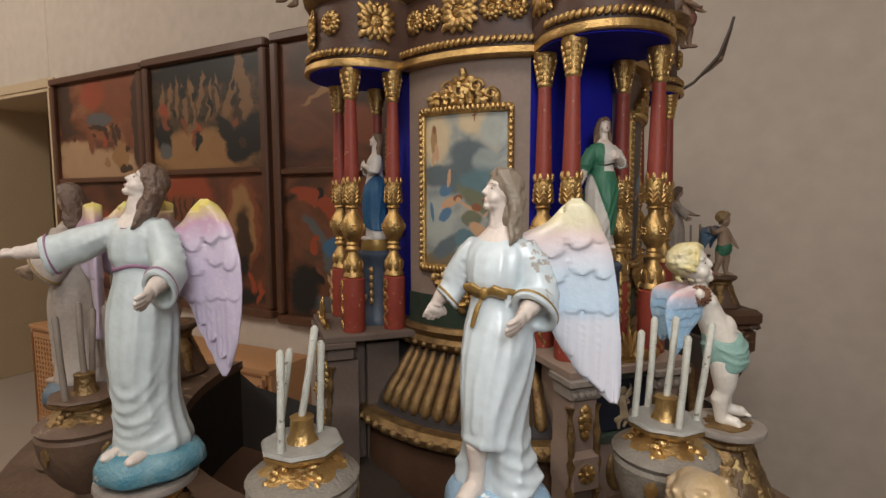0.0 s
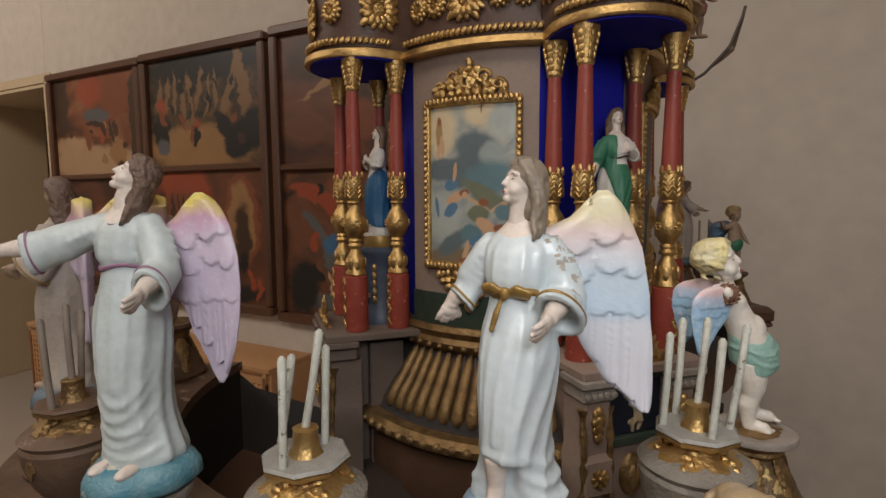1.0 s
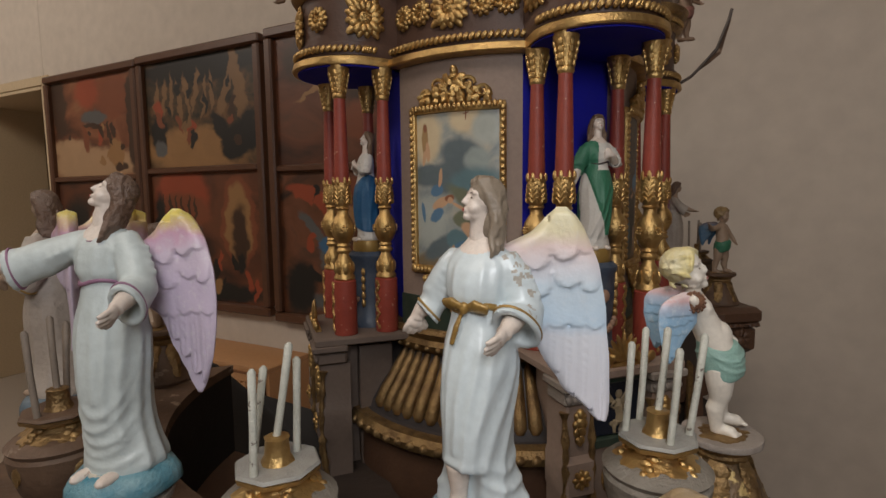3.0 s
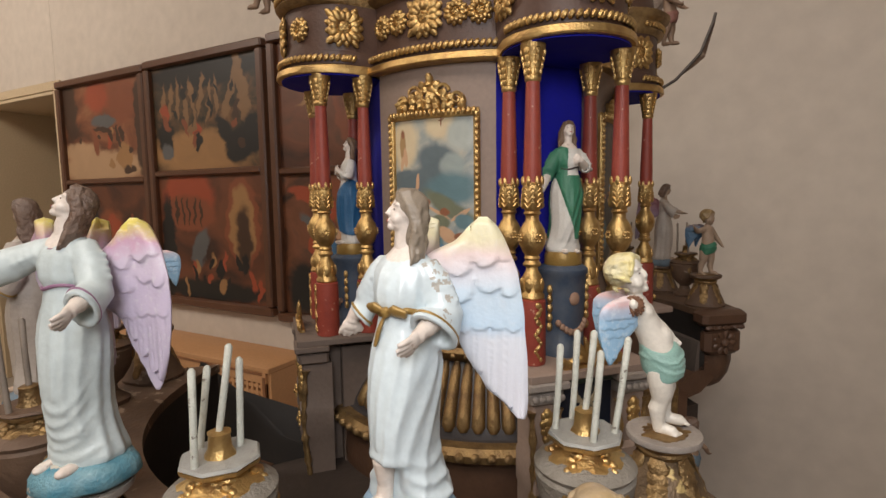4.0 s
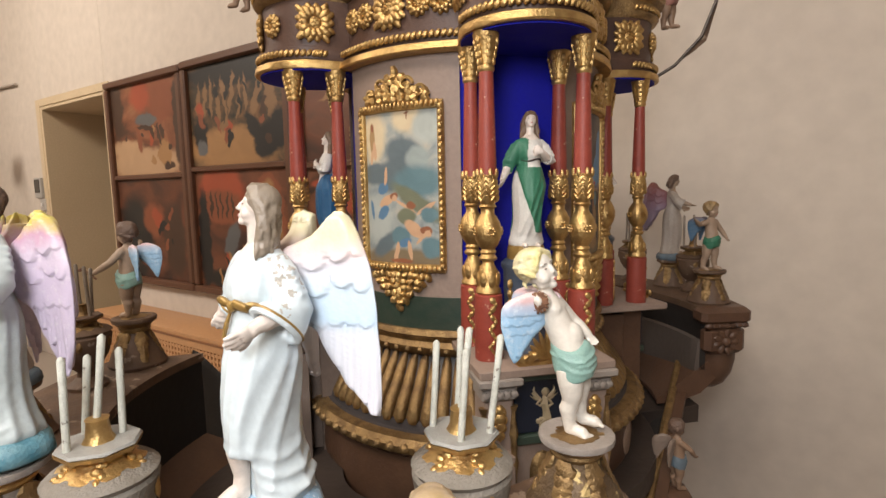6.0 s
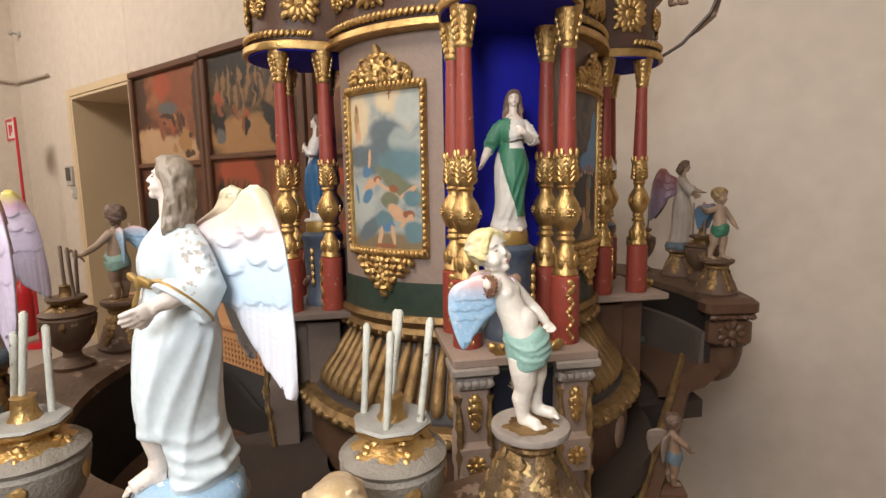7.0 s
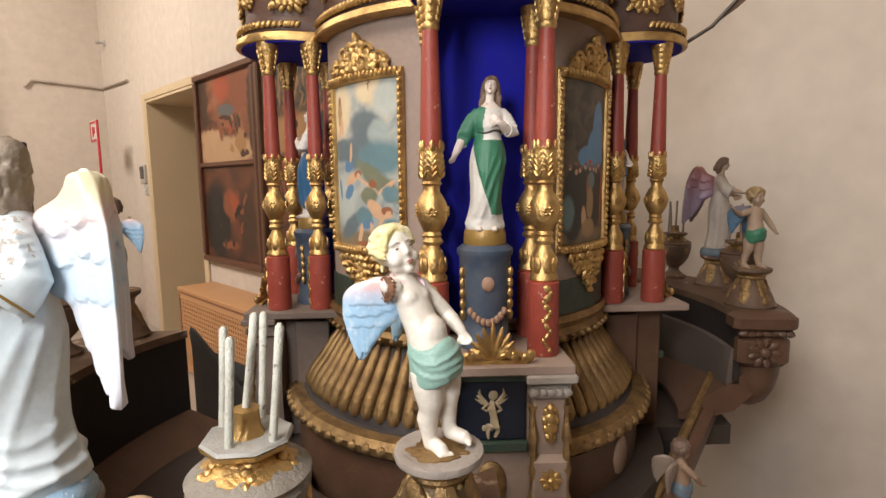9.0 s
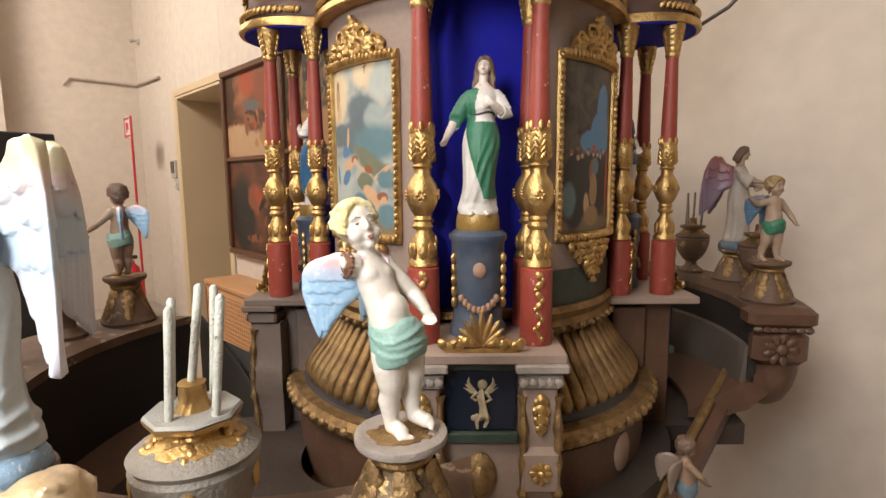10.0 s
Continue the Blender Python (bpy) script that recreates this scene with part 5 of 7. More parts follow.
def candle_urn(m, mats, candles=STRAIGHT):
    """Candles: foot x, y, tip x, y, z; the first stands in the middle socket."""
    t = thing("candle_urn", "grey painted wooden urn with gilt leaves and thin white candles", "candle urn", m, "candle urns along the rim")
    b = Build()
    b.lathe([(0.027, 0), (0.028, 0.006), (0.022, 0.01), (0.013, 0.018), (0.012, 0.026), (0.022, 0.036), (0.031, 0.05), (0.036, 0.066), (0.038, 0.08), (0.036, 0.083), (0.0385, 0.087), (0.034, 0.091), (0.026, 0.094)], 28)
    body = part("urn_body", b, mats[0], t)
    b = Build()
    b.lathe([(0.03, 0.088), (0.029, 0.093), (0.02, 0.097), (0.017, 0.1), (0.018, 0.104)], 24, 0, None, lambda a, z: 1 + 0.06 * math.cos(9 * a))
    for k in range(5):
        a = 1.26 * k + 0.3
        rz = Matrix.Rotation(a, 3, "Z")
        for j in range(4):
            b.ball(rz @ Vector((0.018 + 0.0035 * j, 0.0016 * (-1) ** j, 0.1 - 0.0028 * j)), (0.0036, 0.0046 - 0.0006 * j, 0.0026), 0, 8, rot=rz @ Matrix.Rotation(0.7, 3, "Y"), lump=0.12)
        b.ball(rz @ Vector((0.0368, 0, 0.071)), (0.0016, 0.005, 0.008), 0, 8, rot=rz, lump=0.5)
    part("gilt_leaf", b, mats[1], body)
    b = Build()
    b.lathe([(0.019, 0.102), (0.0275, 0.106), (0.0285, 0.109)], 8)
    d = part("gilt_dish_edge", b, mats[1], t)
    b = Build()
    b.lathe([(0.027, 0.1088), (0.0285, 0.11), (0.027, 0.112), (0.02, 0.1125), (0.0, 0.1115)], 8)
    part("dish", b, PALE_DISH if mats[0] is not WOOD_OLD else WOOD_OLD, t)
    b = Build()
    b.lathe([(0.0115, 0.111), (0.0085, 0.116), (0.0075, 0.127), (0.0082, 0.1285), (0.006, 0.1295)], 16, 0, None, lambda a, z: 1 + 0.05 * math.cos(10 * a))
    part("gilt_socket", b, mats[1], t)
    for k, (x, y, tx, ty, tz) in enumerate(candles):
        foot, tip = Vector((x, y, 0.111 if k else 0.128)), Vector((tx, ty, tz))
        b = Build()
        b.tube([foot, foot.lerp(tip, 0.5) + Vector((0.0003, -0.0003, 0)), foot.lerp(tip, 0.97), tip], [0.0026, 0.0025, 0.0027, 0.0012], 10)
        part("candle", b, mats[2], t, "thin chipped white candle")
    return t


PALE_DISH = material("pale_grey_chipped_paint", (0.38, 0.37, 0.34), 0.5, other=(0.25, 0.23, 0.2), scale=90, amount=0.6, bump=0.3)
GREY_SET = (material("grey_chipped_paint", (0.27, 0.24, 0.2), 0.6, other=(0.15, 0.12, 0.09), scale=60, amount=0.6, bump=0.4), GOLD, WAX)
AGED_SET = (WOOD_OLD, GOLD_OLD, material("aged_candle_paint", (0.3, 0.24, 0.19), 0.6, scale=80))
PED_SET = (material("stone_grey_paint", (0.22, 0.18, 0.14), 0.6, other=(0.11, 0.08, 0.055), scale=50, amount=0.6, bump=0.5), GOLD, STONE)
DARK_GILT_PED = (material("dark_mottled_gilding", (0.2, 0.125, 0.06), 0.5, 0.35, other=(0.07, 0.045, 0.028), scale=45, amount=0.8, bump=0.4, chip=(0.5, 0.36, 0.15), chips=0.4), GOLD_OLD, STONE)
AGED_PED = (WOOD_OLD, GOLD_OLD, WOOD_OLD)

# ---- painted figures ----


def between(rows, z):
    """Values at z of rows sorted by their first number, eased between them."""
    if z <= rows[0][0]:
        return rows[0][1:]
    for p, q in zip(rows, rows[1:]):
        if z <= q[0]:
            f = (z - p[0]) / (q[0] - p[0])
            return tuple(u + (v - u) * f for u, v in zip(p[1:], q[1:]))
    return rows[-1][1:]


def fold_height(folds, a, z):
    """Carved folds: ('v', from deg, from z, to deg, to z, width deg, height) or ('u', mid deg, z, half span deg, rise, width, height)."""
    q = 0.0
    for kind, p0, p1, p2, p3, w, amp in folds:
        if kind == "v":
            f = (p1 - z) / (p1 - p3)
            if 0 < f < 1.05:
                d = (a - p0 - (p2 - p0) * f ** 0.85 + 180) % 360 - 180
                if abs(d) < 3 * w:
                    q += amp * smoothstep(f / 0.3) * math.exp(-abs(d / w) ** 1.6)
        else:
            u = ((a - p0 + 180) % 360 - 180) / p2
            if abs(u) < 1:
                q += amp * (1 - u * u) * math.exp(-abs((z - p1 - p3 * u * u) / w) ** 1.6)
    return q


def garment(b, prof, folds, h, mantle=None, cut=None, seed=1.0, n=150, step=0.008):
    rings = []
    top = prof[-1][0]
    k = int(top / step)
    for i in range(k + 1):
        z = top * i / k
        front, back, half = between(prof, z)
        ring = []
        for j in range(n):
            deg = 360 * j / n
            a = radians(deg)
            q = 1 + fold_height(folds, deg, z) + 0.006 * noise.noise(Vector((2 * math.cos(a), 2 * math.sin(a), 4 * z + seed)))
            if mantle and mantle(a, z):
                q += 0.08
            if cut:
                q *= cut(deg, z)
            c = math.cos(a)
            ring.append((h * (front if c > 0 else back) * c * q, h * half * math.sin(a) * q, h * z))
        rings.append(ring)
    b.loft(rings)


def oval(c, u, v, n=20):
    return [c + u * math.cos(2 * math.pi * i / n) + v * math.sin(2 * math.pi * i / n) for i in range(n)]


def sleeve(b, h, sh, elbow, hem_top, hem_low, wide, seed=1.0):
    """A hollow bell sleeve from shoulder to a slanting hem."""
    V = lambda q: Vector(q) * h  # noqa: E731
    sh, elbow, hem_top, hem_low = V(sh), V(elbow), V(hem_top), V(hem_low)
    mid = (hem_top + hem_low) / 2
    up = (hem_top - hem_low) / 2
    d0 = (elbow - sh).normalized()
    d1 = (mid - elbow).normalized()
    lat = d1.cross(up).normalized()
    side = d0.cross(lat).normalized()
    lat0 = d0.cross(side).normalized()
    if lat0.dot(lat) < 0:
        lat0 = -lat0
    if side.dot(up) < 0:
        side = -side
    rings = [oval(sh - d0 * 0.02 * h, side * 0.036 * h, lat0 * 0.036 * h), oval(sh + d0 * 0.02 * h, side * 0.046 * h, lat0 * 0.046 * h), oval(sh.lerp(elbow, 0.5), side * 0.05 * h, lat0 * 0.05 * h),
             oval(elbow.lerp(mid, 0.05), up.lerp(side * 0.055 * h, 0.65), lat * 0.055 * h), oval(elbow.lerp(mid, 0.5), up * 0.85, lat * (0.05 + wide) * 0.5 * h), oval(mid, up, lat * wide * h)]
    rings += [oval(mid, up * 0.74, lat * wide * 0.74 * h), oval(elbow.lerp(mid, 0.5), up * 0.5, lat * wide * 0.5 * h)]
    b.loft(rings)
    for k in range(4):
        f = 0.25 + 0.18 * k
        p = sh.lerp(elbow, f)
        b.tube([p + lat0 * 0.03 * h + side * 0.04 * h, p + lat0 * 0.054 * h - d0 * 0.01 * h, p + lat0 * 0.036 * h - side * 0.038 * h], [0.004 * h, 0.01 * h, 0.004 * h], 7)
        b.tube([p - lat0 * 0.03 * h + side * 0.04 * h, p - lat0 * 0.054 * h + d0 * 0.008 * h, p - lat0 * 0.036 * h - side * 0.038 * h], [0.004 * h, 0.01 * h, 0.004 * h], 7)
    return oval(elbow.lerp(mid, 0.8), up * 0.955, lat * wide * 0.935 * h, 28)


def hand(b, h, elbow, wrist, tip, palm_up=0.0):
    V = lambda q: Vector(q) * h  # noqa: E731
    e, w, t = V(elbow), V(wrist), V(tip)
    d = (t - w).normalized()
    L = (t - w).length
    b.tube([e.lerp(w, 0.35), e.lerp(w, 0.8), w, w + d * L * 0.2], [0.026 * h, 0.023 * h, 0.018 * h, 0.019 * h], 12)
    side = d.cross(Vector((0, 0, 1)))
    side = side.normalized() if side.length > 0.05 else Vector((0, 1, 0))
    side = (Matrix.Rotation(radians(palm_up), 3, d) @ side).normalized()
    flat = d.cross(side)
    rot = Matrix((d, side, flat)).transposed()
    b.ball(w + d * L * 0.36, (L * 0.3, h * 0.026, h * 0.013), 0, 12, rot=rot)
    for f in range(4):
        o = side * h * (f - 1.5) * 0.0125
        ln = (0.92, 1.0, 0.97, 0.84)[f]
        b.tube([w + d * L * 0.5 + o, w + d * L * 0.75 * ln + o * 1.15 - flat * h * 0.003, w + d * L * ln + o * 1.1 - flat * h * 0.012], [h * 0.0075, h * 0.007, h * 0.005], 7)
    b.tube([w + d * L * 0.25 + side * h * 0.018, w + d * L * 0.5 + side * h * 0.034 - flat * h * 0.006, w + d * L * 0.66 + side * h * 0.036 - flat * h * 0.01], [h * 0.008, h * 0.008, h * 0.006], 7)


def head_form(skin, m, H, chub=0.0):
    """Skull and face; x forward, the chin's level at 0."""
    P = lambda x, y, z: (H * x, H * y, H * z)  # noqa: E731
    skin.ball(P(-0.03, 0, 0.6), P(0.4, 0.35, 0.41), 0, 22, m)
    skin.ball(P(0.1, 0, 0.42), P(0.275, 0.255 + chub * 0.05, 0.38), 0, 20, m)
    skin.ball(P(0.255, 0, 0.09), P(0.1, 0.1, 0.085), 0, 12, m)
    skin.ball(P(0.1, 0, 0.16), P(0.2, 0.2 + chub * 0.08, 0.12), 0, 12, m)
    for s in (-1, 1):
        skin.ball(P(0.2, s * (0.13 + 0.04 * chub), 0.3), P(0.13 + 0.02 * chub, 0.12 + 0.03 * chub, 0.14), 0, 12, m)
        skin.ball(P(0.3, s * 0.15, 0.6), P(0.06, 0.12, 0.045), 0, 10, m)
    skin.tube([P(0.34, 0, 0.58), P(0.4, 0, 0.47), P(0.445 - 0.045 * chub, 0, 0.355 + 0.02 * chub), P(0.35, 0, 0.34)], [H * 0.035, H * 0.04, H * 0.052, H * 0.04], 10, 0, m)
    skin.ball(P(0.35, 0, 0.21), P(0.045, 0.08, 0.045), 0, 10, m)


def face_paint(out, m, H, dark, lip, chub=0.0):
    P = lambda x, y, z: (H * x, H * y, H * z)  # noqa: E731
    for s in (-1, 1):
        out.ball(P(0.333, s * 0.145, 0.495), P(0.018, 0.05, 0.017), dark, 10, m)
        out.tube([P(0.325, s * 0.21, 0.575), P(0.362, s * 0.14, 0.61), P(0.362, s * 0.06, 0.585)], H * 0.0075, 6, dark, m)
    out.ball(P(0.386 - 0.01 * chub, 0, 0.222), P(0.018, 0.075, 0.018), lip, 10, m)
    out.ball(P(0.38 - 0.01 * chub, 0, 0.188), P(0.018, 0.055, 0.016), lip, 10, m)


def long_hair(b, m, H, rng, end, strands=30):
    """Wavy hair parted in the middle, over the temples and down behind the neck."""
    P = lambda x, y, z: (H * x, H * y, H * z)  # noqa: E731
    b.ball(P(-0.07, 0, 0.67), P(0.43, 0.41, 0.4), 0, 20, m)
    b.ball(P(-0.28, 0, 0.2), P(0.25, 0.38, 0.52), 0, 16, m)
    for s in (-1, 1):
        for k in range(4):
            o = 0.05 * k
            b.tube([P(0.24 - o * 2, s * 0.02, 1.0 + 0.02 * k), P(0.28 - o, s * (0.17 + o * 0.4), 0.88 + o * 0.5), P(0.1 - o, s * (0.35 + o * 0.2), 0.66), P(-0.1 - o, s * (0.39 + o * 0.3), 0.36), P(-0.24 - o, s * (0.4 + o * 0.4), 0.04), P(-0.34 - o, s * (0.36 + o * 0.4), -0.3)], [H * q for q in (0.05, 0.075, 0.085, 0.09, 0.085, 0.05)], 8, 0, m)
    for i in range(strands):
        a = radians(104 + 152 * (i + rng.random() * 0.7) / strands)
        ph, low = rng.uniform(0, 6), end - 0.25 * rng.random()
        pts = []
        for f in range(12):
            v = f / 11
            r = 0.18 + 0.25 * smoothstep(v * 2.4) + 0.05 * math.sin(17 * v + ph) * min(1.0, v * 3) + 0.16 * max(0, v - 0.5)
            pts.append(P(r * math.cos(a) * 1.02 - 0.03 - 0.16 * v * v, r * math.sin(a) * 1.08, 1.04 + (low - 1.04) * v))
        b.tube(pts, [H * q for q in (0.03, 0.055, 0.06, 0.065, 0.07, 0.072, 0.075, 0.075, 0.075, 0.07, 0.06, 0.03)], 8, 0, m)


WING_LEFT = [(0.27, 0.288), (0.278, 0.272), (0.3, 0.25), (0.326, 0.236), (0.33, 0.222), (0.345, 0.196), (0.37, 0.178), (0.405, 0.165), (0.41, 0.152), (0.44, 0.136), (0.47, 0.118), (0.51, 0.102), (0.535, 0.094), (0.548, 0.06), (0.556, 0.045), (0.566, 0.028), (0.59, 0.004), (0.62, 0.0), (0.78, 0.0), (0.806, 0.02), (0.818, 0.07), (0.845, 0.102), (0.88, 0.13), (0.9, 0.15), (0.907, 0.166)]
WING_RIGHT = [(0.27, 0.3), (0.285, 0.308), (0.34, 0.31), (0.466, 0.306), (0.55, 0.297), (0.607, 0.295), (0.74, 0.274), (0.845, 0.233), (0.885, 0.21), (0.902, 0.19), (0.907, 0.176)]
NARROW_LEFT = [(0.27, 0.19), (0.285, 0.175), (0.32, 0.155), (0.36, 0.143), (0.365, 0.13), (0.42, 0.112), (0.425, 0.1), (0.5, 0.078), (0.545, 0.06), (0.56, 0.04), (0.58, 0.01), (0.6, 0.0), (0.78, 0.0), (0.806, 0.02), (0.825, 0.05), (0.86, 0.075), (0.89, 0.1), (0.907, 0.13)]
NARROW_RIGHT = [(0.27, 0.2), (0.285, 0.218), (0.32, 0.236), (0.4, 0.268), (0.5, 0.29), (0.6, 0.3), (0.7, 0.293), (0.8, 0.262), (0.86, 0.222), (0.895, 0.178), (0.907, 0.14)]
# feathers: middle, top, lowest point, width, layer
FEATHERS = [(0.287, 0.62, 0.27, 0.044, 1), (0.242, 0.62, 0.298, 0.05, 1.3), (0.197, 0.62, 0.342, 0.05, 1.0), (0.153, 0.62, 0.402, 0.046, 1.3), (0.115, 0.62, 0.46, 0.05, 1),
            (0.03, 0.72, 0.568, 0.058, 2), (0.075, 0.72, 0.545, 0.056, 2.3), (0.118, 0.72, 0.54, 0.056, 2), (0.165, 0.74, 0.548, 0.062, 2.3), (0.215, 0.76, 0.552, 0.066, 2), (0.265, 0.76, 0.55, 0.064, 2.3),
            (0.032, 0.78, 0.648, 0.07, 3), (0.105, 0.8, 0.638, 0.082, 3.3), (0.19, 0.82, 0.672, 0.084, 3), (0.252, 0.84, 0.66, 0.06, 3.3),
            (0.028, 0.84, 0.722, 0.062, 4), (0.1, 0.86, 0.724, 0.082, 4.3), (0.178, 0.9, 0.752, 0.082, 4.6), (0.24, 0.92, 0.77, 0.06, 4)]
CHERUB_LEFT = [(0.0, 0.17), (0.03, 0.145), (0.07, 0.135), (0.075, 0.125), (0.11, 0.11), (0.15, 0.085), (0.16, 0.07), (0.2, 0.045), (0.23, 0.02), (0.25, 0.0), (0.33, 0.0), (0.352, 0.02), (0.366, 0.05), (0.372, 0.09)]
CHERUB_RIGHT = [(0.0, 0.176), (0.03, 0.19), (0.1, 0.207), (0.2, 0.226), (0.29, 0.224), (0.33, 0.205), (0.355, 0.165), (0.367, 0.13), (0.372, 0.1)]
CHERUB_FEATHERS = [(0.19, 0.2, 0.005, 0.046, 1), (0.155, 0.2, 0.035, 0.046, 1.3), (0.12, 0.22, 0.08, 0.046, 1), (0.085, 0.24, 0.13, 0.046, 1.3), (0.05, 0.25, 0.17, 0.046, 1)] + [(0.02 + 0.042 * i + 0.02 * (r % 2), 0.26 + 0.05 * r, 0.15 + 0.05 * r + 0.02 * (2 - i) * (i < 2), 0.05, 2 + r + 0.3 * (i % 2)) for r in range(3) for i in range(5)]


def carved_wing(b, m, h, slot, left, right, feathers, bow=0.04, thick=0.009, relief=0.0105, rows=120, cols=46):
    """A carved wing in the plane x, z of m with layered feathers on both faces."""
    z0, z1 = left[0][0], left[-1][0]

    def lift(x, z):
        best = 0.0
        for xc, top, low, w, layer in feathers:
            u = (x - xc) / (w / 2)
            if z > top or abs(u) > 1:
                continue
            tip = low + (w * 0.55) * (1 - math.sqrt(max(0.0, 1 - u * u)))
            if z > tip:
                best = max(best, layer * 0.55 + 0.5 * math.sqrt(max(0.0, 1 - u * u)) * (1.35 - 0.9 * smoothstep((z - tip) / 0.07)) + (0.45 * math.sqrt(max(0.0, 1 - u * u)) - 0.4 * math.exp(-(u / 0.08) ** 2) if layer < 2 else 0.0))
        return best

    for side in (-1, 1):
        rings = []
        for i in range(rows + 1):
            z = z0 + (z1 - z0) * i / rows
            xl, xr = (sum(between(side_line, max(z0, min(z1, z + 0.007 * q)))[0] for q in (-2, -1, 0, 1, 2)) / 5 for side_line in (left, right))
            ring = []
            for j in range(cols + 1):
                u = 0.5 - 0.5 * math.cos(math.pi * j / cols)
                x = xl + (xr - xl) * u
                edge = (1 - abs(2 * u - 1) ** 5) * min(1.0, ((z - z0) / 0.012 + 0.15), ((z1 - z) / 0.02 + 0.1))
                y = side * (thick * (0.35 + 0.65 * edge) * (0.6 + 0.4 * smoothstep((z - z0) / 0.3)) + relief * lift(x, z) * edge)
                if j in (0, cols) or i in (0, rows):
                    y = 0.0
                ring.append((h * x, h * (y + bow * math.sin(math.pi * min(1.0, x / 0.31)) * (1 if bow else 0)), h * z))
            rings.append(ring)
        b.loft(rings, slot, m, caps=False, closed=False)


def painted_wing(name, stops, h, rough=0.4, patch=0.05, other=(0.75, 0.72, 0.72), worn=0.4):
    """Wing paint that runs from colour to colour up the wing; stops are (height share, colour)."""
    m = material(name, (0.7, 0.7, 0.7), rough, bump=0.12, scale=40, fine=6)
    nt = m.node_tree
    node, ln = nt.nodes.new, nt.links.new
    bsdf = nt.nodes["Principled BSDF"]
    tex, xyz, n1, n2 = node("ShaderNodeTexCoord"), node("ShaderNodeSeparateXYZ"), node("ShaderNodeTexNoise"), node("ShaderNodeTexNoise")
    n1.inputs["Scale"].default_value, n1.inputs["Detail"].default_value = 55, 5
    n2.inputs["Scale"].default_value, n2.inputs["Detail"].default_value, n2.inputs["Roughness"].default_value = 170, 6, 0.7
    ln(tex.outputs["Object"], xyz.inputs[0])
    ln(tex.outputs["Object"], n1.inputs["Vector"])
    ln(tex.outputs["Object"], n2.inputs["Vector"])
    lo, hi = stops[0][0], stops[-1][0]
    rng = node("ShaderNodeMapRange")
    rng.inputs["From Min"].default_value, rng.inputs["From Max"].default_value = lo * h, hi * h
    wob = node("ShaderNodeMath")
    wob.operation = "MULTIPLY_ADD"
    ln(n1.outputs["Fac"], wob.inputs[0])
    wob.inputs[1].default_value = patch * 2
    ln(xyz.outputs["Z"], rng.inputs["Value"])
    ln(rng.outputs["Result"], wob.inputs[2])
    sub = node("ShaderNodeMath")
    sub.operation = "SUBTRACT"
    ln(wob.outputs[0], sub.inputs[0])
    sub.inputs[1].default_value = patch
    ramp = node("ShaderNodeValToRGB")
    els = ramp.color_ramp.elements
    while len(els) < len(stops):
        els.new(0.5)
    for e, (z, c) in zip(els, stops):
        e.position, e.color = (z - lo) / (hi - lo), (*c, 1)
    ln(sub.outputs[0], ramp.inputs["Fac"])
    wear = node("ShaderNodeValToRGB")
    wear.color_ramp.elements[0].position, wear.color_ramp.elements[1].position = 0.52, 0.68
    ln(n2.outputs["Fac"], wear.inputs["Fac"])
    amt = node("ShaderNodeMath")
    amt.operation = "MULTIPLY"
    amt.inputs[1].default_value = worn
    ln(wear.outputs["Color"], amt.inputs[0])
    mix = node("ShaderNodeMixRGB")
    mix.inputs[2].default_value = (*other, 1)
    ln(amt.outputs[0], mix.inputs[0])
    ln(ramp.outputs["Color"], mix.inputs[1])
    ln(mix.outputs[0], bsdf.inputs["Base Color"])
    return m


STAND = [(0.0, 0.12, 0.16, 0.128), (0.03, 0.115, 0.15, 0.13), (0.08, 0.11, 0.132, 0.115), (0.14, 0.12, 0.12, 0.1), (0.2, 0.13, 0.115, 0.094), (0.28, 0.136, 0.112, 0.097), (0.36, 0.134, 0.115, 0.105), (0.45, 0.126, 0.115, 0.11), (0.52, 0.112, 0.105, 0.104), (0.58, 0.098, 0.086, 0.088), (0.63, 0.092, 0.074, 0.078),
         (0.66, 0.104, 0.078, 0.09), (0.7, 0.102, 0.078, 0.095), (0.74, 0.088, 0.076, 0.098), (0.775, 0.064, 0.066, 0.09), (0.8, 0.045, 0.05, 0.06), (0.82, 0.036, 0.038, 0.04), (0.835, 0.03, 0.03, 0.03)]
SLIM = [(z, f * 0.86, k * 0.86, w * 0.98) for z, f, k, w in STAND]


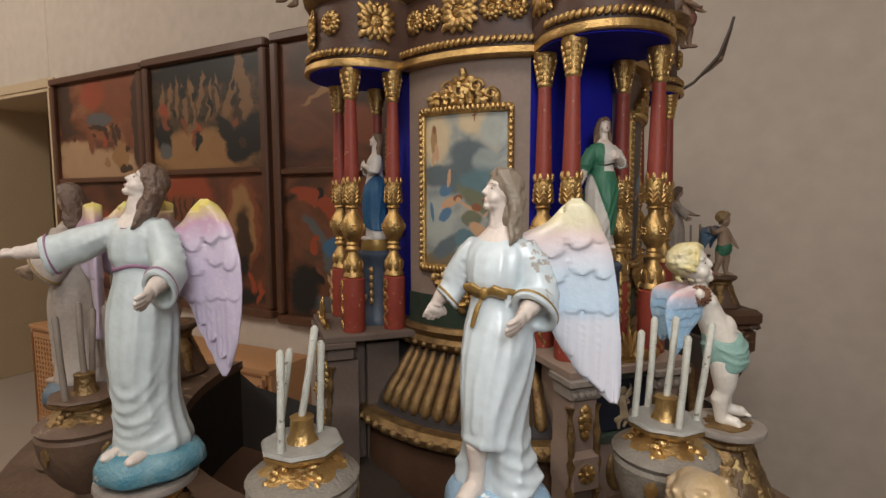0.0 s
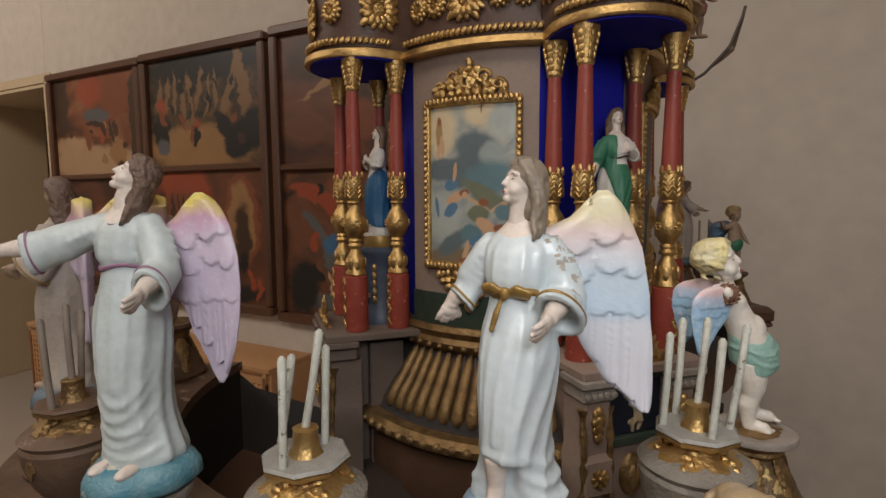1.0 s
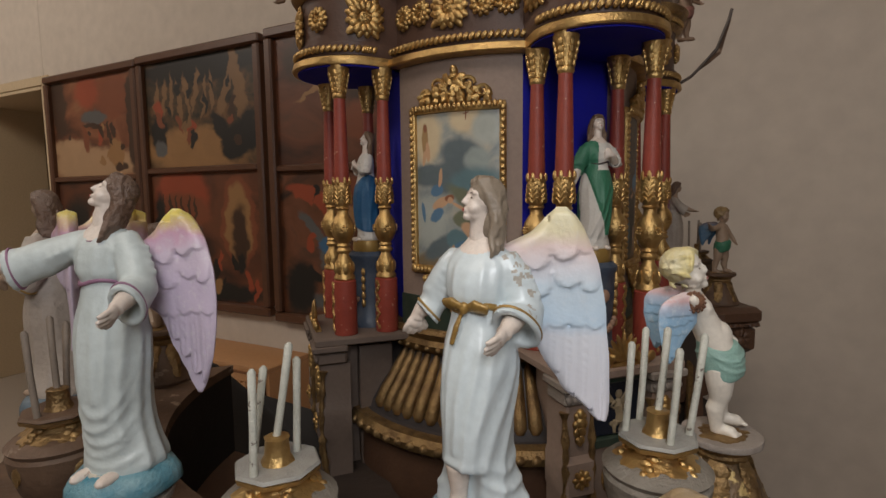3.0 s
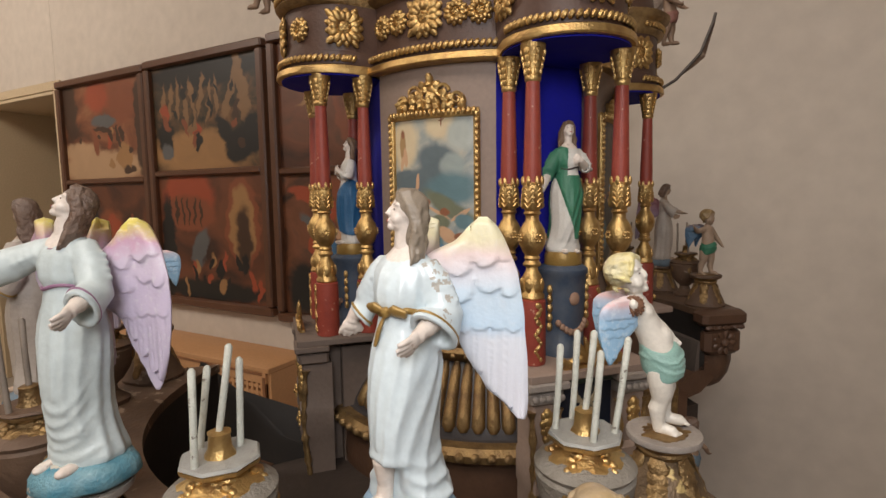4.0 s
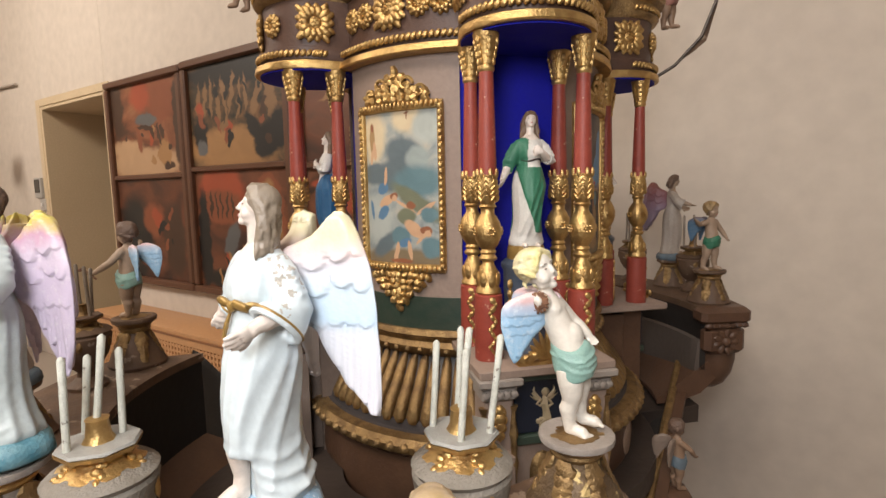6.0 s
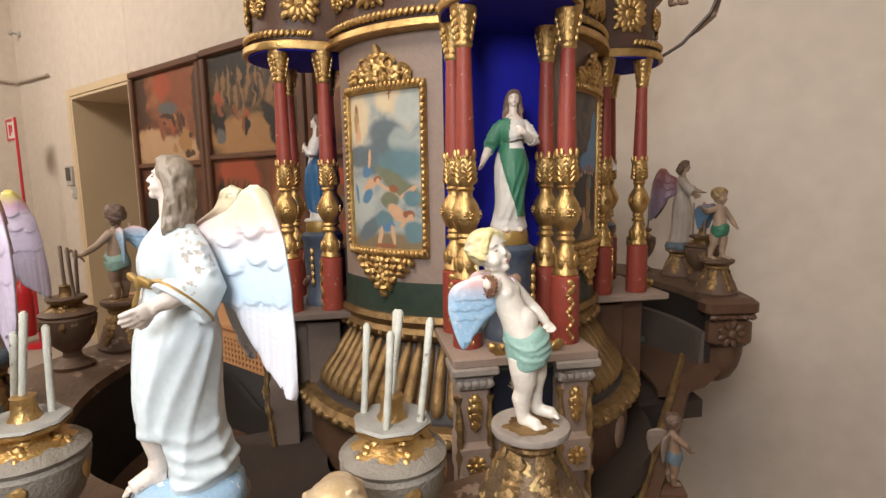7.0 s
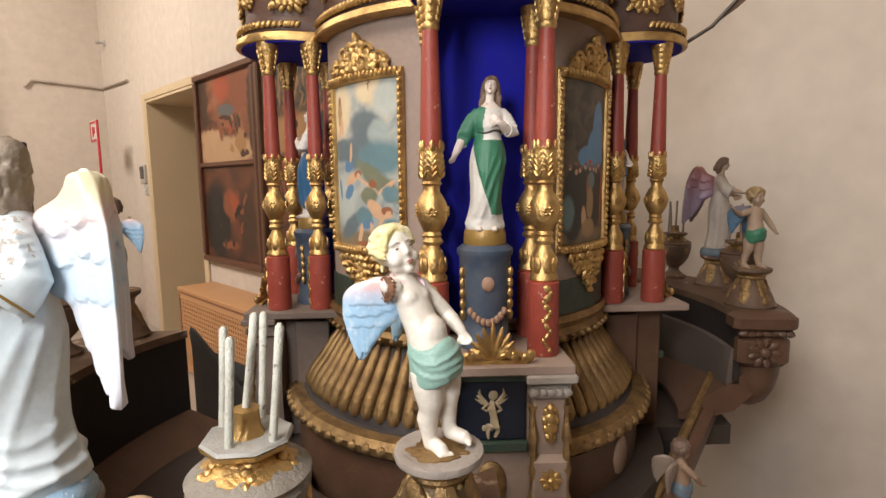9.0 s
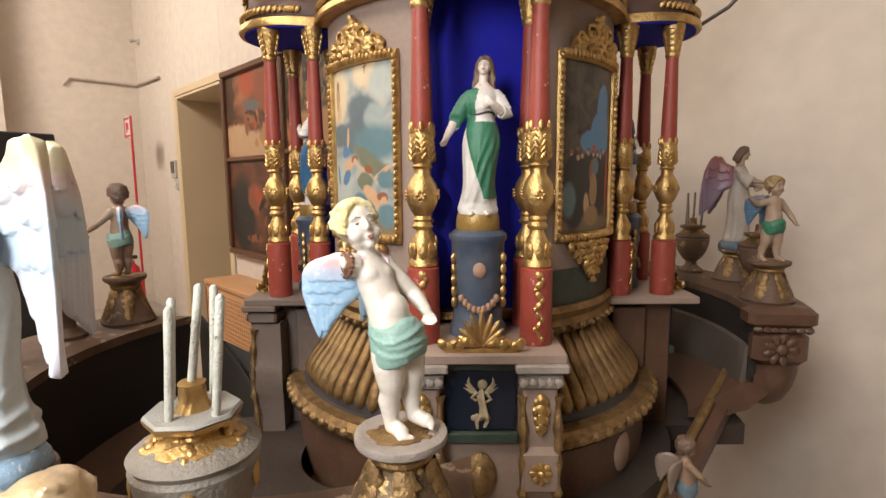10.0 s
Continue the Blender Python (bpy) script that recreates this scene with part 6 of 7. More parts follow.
def figure(name, label, m, h, paints, prof, folds, arms, head=(0, 0), head_at=(0.012, 0, 0.862), wings=(), wing_paint=None, mantle=None, belt=None, base=False, bare=False, hair_end=-0.45, veil=False, seed=1, group="", voxel=0.0016, trim_hem=True, lean=(0, 0), worn=(), outline=None, wing_drop=0.0):
    """A carved robed figure in one mesh; it faces x, its left is y. Paints: robe, skin, hair, trim, mantle, base."""
    rng = random.Random(seed)
    out, robe, skin, hair = Build(), Build(), Build(), Build()
    cut = None
    if bare:
        cut = lambda deg, z: 1 - 0.5 * smoothstep((0.175 - z) / 0.016) * math.exp(-abs(((deg + 12 + 180) % 360 - 180) / 46) ** 4)  # noqa: E731
    garment(robe, prof, folds, h, mantle, cut, seed)
    hems = []
    for s, sh, elbow, wrist, tip, top, low, wide, turn in arms:
        hems.append(sleeve(robe, h, sh, elbow, top, low, wide, seed))
        hand(skin, h * 1.2, *(tuple(v / 1.2 for v in q) for q in (elbow, wrist, tip)), turn)
    H = h * 0.132
    mh = Matrix.Translation(Vector(head_at) * h) @ spin(head[0]) @ Matrix.Rotation(radians(-head[1]), 4, "Y")
    skin.tube([Vector((0.0, 0, 0.79)) * h, Vector((head_at[0] * 0.5 - 0.002, head_at[1] * 0.5, 0.84)) * h, mh @ Vector((-0.02 * H, 0, 0.3 * H))], [0.04 * h, 0.029 * h, 0.03 * h], 14)
    head_form(skin, mh, H)
    if bare:
        skin.tube([(h * 0.075, -h * 0.02, h * 0.26), (h * 0.088, -h * 0.024, h * 0.17), (h * 0.075, -h * 0.028, h * 0.09), (h * 0.08, -h * 0.032, h * 0.03)], [h * 0.036, h * 0.036, h * 0.026, h * 0.027], 14)
        skin.tube([(h * 0.06, -h * 0.03, h * 0.02), (h * 0.105, -h * 0.036, h * 0.03), (h * 0.15, -h * 0.042, h * 0.014)], [h * 0.026, h * 0.03, h * 0.024], 12)
        for k in range(5):
            skin.ball((h * (0.172 - 0.006 * k), h * (-0.026 - 0.009 * k), h * 0.01), (h * 0.012, h * 0.006, h * 0.008), 0, 8)
    else:
        for s in (-1, 1):
            skin.ball((h * 0.105, s * h * 0.05, h * 0.008), (h * 0.05, h * 0.025, h * 0.02), 0, 10)

    def robe_slot(p):
        z, a = p.z / h, math.atan2(p.y, p.x)
        for c, r in worn:
            if (p / h - Vector(c)).length < r * (0.75 + 1.5 * noise.noise(p * 210) + 0.8 * noise.noise(p * 520)):
                return 9
        near = math.hypot(p.x, p.y) < 0.062 * h
        if near and z > 0.785 - 0.03 * math.cos(a):
            return 1
        return 4 if mantle and mantle(a, z) else 0

    add_fused(out, robe, voxel, 3, robe_slot)
    add_fused(out, skin, 0.0009 if h > 0.2 else 0.0011, 1, 1)
    if veil:
        hair.ball((-0.08 * H, 0, 0.6 * H), (0.44 * H, 0.42 * H, 0.5 * H), 0, 18, mh)
        hair.tube([(-0.02 * h, 0, 0.93 * h), (-0.045 * h, 0, 0.85 * h), (-0.06 * h, 0, 0.7 * h)], [h * 0.05, h * 0.062, h * 0.08], 14)
    else:
        long_hair(hair, mh, H, rng, hair_end)
    add_fused(out, hair, 0.0009 if h > 0.214 else 0.0013, 1, 2)
    face_paint(out, mh, H, 6, 7)
    ring = [(h * ((0.05 + 0.014 * math.cos(t)) * math.cos(t) - 0.002), h * 0.06 * math.sin(t), h * (0.79 - 0.03 * math.cos(t))) for t in (2 * math.pi * i / 28 for i in range(29))]
    out.tube(ring, h * 0.0032, 6, 3)
    if trim_hem:
        for ring in hems:
            out.tube(ring + ring[:1], h * 0.0042, 6, 3)
    if belt:
        front, back, half = between(prof, 0.63)
        out.tube([(h * (front if math.cos(t) > 0 else back) * 1.03 * math.cos(t), h * half * 1.03 * math.sin(t), h * (0.632 + 0.008 * math.sin(3 * t))) for t in (2 * math.pi * i / 40 for i in range(41))], h * (0.011 if belt == "bow" else 0.007), 8, 3)
        if belt == "bow":
            bow, x = Build(), h * (front + 0.01)
            bow.tube([(x, h * 0.006, h * 0.633), (x + h * 0.006, h * 0.035, h * 0.642), (x - h * 0.004, h * 0.07, h * 0.632)], [h * 0.012, h * 0.027, h * 0.02], 10, flat=0.5)
            bow.tube([(x, -h * 0.006, h * 0.633), (x + h * 0.006, -h * 0.034, h * 0.645), (x - h * 0.002, -h * 0.062, h * 0.64)], [h * 0.012, h * 0.026, h * 0.022], 10, flat=0.5)
            bow.ball((x + h * 0.006, 0, h * 0.634), (h * 0.013, h * 0.014, h * 0.019), 0, 10)
            bow.tube([(x, -h * 0.008, h * 0.625), (x + h * 0.01, -h * 0.022, h * 0.58), (x + h * 0.014, -h * 0.034, h * 0.53)], [h * 0.008, h * 0.015, h * 0.012], 8, flat=0.5)
            add_fused(out, bow, 0.001, 1, 3)
    if base:
        out.lathe([(h * 0.155, -h * 0.08), (h * 0.168, -h * 0.066), (h * 0.164, -h * 0.03), (h * 0.15, -h * 0.004), (h * 0.11, h * 0.014), (0, h * 0.02)], 40, 5, None, lambda a, z: 1 + 0.05 * math.sin(3 * a + seed) + 0.03 * math.sin(7 * a + 10 * z / h))
    for (rx, ry), deg, bow, wide in wings:
        carved_wing(out, Matrix.Translation((rx * h, ry * h, -wing_drop * h)) @ spin(deg) @ Matrix.Diagonal((wide, 1, 1, 1)), h, 8, *(outline or (WING_LEFT, WING_RIGHT)), FEATHERS, bow)
    if lean != (0, 0):
        out.v = [(x + lean[0] * z * smoothstep(z / (0.6 * h)), y + lean[1] * z * smoothstep(z / (0.6 * h)), z) for x, y, z in out.v]
    ob = part(name, out, list(paints) + [FACE_LINE, LIP, wing_paint or DARK, WORN], None, label, m, angle=60)
    return tagged(ob, category="angel statue" if wings else "statue", group=group)


def cherub(name, label, m, h, skin_paint, hair_paint, cloth, wing_paint, arms, lean=(0.0, 0.0), feet=((0.02, -0.05, 0.0), (0.02, 0.05, 0.0)), head_turn=0.0, head_tilt=0.0, head_roll=0.0, stump=0, wing_deg=(150, -150), seed=1, group="", held=0, big=1.0, shag=10, voxel=0.0012, wing_wide=1.12):
    """A carved winged child in one mesh; it faces x, its left is y. Arms: (side, elbow, wrist, tip); feet: heels."""
    rng = random.Random(seed)
    out, skin, clothes, hair = Build(), Build(), Build(), Build()
    lx = lambda z: lean[0] * smoothstep((z - 0.3) / 0.55) + 0.02 * math.exp(-((z - 0.5) / 0.1) ** 2)  # noqa: E731
    ly = lambda z: lean[1] * smoothstep((z - 0.3) / 0.55)  # noqa: E731
    S = lambda x, y, z: Vector((h * (x + lx(z)), h * (y + ly(z)), h * z))  # noqa: E731
    n = 28
    rows = [(0.36, 0.066, 0.085), (0.42, 0.085, 0.1), (0.48, 0.092, 0.1), (0.54, 0.09, 0.09), (0.6, 0.083, 0.084), (0.66, 0.078, 0.086), (0.71, 0.07, 0.09), (0.745, 0.054, 0.076), (0.77, 0.04, 0.046), (0.79, 0.036, 0.038)]
    skin.loft([[S(rx * math.cos(2 * math.pi * i / n), ry * math.sin(2 * math.pi * i / n), z) for i in range(n)] for z, rx, ry in rows])
    skin.ball(S(0.032, 0, 0.53), (h * 0.066, h * 0.075, h * 0.085), 0, 14)
    for s in (-1, 1):
        skin.ball(S(0.026, s * 0.034, 0.68), (h * 0.046, h * 0.05, h * 0.05), 0, 12)
    for s, (fx, fy, fz) in zip((-1, 1), feet):
        hip, heel = S(-0.005, s * 0.055, 0.38), Vector((fx, fy, fz)) * h
        up = lambda f, dx=0.0: heel.lerp(hip, f) + Vector((h * dx, 0, 0))  # noqa: E731
        skin.tube([hip, up(0.78, 0.012), up(0.6, 0.014), up(0.5, 0.008), up(0.38, -0.008), up(0.2, -0.004), up(0.04)], [h * q for q in (0.07, 0.07, 0.058, 0.047, 0.049, 0.036, 0.03)], 16)
        toe = heel + Vector((h * 0.098, h * s * 0.012, h * 0.012))
        skin.tube([heel + Vector((-0.01 * h, 0, 0.022 * h)), heel + Vector((0.03 * h, 0, 0.03 * h)), heel.lerp(toe, 0.75) + Vector((0, 0, 0.014 * h)), toe], [h * 0.026, h * 0.033, h * 0.032, h * 0.016], 12)
        for t in range(5):
            skin.ball(toe + Vector((h * (0.012 - 0.007 * t), s * h * (-0.022 + 0.0115 * t), 0)), (h * 0.016, h * (0.0085 if t else 0.011), h * 0.011), 0, 8)
    for s, elbow, wrist, tip in arms:
        sh, e, w, t = S(0.0, s * 0.085, 0.71), Vector(elbow) * h, Vector(wrist) * h, Vector(tip) * h
        skin.ball(sh, h * 0.046, 0, 12)
        skin.tube([sh, sh.lerp(e, 0.5), e, e.lerp(w, 0.4), w], [h * q for q in (0.043, 0.042, 0.036, 0.036, 0.024)], 12)
        hand(skin, h * 1.1, tuple(e / (h * 1.1)), tuple(w / (h * 1.1)), tuple(t / (h * 1.1)), 40 * s)
        if held == s:
            d = (t - w).normalized()
            out.tube([w - d * h * 0.02 + Vector((0, 0, -h * 0.06)), w + d * h * 0.04, w + d * h * 0.12 + Vector((0, 0, h * 0.06))], h * 0.01, 7, 5)
            for f in range(9):
                out.ball(w + d * h * 0.1 + Vector((rng.uniform(-1, 1), rng.uniform(-1, 1), rng.uniform(-0.6, 1))) * h * 0.05, (h * 0.022, h * 0.012, h * 0.016), 5, 7, lump=0.6)
    if stump:
        a0, d = S(-0.005, stump * 0.066, 0.725), Vector((-0.012, stump * 0.1, 0.02)).normalized()
        skin.tube([a0, a0 + d * h * 0.042], [h * 0.05, h * 0.05], 16)
        c = a0 + d * h * 0.048
        side = d.cross(Vector((0, 0, 1))).normalized()
        for i in range(16):
            t = 2 * math.pi * i / 16
            out.ball(c + (side * math.cos(t) + d.cross(side) * math.sin(t)) * h * 0.05, h * (0.007 + 0.004 * rng.random()), 5, 7, lump=0.5)
        out.ball(c, (h * 0.05, h * 0.016, h * 0.05), 5, 14, lump=0.3)
        out.ball(c + d * h * 0.012 + Vector((0, 0, h * 0.004)), (h * 0.024, h * 0.012, h * 0.028), 0, 10, lump=0.6)
    H = h * 0.235 * big
    mh = Matrix.Translation(S(0.0, 0, 0.775)) @ Matrix.Rotation(radians(head_roll), 4, "X") @ spin(head_turn) @ Matrix.Rotation(radians(-head_tilt), 4, "Y")
    head_form(skin, mh, H, 1.0)
    add_fused(out, skin, voxel, 2, 0)
    rows = [(0.325, 0.08, 0.094), (0.332, 0.108, 0.122), (0.36, 0.112, 0.125), (0.4, 0.114, 0.123), (0.44, 0.111, 0.117), (0.475, 0.106, 0.11), (0.492, 0.1, 0.104), (0.5, 0.08, 0.09)]
    wr = [("u", 20, 0.4, 120, 0.05, 0.008, 0.09), ("u", -30, 0.44, 110, 0.035, 0.008, 0.09), ("u", 0, 0.37, 130, 0.07, 0.008, 0.08), ("u", 170, 0.42, 100, 0.04, 0.009, 0.09), ("u", 60, 0.46, 90, -0.03, 0.007, 0.08), ("v", -60, 0.48, -20, 0.34, 8, 0.08), ("v", 40, 0.48, 70, 0.34, 8, 0.07), ("v", 120, 0.48, 140, 0.34, 9, 0.07)]
    rings = []
    for i in range(41):
        z = 0.325 + 0.175 * i / 40
        rx, ry = between(rows, z)
        rings.append([S(rx * math.cos(a) * q + 0.01, ry * math.sin(a) * q, z + 0.02 * math.sin(2 * a + 1)) for a, q in ((2 * math.pi * j / 90, 1 + fold_height(wr, 4 * j, z)) for j in range(90))])
    clothes.loft(rings)
    add_fused(out, clothes, voxel, 1, 2)
    P = lambda x, y, z: (H * x, H * y, H * z)  # noqa: E731
    hair.ball(P(-0.09, 0, 0.66), P(0.43, 0.42, 0.41), 0, 22, mh)
    hair.ball(P(0.1, 0, 0.9), P(0.24, 0.24, 0.13), 0, 14, mh)
    for i in range(shag * 5):
        a = radians(58 + 244 * rng.random())
        z = rng.uniform(0.16, 1.0)
        r = 0.405 * math.sqrt(max(0.06, 1 - ((z - 0.62) / 0.46) ** 2))
        c0 = Vector(P(r * math.cos(a) - 0.07, r * math.sin(a), z))
        swirl = Vector(P(-math.sin(a) * 0.12, math.cos(a) * 0.12, -0.05)) * (1 if i % 2 else -1)
        hair.tube([c0 - swirl, c0 + Vector((c0.x, c0.y, 0)).normalized() * H * 0.035, c0 + swirl - Vector((0, 0, H * 0.06))], [H * 0.025, H * 0.055, H * 0.025], 7, 0, mh)
    for s in (-1, 1):
        for k in range(3):
            hair.tube([P(0.2, s * 0.05 * k, 0.96 - 0.02 * k), P(0.3, s * (0.12 + 0.06 * k), 0.86 - 0.03 * k), P(0.2, s * (0.26 + 0.04 * k), 0.68 - 0.08 * k)], [H * 0.05, H * 0.06, H * 0.04], 8, 0, mh)
    add_fused(out, hair, voxel, 1, 1)
    face_paint(out, mh, H, 3, 4, 1.0)
    for s, deg in zip((1, -1), wing_deg):
        carved_wing(out, Matrix.Translation(S(-0.07, s * 0.035, 0.44) - Vector((0, 0, h * 0.03))) @ spin(deg) @ Matrix.Diagonal((wing_wide, 1, 1, 1)), h, 6, CHERUB_LEFT, CHERUB_RIGHT, CHERUB_FEATHERS, 0.012, 0.009, 0.007, 70, 34)
    ob = part(name, out, [skin_paint, hair_paint, cloth, FACE_LINE, LIP, RAW_WOOD, wing_paint], None, label, m, angle=60)
    return tagged(ob, category="cherub statue", group=group)


def on(g, d, off=0.0, z=0.0, face=None):
    p = g.spot(d, off, z)
    return at(p.x, p.y, p.z, face if face is not None else g.mid + d)


DULL_BLUE = material("dull_blue_base_paint", (0.13, 0.19, 0.24), 0.6, other=(0.1, 0.1, 0.1), scale=50)
RAW_WOOD = material("raw_broken_wood", (0.3, 0.14, 0.07), 0.6, other=(0.12, 0.05, 0.03), scale=160, amount=0.9, bump=0.6, chip=(0.75, 0.6, 0.42), chips=0.4)
PASTEL = painted_wing("pastel_wing_paint", [(0.27, (0.62, 0.61, 0.67)), (0.52, (0.62, 0.64, 0.7)), (0.56, (0.46, 0.58, 0.7)), (0.68, (0.54, 0.63, 0.71)), (0.73, (0.64, 0.62, 0.66)), (0.79, (0.7, 0.55, 0.52)), (0.84, (0.74, 0.66, 0.44)), (0.92, (0.75, 0.7, 0.48))], 0.216, patch=0.035, worn=0.2, other=(0.68, 0.67, 0.68))
LILACS = painted_wing("lilac_wing_paint", [(0.27, (0.58, 0.5, 0.62)), (0.6, (0.56, 0.47, 0.6)), (0.72, (0.62, 0.52, 0.62)), (0.76, (0.6, 0.36, 0.48)), (0.8, (0.68, 0.5, 0.3)), (0.84, (0.72, 0.6, 0.14)), (0.92, (0.74, 0.64, 0.2))], 0.222, patch=0.09)
DUSKY = painted_wing("rust_wing_paint", [(0.27, (0.26, 0.2, 0.26)), (0.55, (0.28, 0.2, 0.27)), (0.72, (0.28, 0.12, 0.14)), (0.92, (0.3, 0.1, 0.07))], 0.205, patch=0.06, other=(0.36, 0.26, 0.26))
PALE_BLUE = painted_wing("sky_blue_wing_paint", [(0.3, (0.3, 0.5, 0.68)), (0.66, (0.32, 0.5, 0.68)), (0.72, (0.5, 0.52, 0.62)), (0.75, (0.74, 0.5, 0.5)), (0.8, (0.76, 0.66, 0.64))], 0.166, patch=0.03, other=(0.7, 0.76, 0.8), worn=0.55)
DARK_BLUE = painted_wing("dull_blue_wing_paint", [(0.3, (0.06, 0.13, 0.22)), (0.7, (0.07, 0.14, 0.22)), (0.8, (0.2, 0.12, 0.1))], 0.15, patch=0.05, other=(0.2, 0.2, 0.22))
AGED_WING = painted_wing("aged_wing_paint", [(0.3, (0.19, 0.14, 0.11)), (0.8, (0.24, 0.18, 0.14))], 0.15, patch=0.05, other=(0.2, 0.15, 0.12))
PALE_BODY = material("cream_skin_paint", (0.8, 0.74, 0.65), 0.36, other=(0.74, 0.66, 0.57), scale=30, amount=0.4, bump=0.06, coat=0.2, fine=9)

# arms: side, shoulder, elbow, wrist, fingertips, top and lowest point of the sleeve's hem, its half width, turn of the palm
LOW_RIGHT = (-1, (0.0, -0.08, 0.755), (-0.012, -0.155, 0.645), (0.004, -0.215, 0.575), (0.012, -0.236, 0.505), (0.035, -0.2, 0.615), (-0.02, -0.165, 0.545), 0.056, 60)
FORTH_LEFT = (1, (0.0, 0.08, 0.755), (-0.025, 0.128, 0.625), (0.115, 0.13, 0.59), (0.2, 0.12, 0.545), (0.125, 0.12, 0.645), (-0.015, 0.145, 0.505), 0.064, 70)
REACH_RIGHT = (-1, (0.0, -0.08, 0.755), (0.07, -0.17, 0.705), (0.16, -0.3, 0.685), (0.22, -0.41, 0.675), (0.14, -0.265, 0.735), (0.115, -0.245, 0.6), 0.05, 0)
CROSS_LEFT = (1, (0.0, 0.08, 0.76), (0.03, 0.15, 0.62), (0.16, 0.2, 0.585), (0.232, 0.215, 0.54), (0.15, 0.19, 0.64), (0.085, 0.17, 0.5), 0.05, 70)
WHITE_FOLDS = [("v", 88, 0.58, 10, 0.19, 9, 0.05), ("v", 112, 0.56, 30, 0.1, 7, 0.075), ("v", 136, 0.57, 62, 0.09, 6, 0.08), ("v", 160, 0.57, 110, 0.06, 8, 0.06), ("v", 176, 0.6, 150, 0.06, 6, 0.08), ("v", -152, 0.6, -165, 0.05, 9, 0.06), ("v", -118, 0.6, -108, 0.05, 8, 0.07), ("v", -84, 0.55, -76, 0.03, 6, 0.08), ("v", -60, 0.45, -54, 0.05, 5, 0.07), ("v", -36, 0.61, -40, 0.2, 5, 0.06), ("v", -14, 0.61, -30, 0.2, 5, 0.045), ("v", 12, 0.61, -8, 0.24, 5, 0.055), ("v", 34, 0.61, 8, 0.18, 5, 0.065), ("v", 58, 0.6, 22, 0.16, 6, 0.075),
               ("u", 100, 0.1, 85, 0.07, 0.012, 0.12), ("u", 112, 0.05, 90, 0.055, 0.011, 0.14), ("u", 88, 0.155, 66, 0.09, 0.012, 0.08), ("u", 205, 0.075, 70, 0.05, 0.013, 0.12), ("u", -80, 0.07, 44, 0.05, 0.012, 0.1), ("u", 60, 0.03, 60, 0.03, 0.01, 0.12), ("u", -10, 0.192, 55, -0.01, 0.01, 0.06),
               ("v", 20, 0.79, 30, 0.64, 5, 0.06), ("v", -20, 0.79, -26, 0.64, 5, 0.06), ("v", 48, 0.79, 55, 0.64, 6, 0.06), ("v", -48, 0.79, -52, 0.64, 6, 0.06), ("v", 0, 0.76, 2, 0.64, 4, 0.04)]
AQUA_FOLDS = [("u", 5, 0.16, 85, 0.16, 0.012, 0.09), ("u", 10, 0.115, 90, 0.14, 0.012, 0.11), ("u", 0, 0.075, 90, 0.12, 0.011, 0.1), ("u", 15, 0.21, 80, 0.2, 0.012, 0.07), ("u", 10, 0.04, 80, 0.06, 0.01, 0.09), ("v", 70, 0.6, 48, 0.14, 8, 0.09), ("v", 92, 0.6, 78, 0.04, 8, 0.1), ("v", 116, 0.6, 108, 0.03, 9, 0.1), ("v", 140, 0.6, 140, 0.02, 9, 0.1), ("v", 170, 0.6, 172, 0.02, 9, 0.1), ("v", -155, 0.6, -155, 0.02, 9, 0.1), ("v", -125, 0.6, -122, 0.02, 9, 0.1), ("v", -95, 0.6, -88, 0.03, 8, 0.1), ("v", -70, 0.6, -58, 0.12, 7, 0.09), ("v", -40, 0.61, -44, 0.2, 5, 0.07), ("v", -16, 0.61, -20, 0.28, 5, 0.05), ("v", 12, 0.61, 14, 0.26, 5, 0.06), ("v", 36, 0.61, 30, 0.22, 5, 0.07),
              ("v", 15, 0.79, 20, 0.65, 5, 0.06), ("v", -15, 0.79, -18, 0.65, 5, 0.06), ("v", 40, 0.79, 48, 0.65, 6, 0.06), ("v", -40, 0.79, -48, 0.65, 6, 0.06)]


def plain_folds(seed, count=14, amp=0.1):
    rng = random.Random(seed)
    return [("v", 360 * i / count + rng.uniform(-8, 8), rng.uniform(0.5, 0.64), 360 * i / count + rng.uniform(-24, 24), rng.uniform(0.02, 0.12), rng.uniform(6, 10), amp * rng.uniform(0.6, 1.1)) for i in range(count)]


# figures of the near gallery
pedestal(at(0.265, 0.474, NEAR.z), 0.069, 0.0335, DARK_GILT_PED, "dark gilt turned pedestal of the white cherub")
cherub("cherub_statue", "painted winged cherub with yellow hair, green loincloth and a missing arm", at(0.262, 0.478, NEAR.z + 0.0675, -24), 0.168, PALE_BODY, BLOND, MINT, PALE_BLUE,
       [(1, (-0.045, 0.125, 0.59), (0.045, 0.135, 0.51), (0.085, 0.128, 0.455))], lean=(-0.145, -0.05), feet=((0.0, -0.04, 0.0), (0.035, 0.06, 0.025)), head_turn=-10, head_tilt=22, head_roll=10, stump=-1, shag=4, wing_deg=(168, -136), wing_wide=1.4)
candle_urn(at(0.168, 0.382, NEAR.z), GREY_SET, [(0, 0, 0.007, 0.004, 0.189), (-0.022, 0.004, -0.018, 0.006, 0.178), (0.001, -0.019, 0.006, -0.018, 0.180), (-0.005, 0.022, -0.001, 0.024, 0.184), (0.021, -0.004, 0.03, -0.004, 0.186)])
pedestal(at(0.038, 0.343, NEAR.z), 0.066, 0.035, PED_SET, "grey turned pedestal of the white angel")
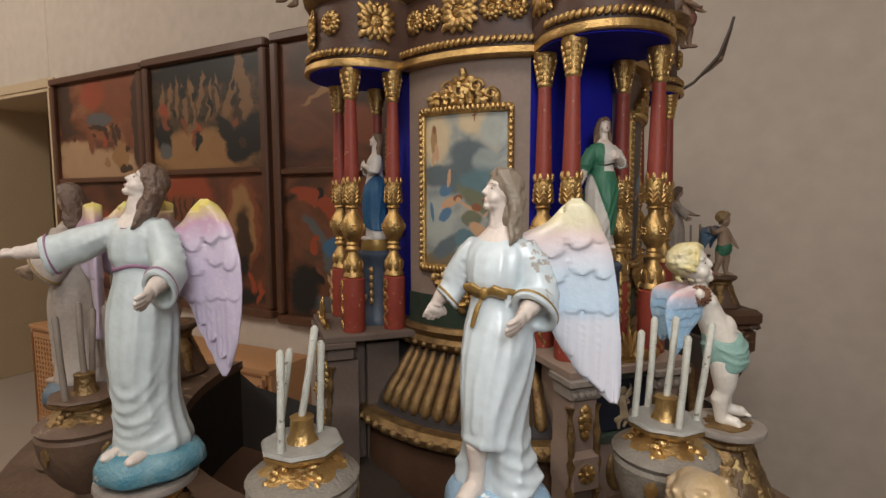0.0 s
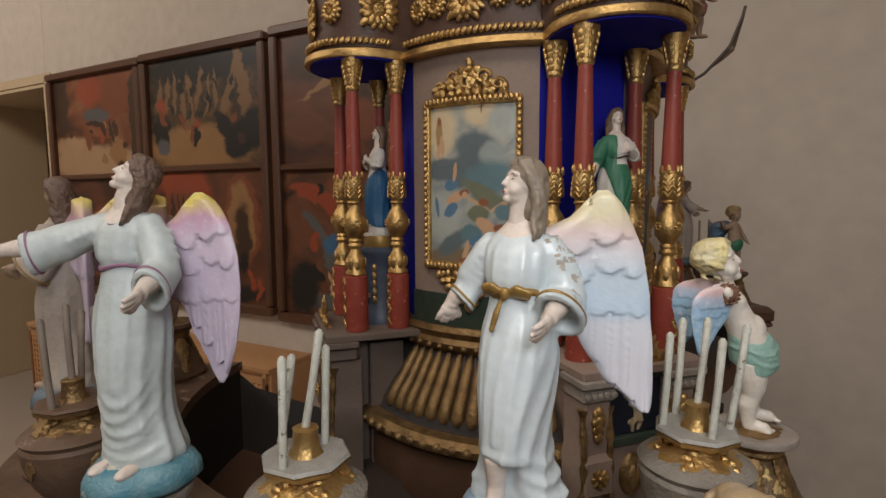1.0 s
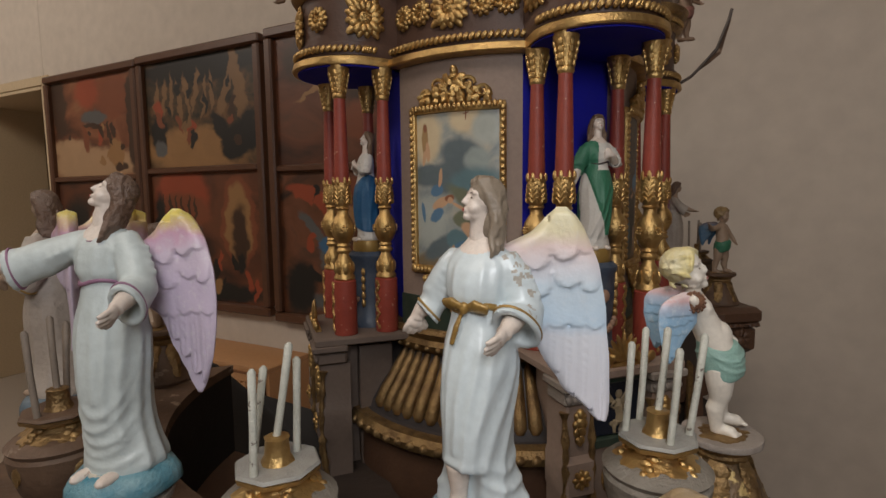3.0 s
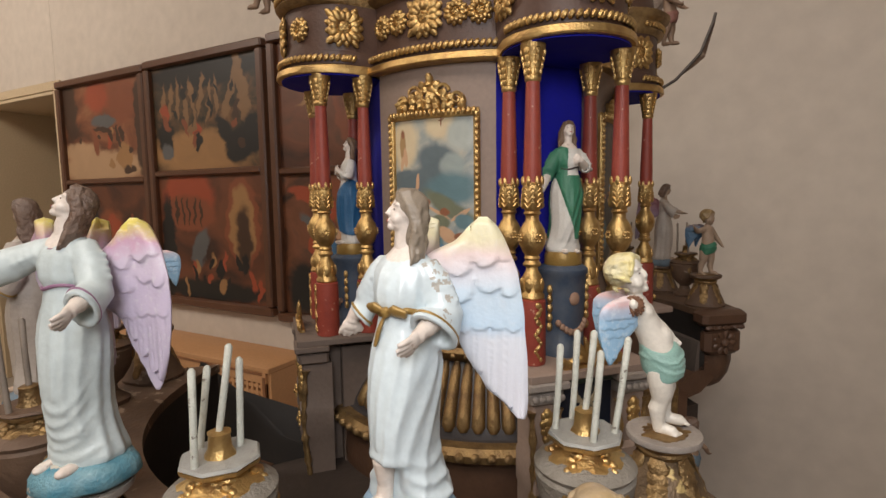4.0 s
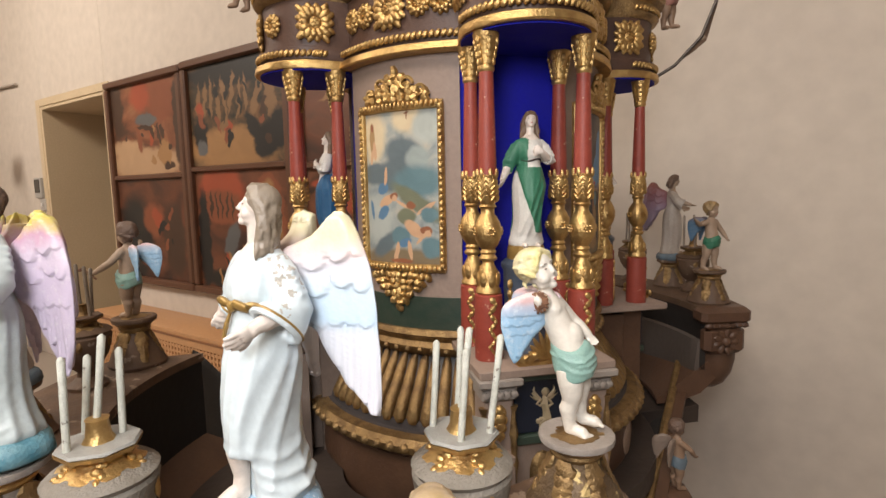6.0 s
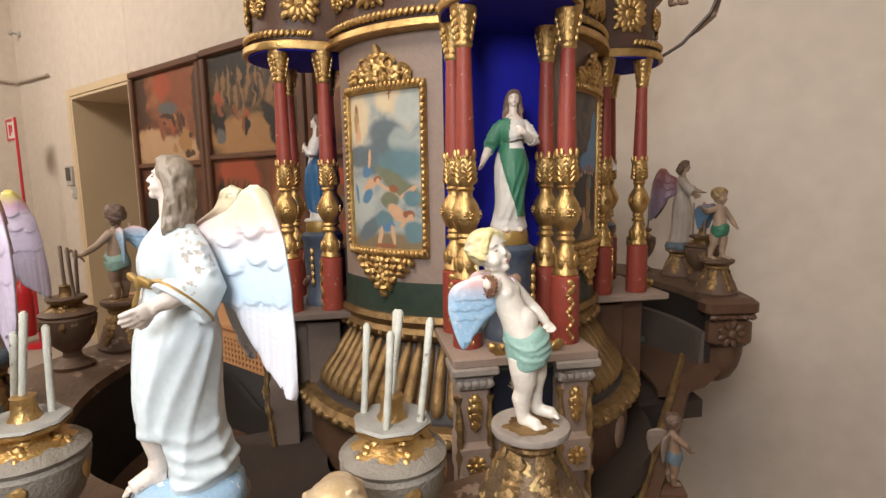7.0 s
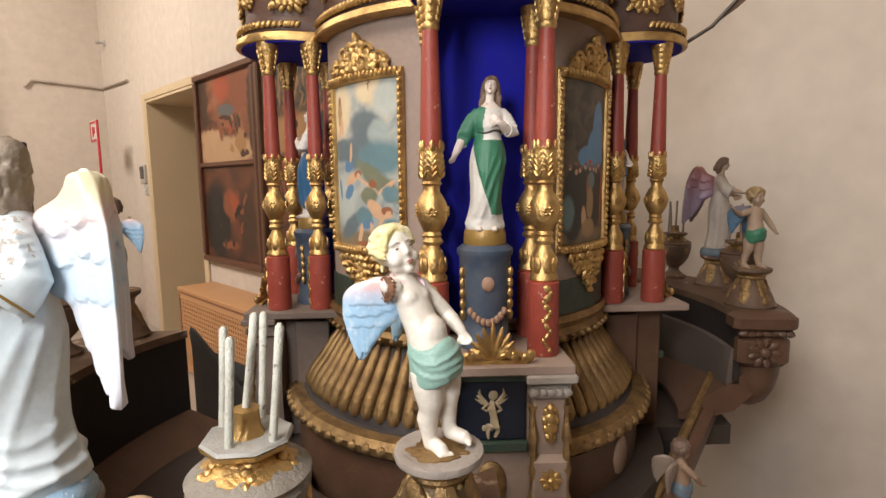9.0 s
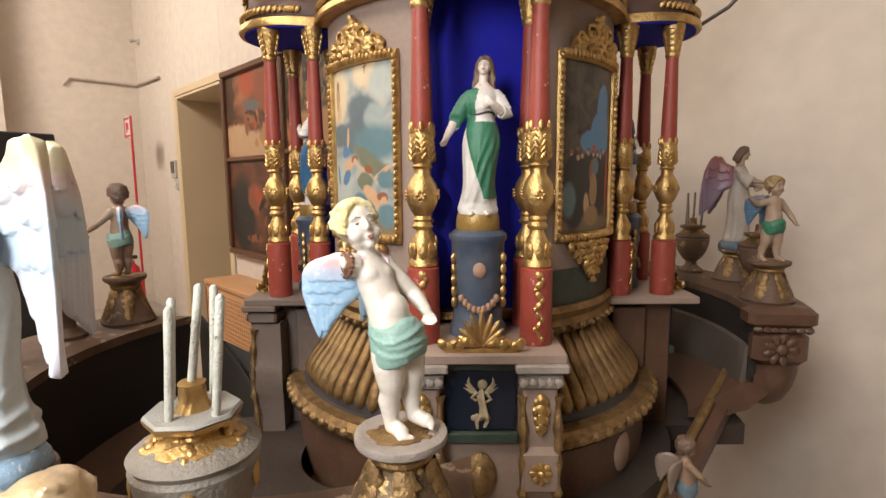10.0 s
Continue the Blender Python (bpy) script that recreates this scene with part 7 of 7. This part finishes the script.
figure("angel_statue", "glossy white robed angel with gilt belt and pastel wings", at(0.0355, 0.3405, 1.116, -120), 0.216, (WHITE, SKIN, HAIR, OCHRE, WHITE, SKY), STAND, WHITE_FOLDS, [LOW_RIGHT, FORTH_LEFT], (-42, 17), (0.022, -0.006, 0.862),
       (((-0.055, 0.03), 113, 0.03, 1.07), ((-0.075, -0.03), -157, -0.03, 0.85)), PASTEL, belt="bow", base=True, bare=True, seed=1, lean=(-0.026, 0), worn=(((0.005, 0.105, 0.75), 0.034), ((-0.012, 0.135, 0.685), 0.026), ((0.04, 0.16, 0.62), 0.022), ((0.02, 0.13, 0.715), 0.02)))
candle_urn(at(-0.097, 0.3465, NEAR.z), GREY_SET, [(0, 0, 0.011, -0.001, 0.192), (-0.009, -0.019, -0.008, -0.017, 0.18), (-0.019, 0.009, -0.009, 0.007, 0.174), (0.009, 0.013, 0.011, 0.014, 0.178)])
pedestal(at(-0.23, 0.389, NEAR.z), 0.066, 0.036, PED_SET, "grey turned pedestal of the aqua-robed angel")
figure("angel_statue", "pale aqua robed angel with dark hair, lilac wings and outstretched arm", at(-0.228, 0.392, 1.122, -105), 0.222, (AQUA, SKIN, HAIR_DARK, MAUVE, AQUA, TURQ), SLIM, AQUA_FOLDS, [REACH_RIGHT, CROSS_LEFT], (-42, 38), (0.012, -0.006, 0.852),
       (((-0.07, 0.055), 102, 0.03, 0.85), ((-0.07, -0.02), -142, -0.03, 0.75)), LILACS, belt="cord", base=True, seed=2, outline=(NARROW_LEFT, NARROW_RIGHT), wing_drop=0.05)
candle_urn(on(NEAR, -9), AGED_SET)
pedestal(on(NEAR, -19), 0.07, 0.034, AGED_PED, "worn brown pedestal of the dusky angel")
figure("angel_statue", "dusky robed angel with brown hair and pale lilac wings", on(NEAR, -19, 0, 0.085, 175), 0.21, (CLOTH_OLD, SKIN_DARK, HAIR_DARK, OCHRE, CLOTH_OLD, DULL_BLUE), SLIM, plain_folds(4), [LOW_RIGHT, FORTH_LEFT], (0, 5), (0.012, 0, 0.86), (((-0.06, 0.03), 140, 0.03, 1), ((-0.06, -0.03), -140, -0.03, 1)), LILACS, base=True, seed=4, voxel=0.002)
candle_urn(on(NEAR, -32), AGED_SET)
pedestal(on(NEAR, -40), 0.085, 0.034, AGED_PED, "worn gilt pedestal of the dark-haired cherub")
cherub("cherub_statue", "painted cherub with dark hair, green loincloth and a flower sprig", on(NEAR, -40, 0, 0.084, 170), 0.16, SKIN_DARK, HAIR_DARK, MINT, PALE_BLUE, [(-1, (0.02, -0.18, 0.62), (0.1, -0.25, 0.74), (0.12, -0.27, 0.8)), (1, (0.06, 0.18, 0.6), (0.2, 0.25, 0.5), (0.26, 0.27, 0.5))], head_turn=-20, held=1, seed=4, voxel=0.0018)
# a cherub below the rim, of which only the head comes into view
cherub("cherub_statue", "chipped pale cherub with a large smooth head and worn gilt hair", at(0.156, 0.3035, NEAR.z - 0.014, 100), 0.101, SKIN, material("chipped_gilt_hair", (0.6, 0.42, 0.2), 0.4, 0.3, other=(0.75, 0.6, 0.45), scale=60, amount=0.7), MINT, PALE_BLUE, [(1, (0.06, 0.16, 0.6), (0.12, 0.12, 0.5), (0.15, 0.11, 0.46)), (-1, (0.06, -0.16, 0.6), (0.12, -0.12, 0.5), (0.15, -0.11, 0.46))], seed=6, shag=5, big=1.9)
cherub("cherub_statue", "worn brown cherub leaning from the outer edge", on(NEAR, -9, 0.11, -0.02, -140), 0.14, SKIN_DARK, HAIR_DARK, WOOD_OLD, AGED_WING, [(1, (0.12, 0.14, 0.62), (0.25, 0.12, 0.55), (0.31, 0.11, 0.53)), (-1, (0.12, -0.14, 0.62), (0.25, -0.12, 0.55), (0.31, -0.11, 0.53))], seed=8, voxel=0.0018)

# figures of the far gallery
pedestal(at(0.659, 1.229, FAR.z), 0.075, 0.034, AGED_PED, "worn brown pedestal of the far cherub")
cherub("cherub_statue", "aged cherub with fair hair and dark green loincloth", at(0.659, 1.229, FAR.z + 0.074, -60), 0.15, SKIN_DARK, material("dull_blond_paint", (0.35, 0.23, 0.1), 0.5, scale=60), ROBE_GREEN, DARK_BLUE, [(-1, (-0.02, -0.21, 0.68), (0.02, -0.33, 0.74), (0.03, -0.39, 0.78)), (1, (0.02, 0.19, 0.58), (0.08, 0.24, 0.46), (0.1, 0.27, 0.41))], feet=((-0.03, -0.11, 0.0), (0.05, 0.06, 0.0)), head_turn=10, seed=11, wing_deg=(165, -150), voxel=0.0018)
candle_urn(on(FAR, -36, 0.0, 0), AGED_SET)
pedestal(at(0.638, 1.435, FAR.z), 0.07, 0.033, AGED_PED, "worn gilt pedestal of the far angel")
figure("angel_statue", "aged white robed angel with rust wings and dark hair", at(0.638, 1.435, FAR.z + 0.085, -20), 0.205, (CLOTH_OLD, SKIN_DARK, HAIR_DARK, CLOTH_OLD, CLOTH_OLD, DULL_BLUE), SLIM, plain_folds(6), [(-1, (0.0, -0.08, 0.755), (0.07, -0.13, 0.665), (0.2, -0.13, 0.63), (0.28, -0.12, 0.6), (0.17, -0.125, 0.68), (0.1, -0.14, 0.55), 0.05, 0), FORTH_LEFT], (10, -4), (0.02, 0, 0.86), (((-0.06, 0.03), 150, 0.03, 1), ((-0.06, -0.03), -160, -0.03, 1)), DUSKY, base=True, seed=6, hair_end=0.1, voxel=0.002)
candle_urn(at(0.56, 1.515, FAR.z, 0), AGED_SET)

b = Build()
b.box((0.0, 0, -0.008), (0.09, 0.05, 0.016), bevel=0.004)
tagged(part("wall_bracket", b, BROWN, None, "small brown bracket under a cherub", at(0.485, 0.943, 0.778)), category="bracket")
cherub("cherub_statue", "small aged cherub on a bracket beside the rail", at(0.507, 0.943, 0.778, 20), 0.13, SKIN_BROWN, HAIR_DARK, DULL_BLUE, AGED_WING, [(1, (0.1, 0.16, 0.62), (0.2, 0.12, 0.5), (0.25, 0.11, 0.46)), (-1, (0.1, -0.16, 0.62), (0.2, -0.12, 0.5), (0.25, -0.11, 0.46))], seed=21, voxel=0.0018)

# figures of the porches
niche = lambda k, z=1.2405: at(CX, CY, z, AXIS + 90 * k) @ Matrix.Translation((PORCH + NUDGE.get(k, (0, 0))[0], NUDGE.get(k, (0, 0))[1], 0))  # noqa: E731


def sash(a, z):
    v = math.sin(a)
    if z > 0.58:
        return z < 0.8 and v < -0.45
    g = -1.05 + (0.58 - z) * 2.7
    return z > 0.1 and (v > g or math.cos(a) < -0.3)


ON_BREAST = (1, (0.0, 0.078, 0.755), (0.03, 0.15, 0.62), (0.112, 0.055, 0.685), (0.118, -0.01, 0.715), (0.095, 0.105, 0.69), (0.08, 0.11, 0.6), 0.036, 80)
HANGING = (-1, (0.0, -0.078, 0.755), (0.01, -0.155, 0.62), (0.05, -0.215, 0.5), (0.07, -0.24, 0.43), (0.05, -0.185, 0.565), (0.01, -0.18, 0.53), 0.038, 60)
CLASPED = (-1, (0.0, -0.078, 0.755), (0.03, -0.15, 0.62), (0.112, -0.05, 0.675), (0.12, 0.01, 0.705), (0.095, -0.105, 0.69), (0.08, -0.11, 0.6), 0.036, 80)
RAISED = (1, (0.0, 0.078, 0.76), (0.06, 0.14, 0.86), (0.1, 0.16, 1.0), (0.12, 0.16, 1.07), (0.06, 0.13, 0.95), (0.11, 0.18, 0.9), 0.036, 0)
CLOTH_W = material("chalk_white_paint", (0.72, 0.69, 0.64), 0.5, other=(0.6, 0.56, 0.5), scale=50)
BROWN_HAIR = material("brown_hair_paint", (0.2, 0.12, 0.07), 0.5, scale=60)
SAINT_FOLDS = [("v", 60, 0.56, -20, 0.06, 8, 0.1), ("v", 80, 0.56, 20, 0.1, 8, 0.1), ("v", 40, 0.58, -40, 0.1, 7, 0.08)] + plain_folds(9, 12, 0.09)
figure("saint_statue", "small saint in white robe and green mantle with brown hair", niche(0), 0.195, (CLOTH_W, SKIN, BROWN_HAIR, DARK, ROBE_GREEN, CLOTH_W), STAND, SAINT_FOLDS, [ON_BREAST, HANGING], (-10, 22), mantle=sash, belt="cord", seed=3, trim_hem=False, voxel=0.0015, lean=(0, 0.04))
figure("saint_statue", "small saint with brown hair, white robe and blue mantle", niche(3, 1.2405), 0.195, (CLOTH_W, SKIN, BROWN_HAIR, CLOTH_W, ROBE_BLUE, CLOTH_W), SLIM, plain_folds(5, 13), [ON_BREAST, CLASPED], (0, 20), mantle=lambda a, z: 0.13 - 0.05 * math.sin(a) < z < 0.5 + 0.1 * math.sin(a), seed=5, trim_hem=False, voxel=0.0015)
figure("saint_statue", "small saint in blue and white robe with a raised arm", niche(1), 0.195, (CLOTH_W, SKIN, ROBE_BLUE, CLOTH_W, ROBE_BLUE, CLOTH_W), SLIM, plain_folds(7, 13), [RAISED, HANGING], (0, 15), mantle=lambda a, z: z > 0.35 and math.sin(a) < 0.1, veil=True, seed=7, trim_hem=False, voxel=0.0018)

# ---- details on top of the cornice ----


def scroll_branch():
    p = polar(0.4, 19, 1.545)
    q = [p, p + Vector((0.05, 0.0, 0.03)), p + Vector((0.1, -0.005, 0.085)), p + Vector((0.125, -0.005, 0.15)), p + Vector((0.13, -0.005, 0.17))]
    t = thing("ribbon_scroll", "thin grey ribbon on a bent iron wire at the cornice", "ribbon")
    b = Build()
    b.tube(q, 0.0034, 8)
    part("wire", b, METAL, t)
    b = Build()
    b.loft([[v + Vector((0.002, 0, 0.004 * w)), v + Vector((0.006 * w, 0.002, -0.004 * w)), v + Vector((0.006 * w, 0.006, -0.004 * w)), v + Vector((0.002, 0.004, 0.004 * w))] for v, w in ((q[1].lerp(q[2], 0.2), 0.4), (q[1].lerp(q[2], 0.6), 1.4), (q[2], 1.9), (q[2].lerp(q[3], 0.5), 1.3), (q[3], 0.8), (q[4], 0.5))])
    part("paper_ribbon", b, WOOD_OLD, t)


scroll_branch()


def cornice_cherub(deg, r, face, text):
    p = polar(r, deg, 1.694)
    return cherub("cherub_statue", text, at(p.x, p.y, p.z, face), 0.15, SKIN_BROWN, HAIR_DARK, RUST_CLOTH, AGED_WING, [(1, (0.1, 0.16, 0.62), (0.2, 0.12, 0.55), (0.25, 0.11, 0.52)), (-1, (0.1, -0.16, 0.62), (0.2, -0.12, 0.55), (0.25, -0.11, 0.52))], feet=((-0.04, -0.06, 0.0), (0.05, 0.05, 0.02)), seed=17, voxel=0.0018)


c = cornice_cherub(21, 0.45, -40, "small brown cherub hung beside the cornice")
c.location.z = 1.655
b = Build()
b.tube([polar(0.41, 20, 1.69), polar(0.425, 20.5, 1.688), polar(0.44, 21, 1.7)], 0.0022, 7)
tagged(part("iron_hook", b, METAL, None, "bent iron hook holding a cherub to the cornice"), category="hook")
c = cornice_cherub(-164, 0.42, 170, "small grey cherub hung beside the cornice")
c.location.z = 1.655
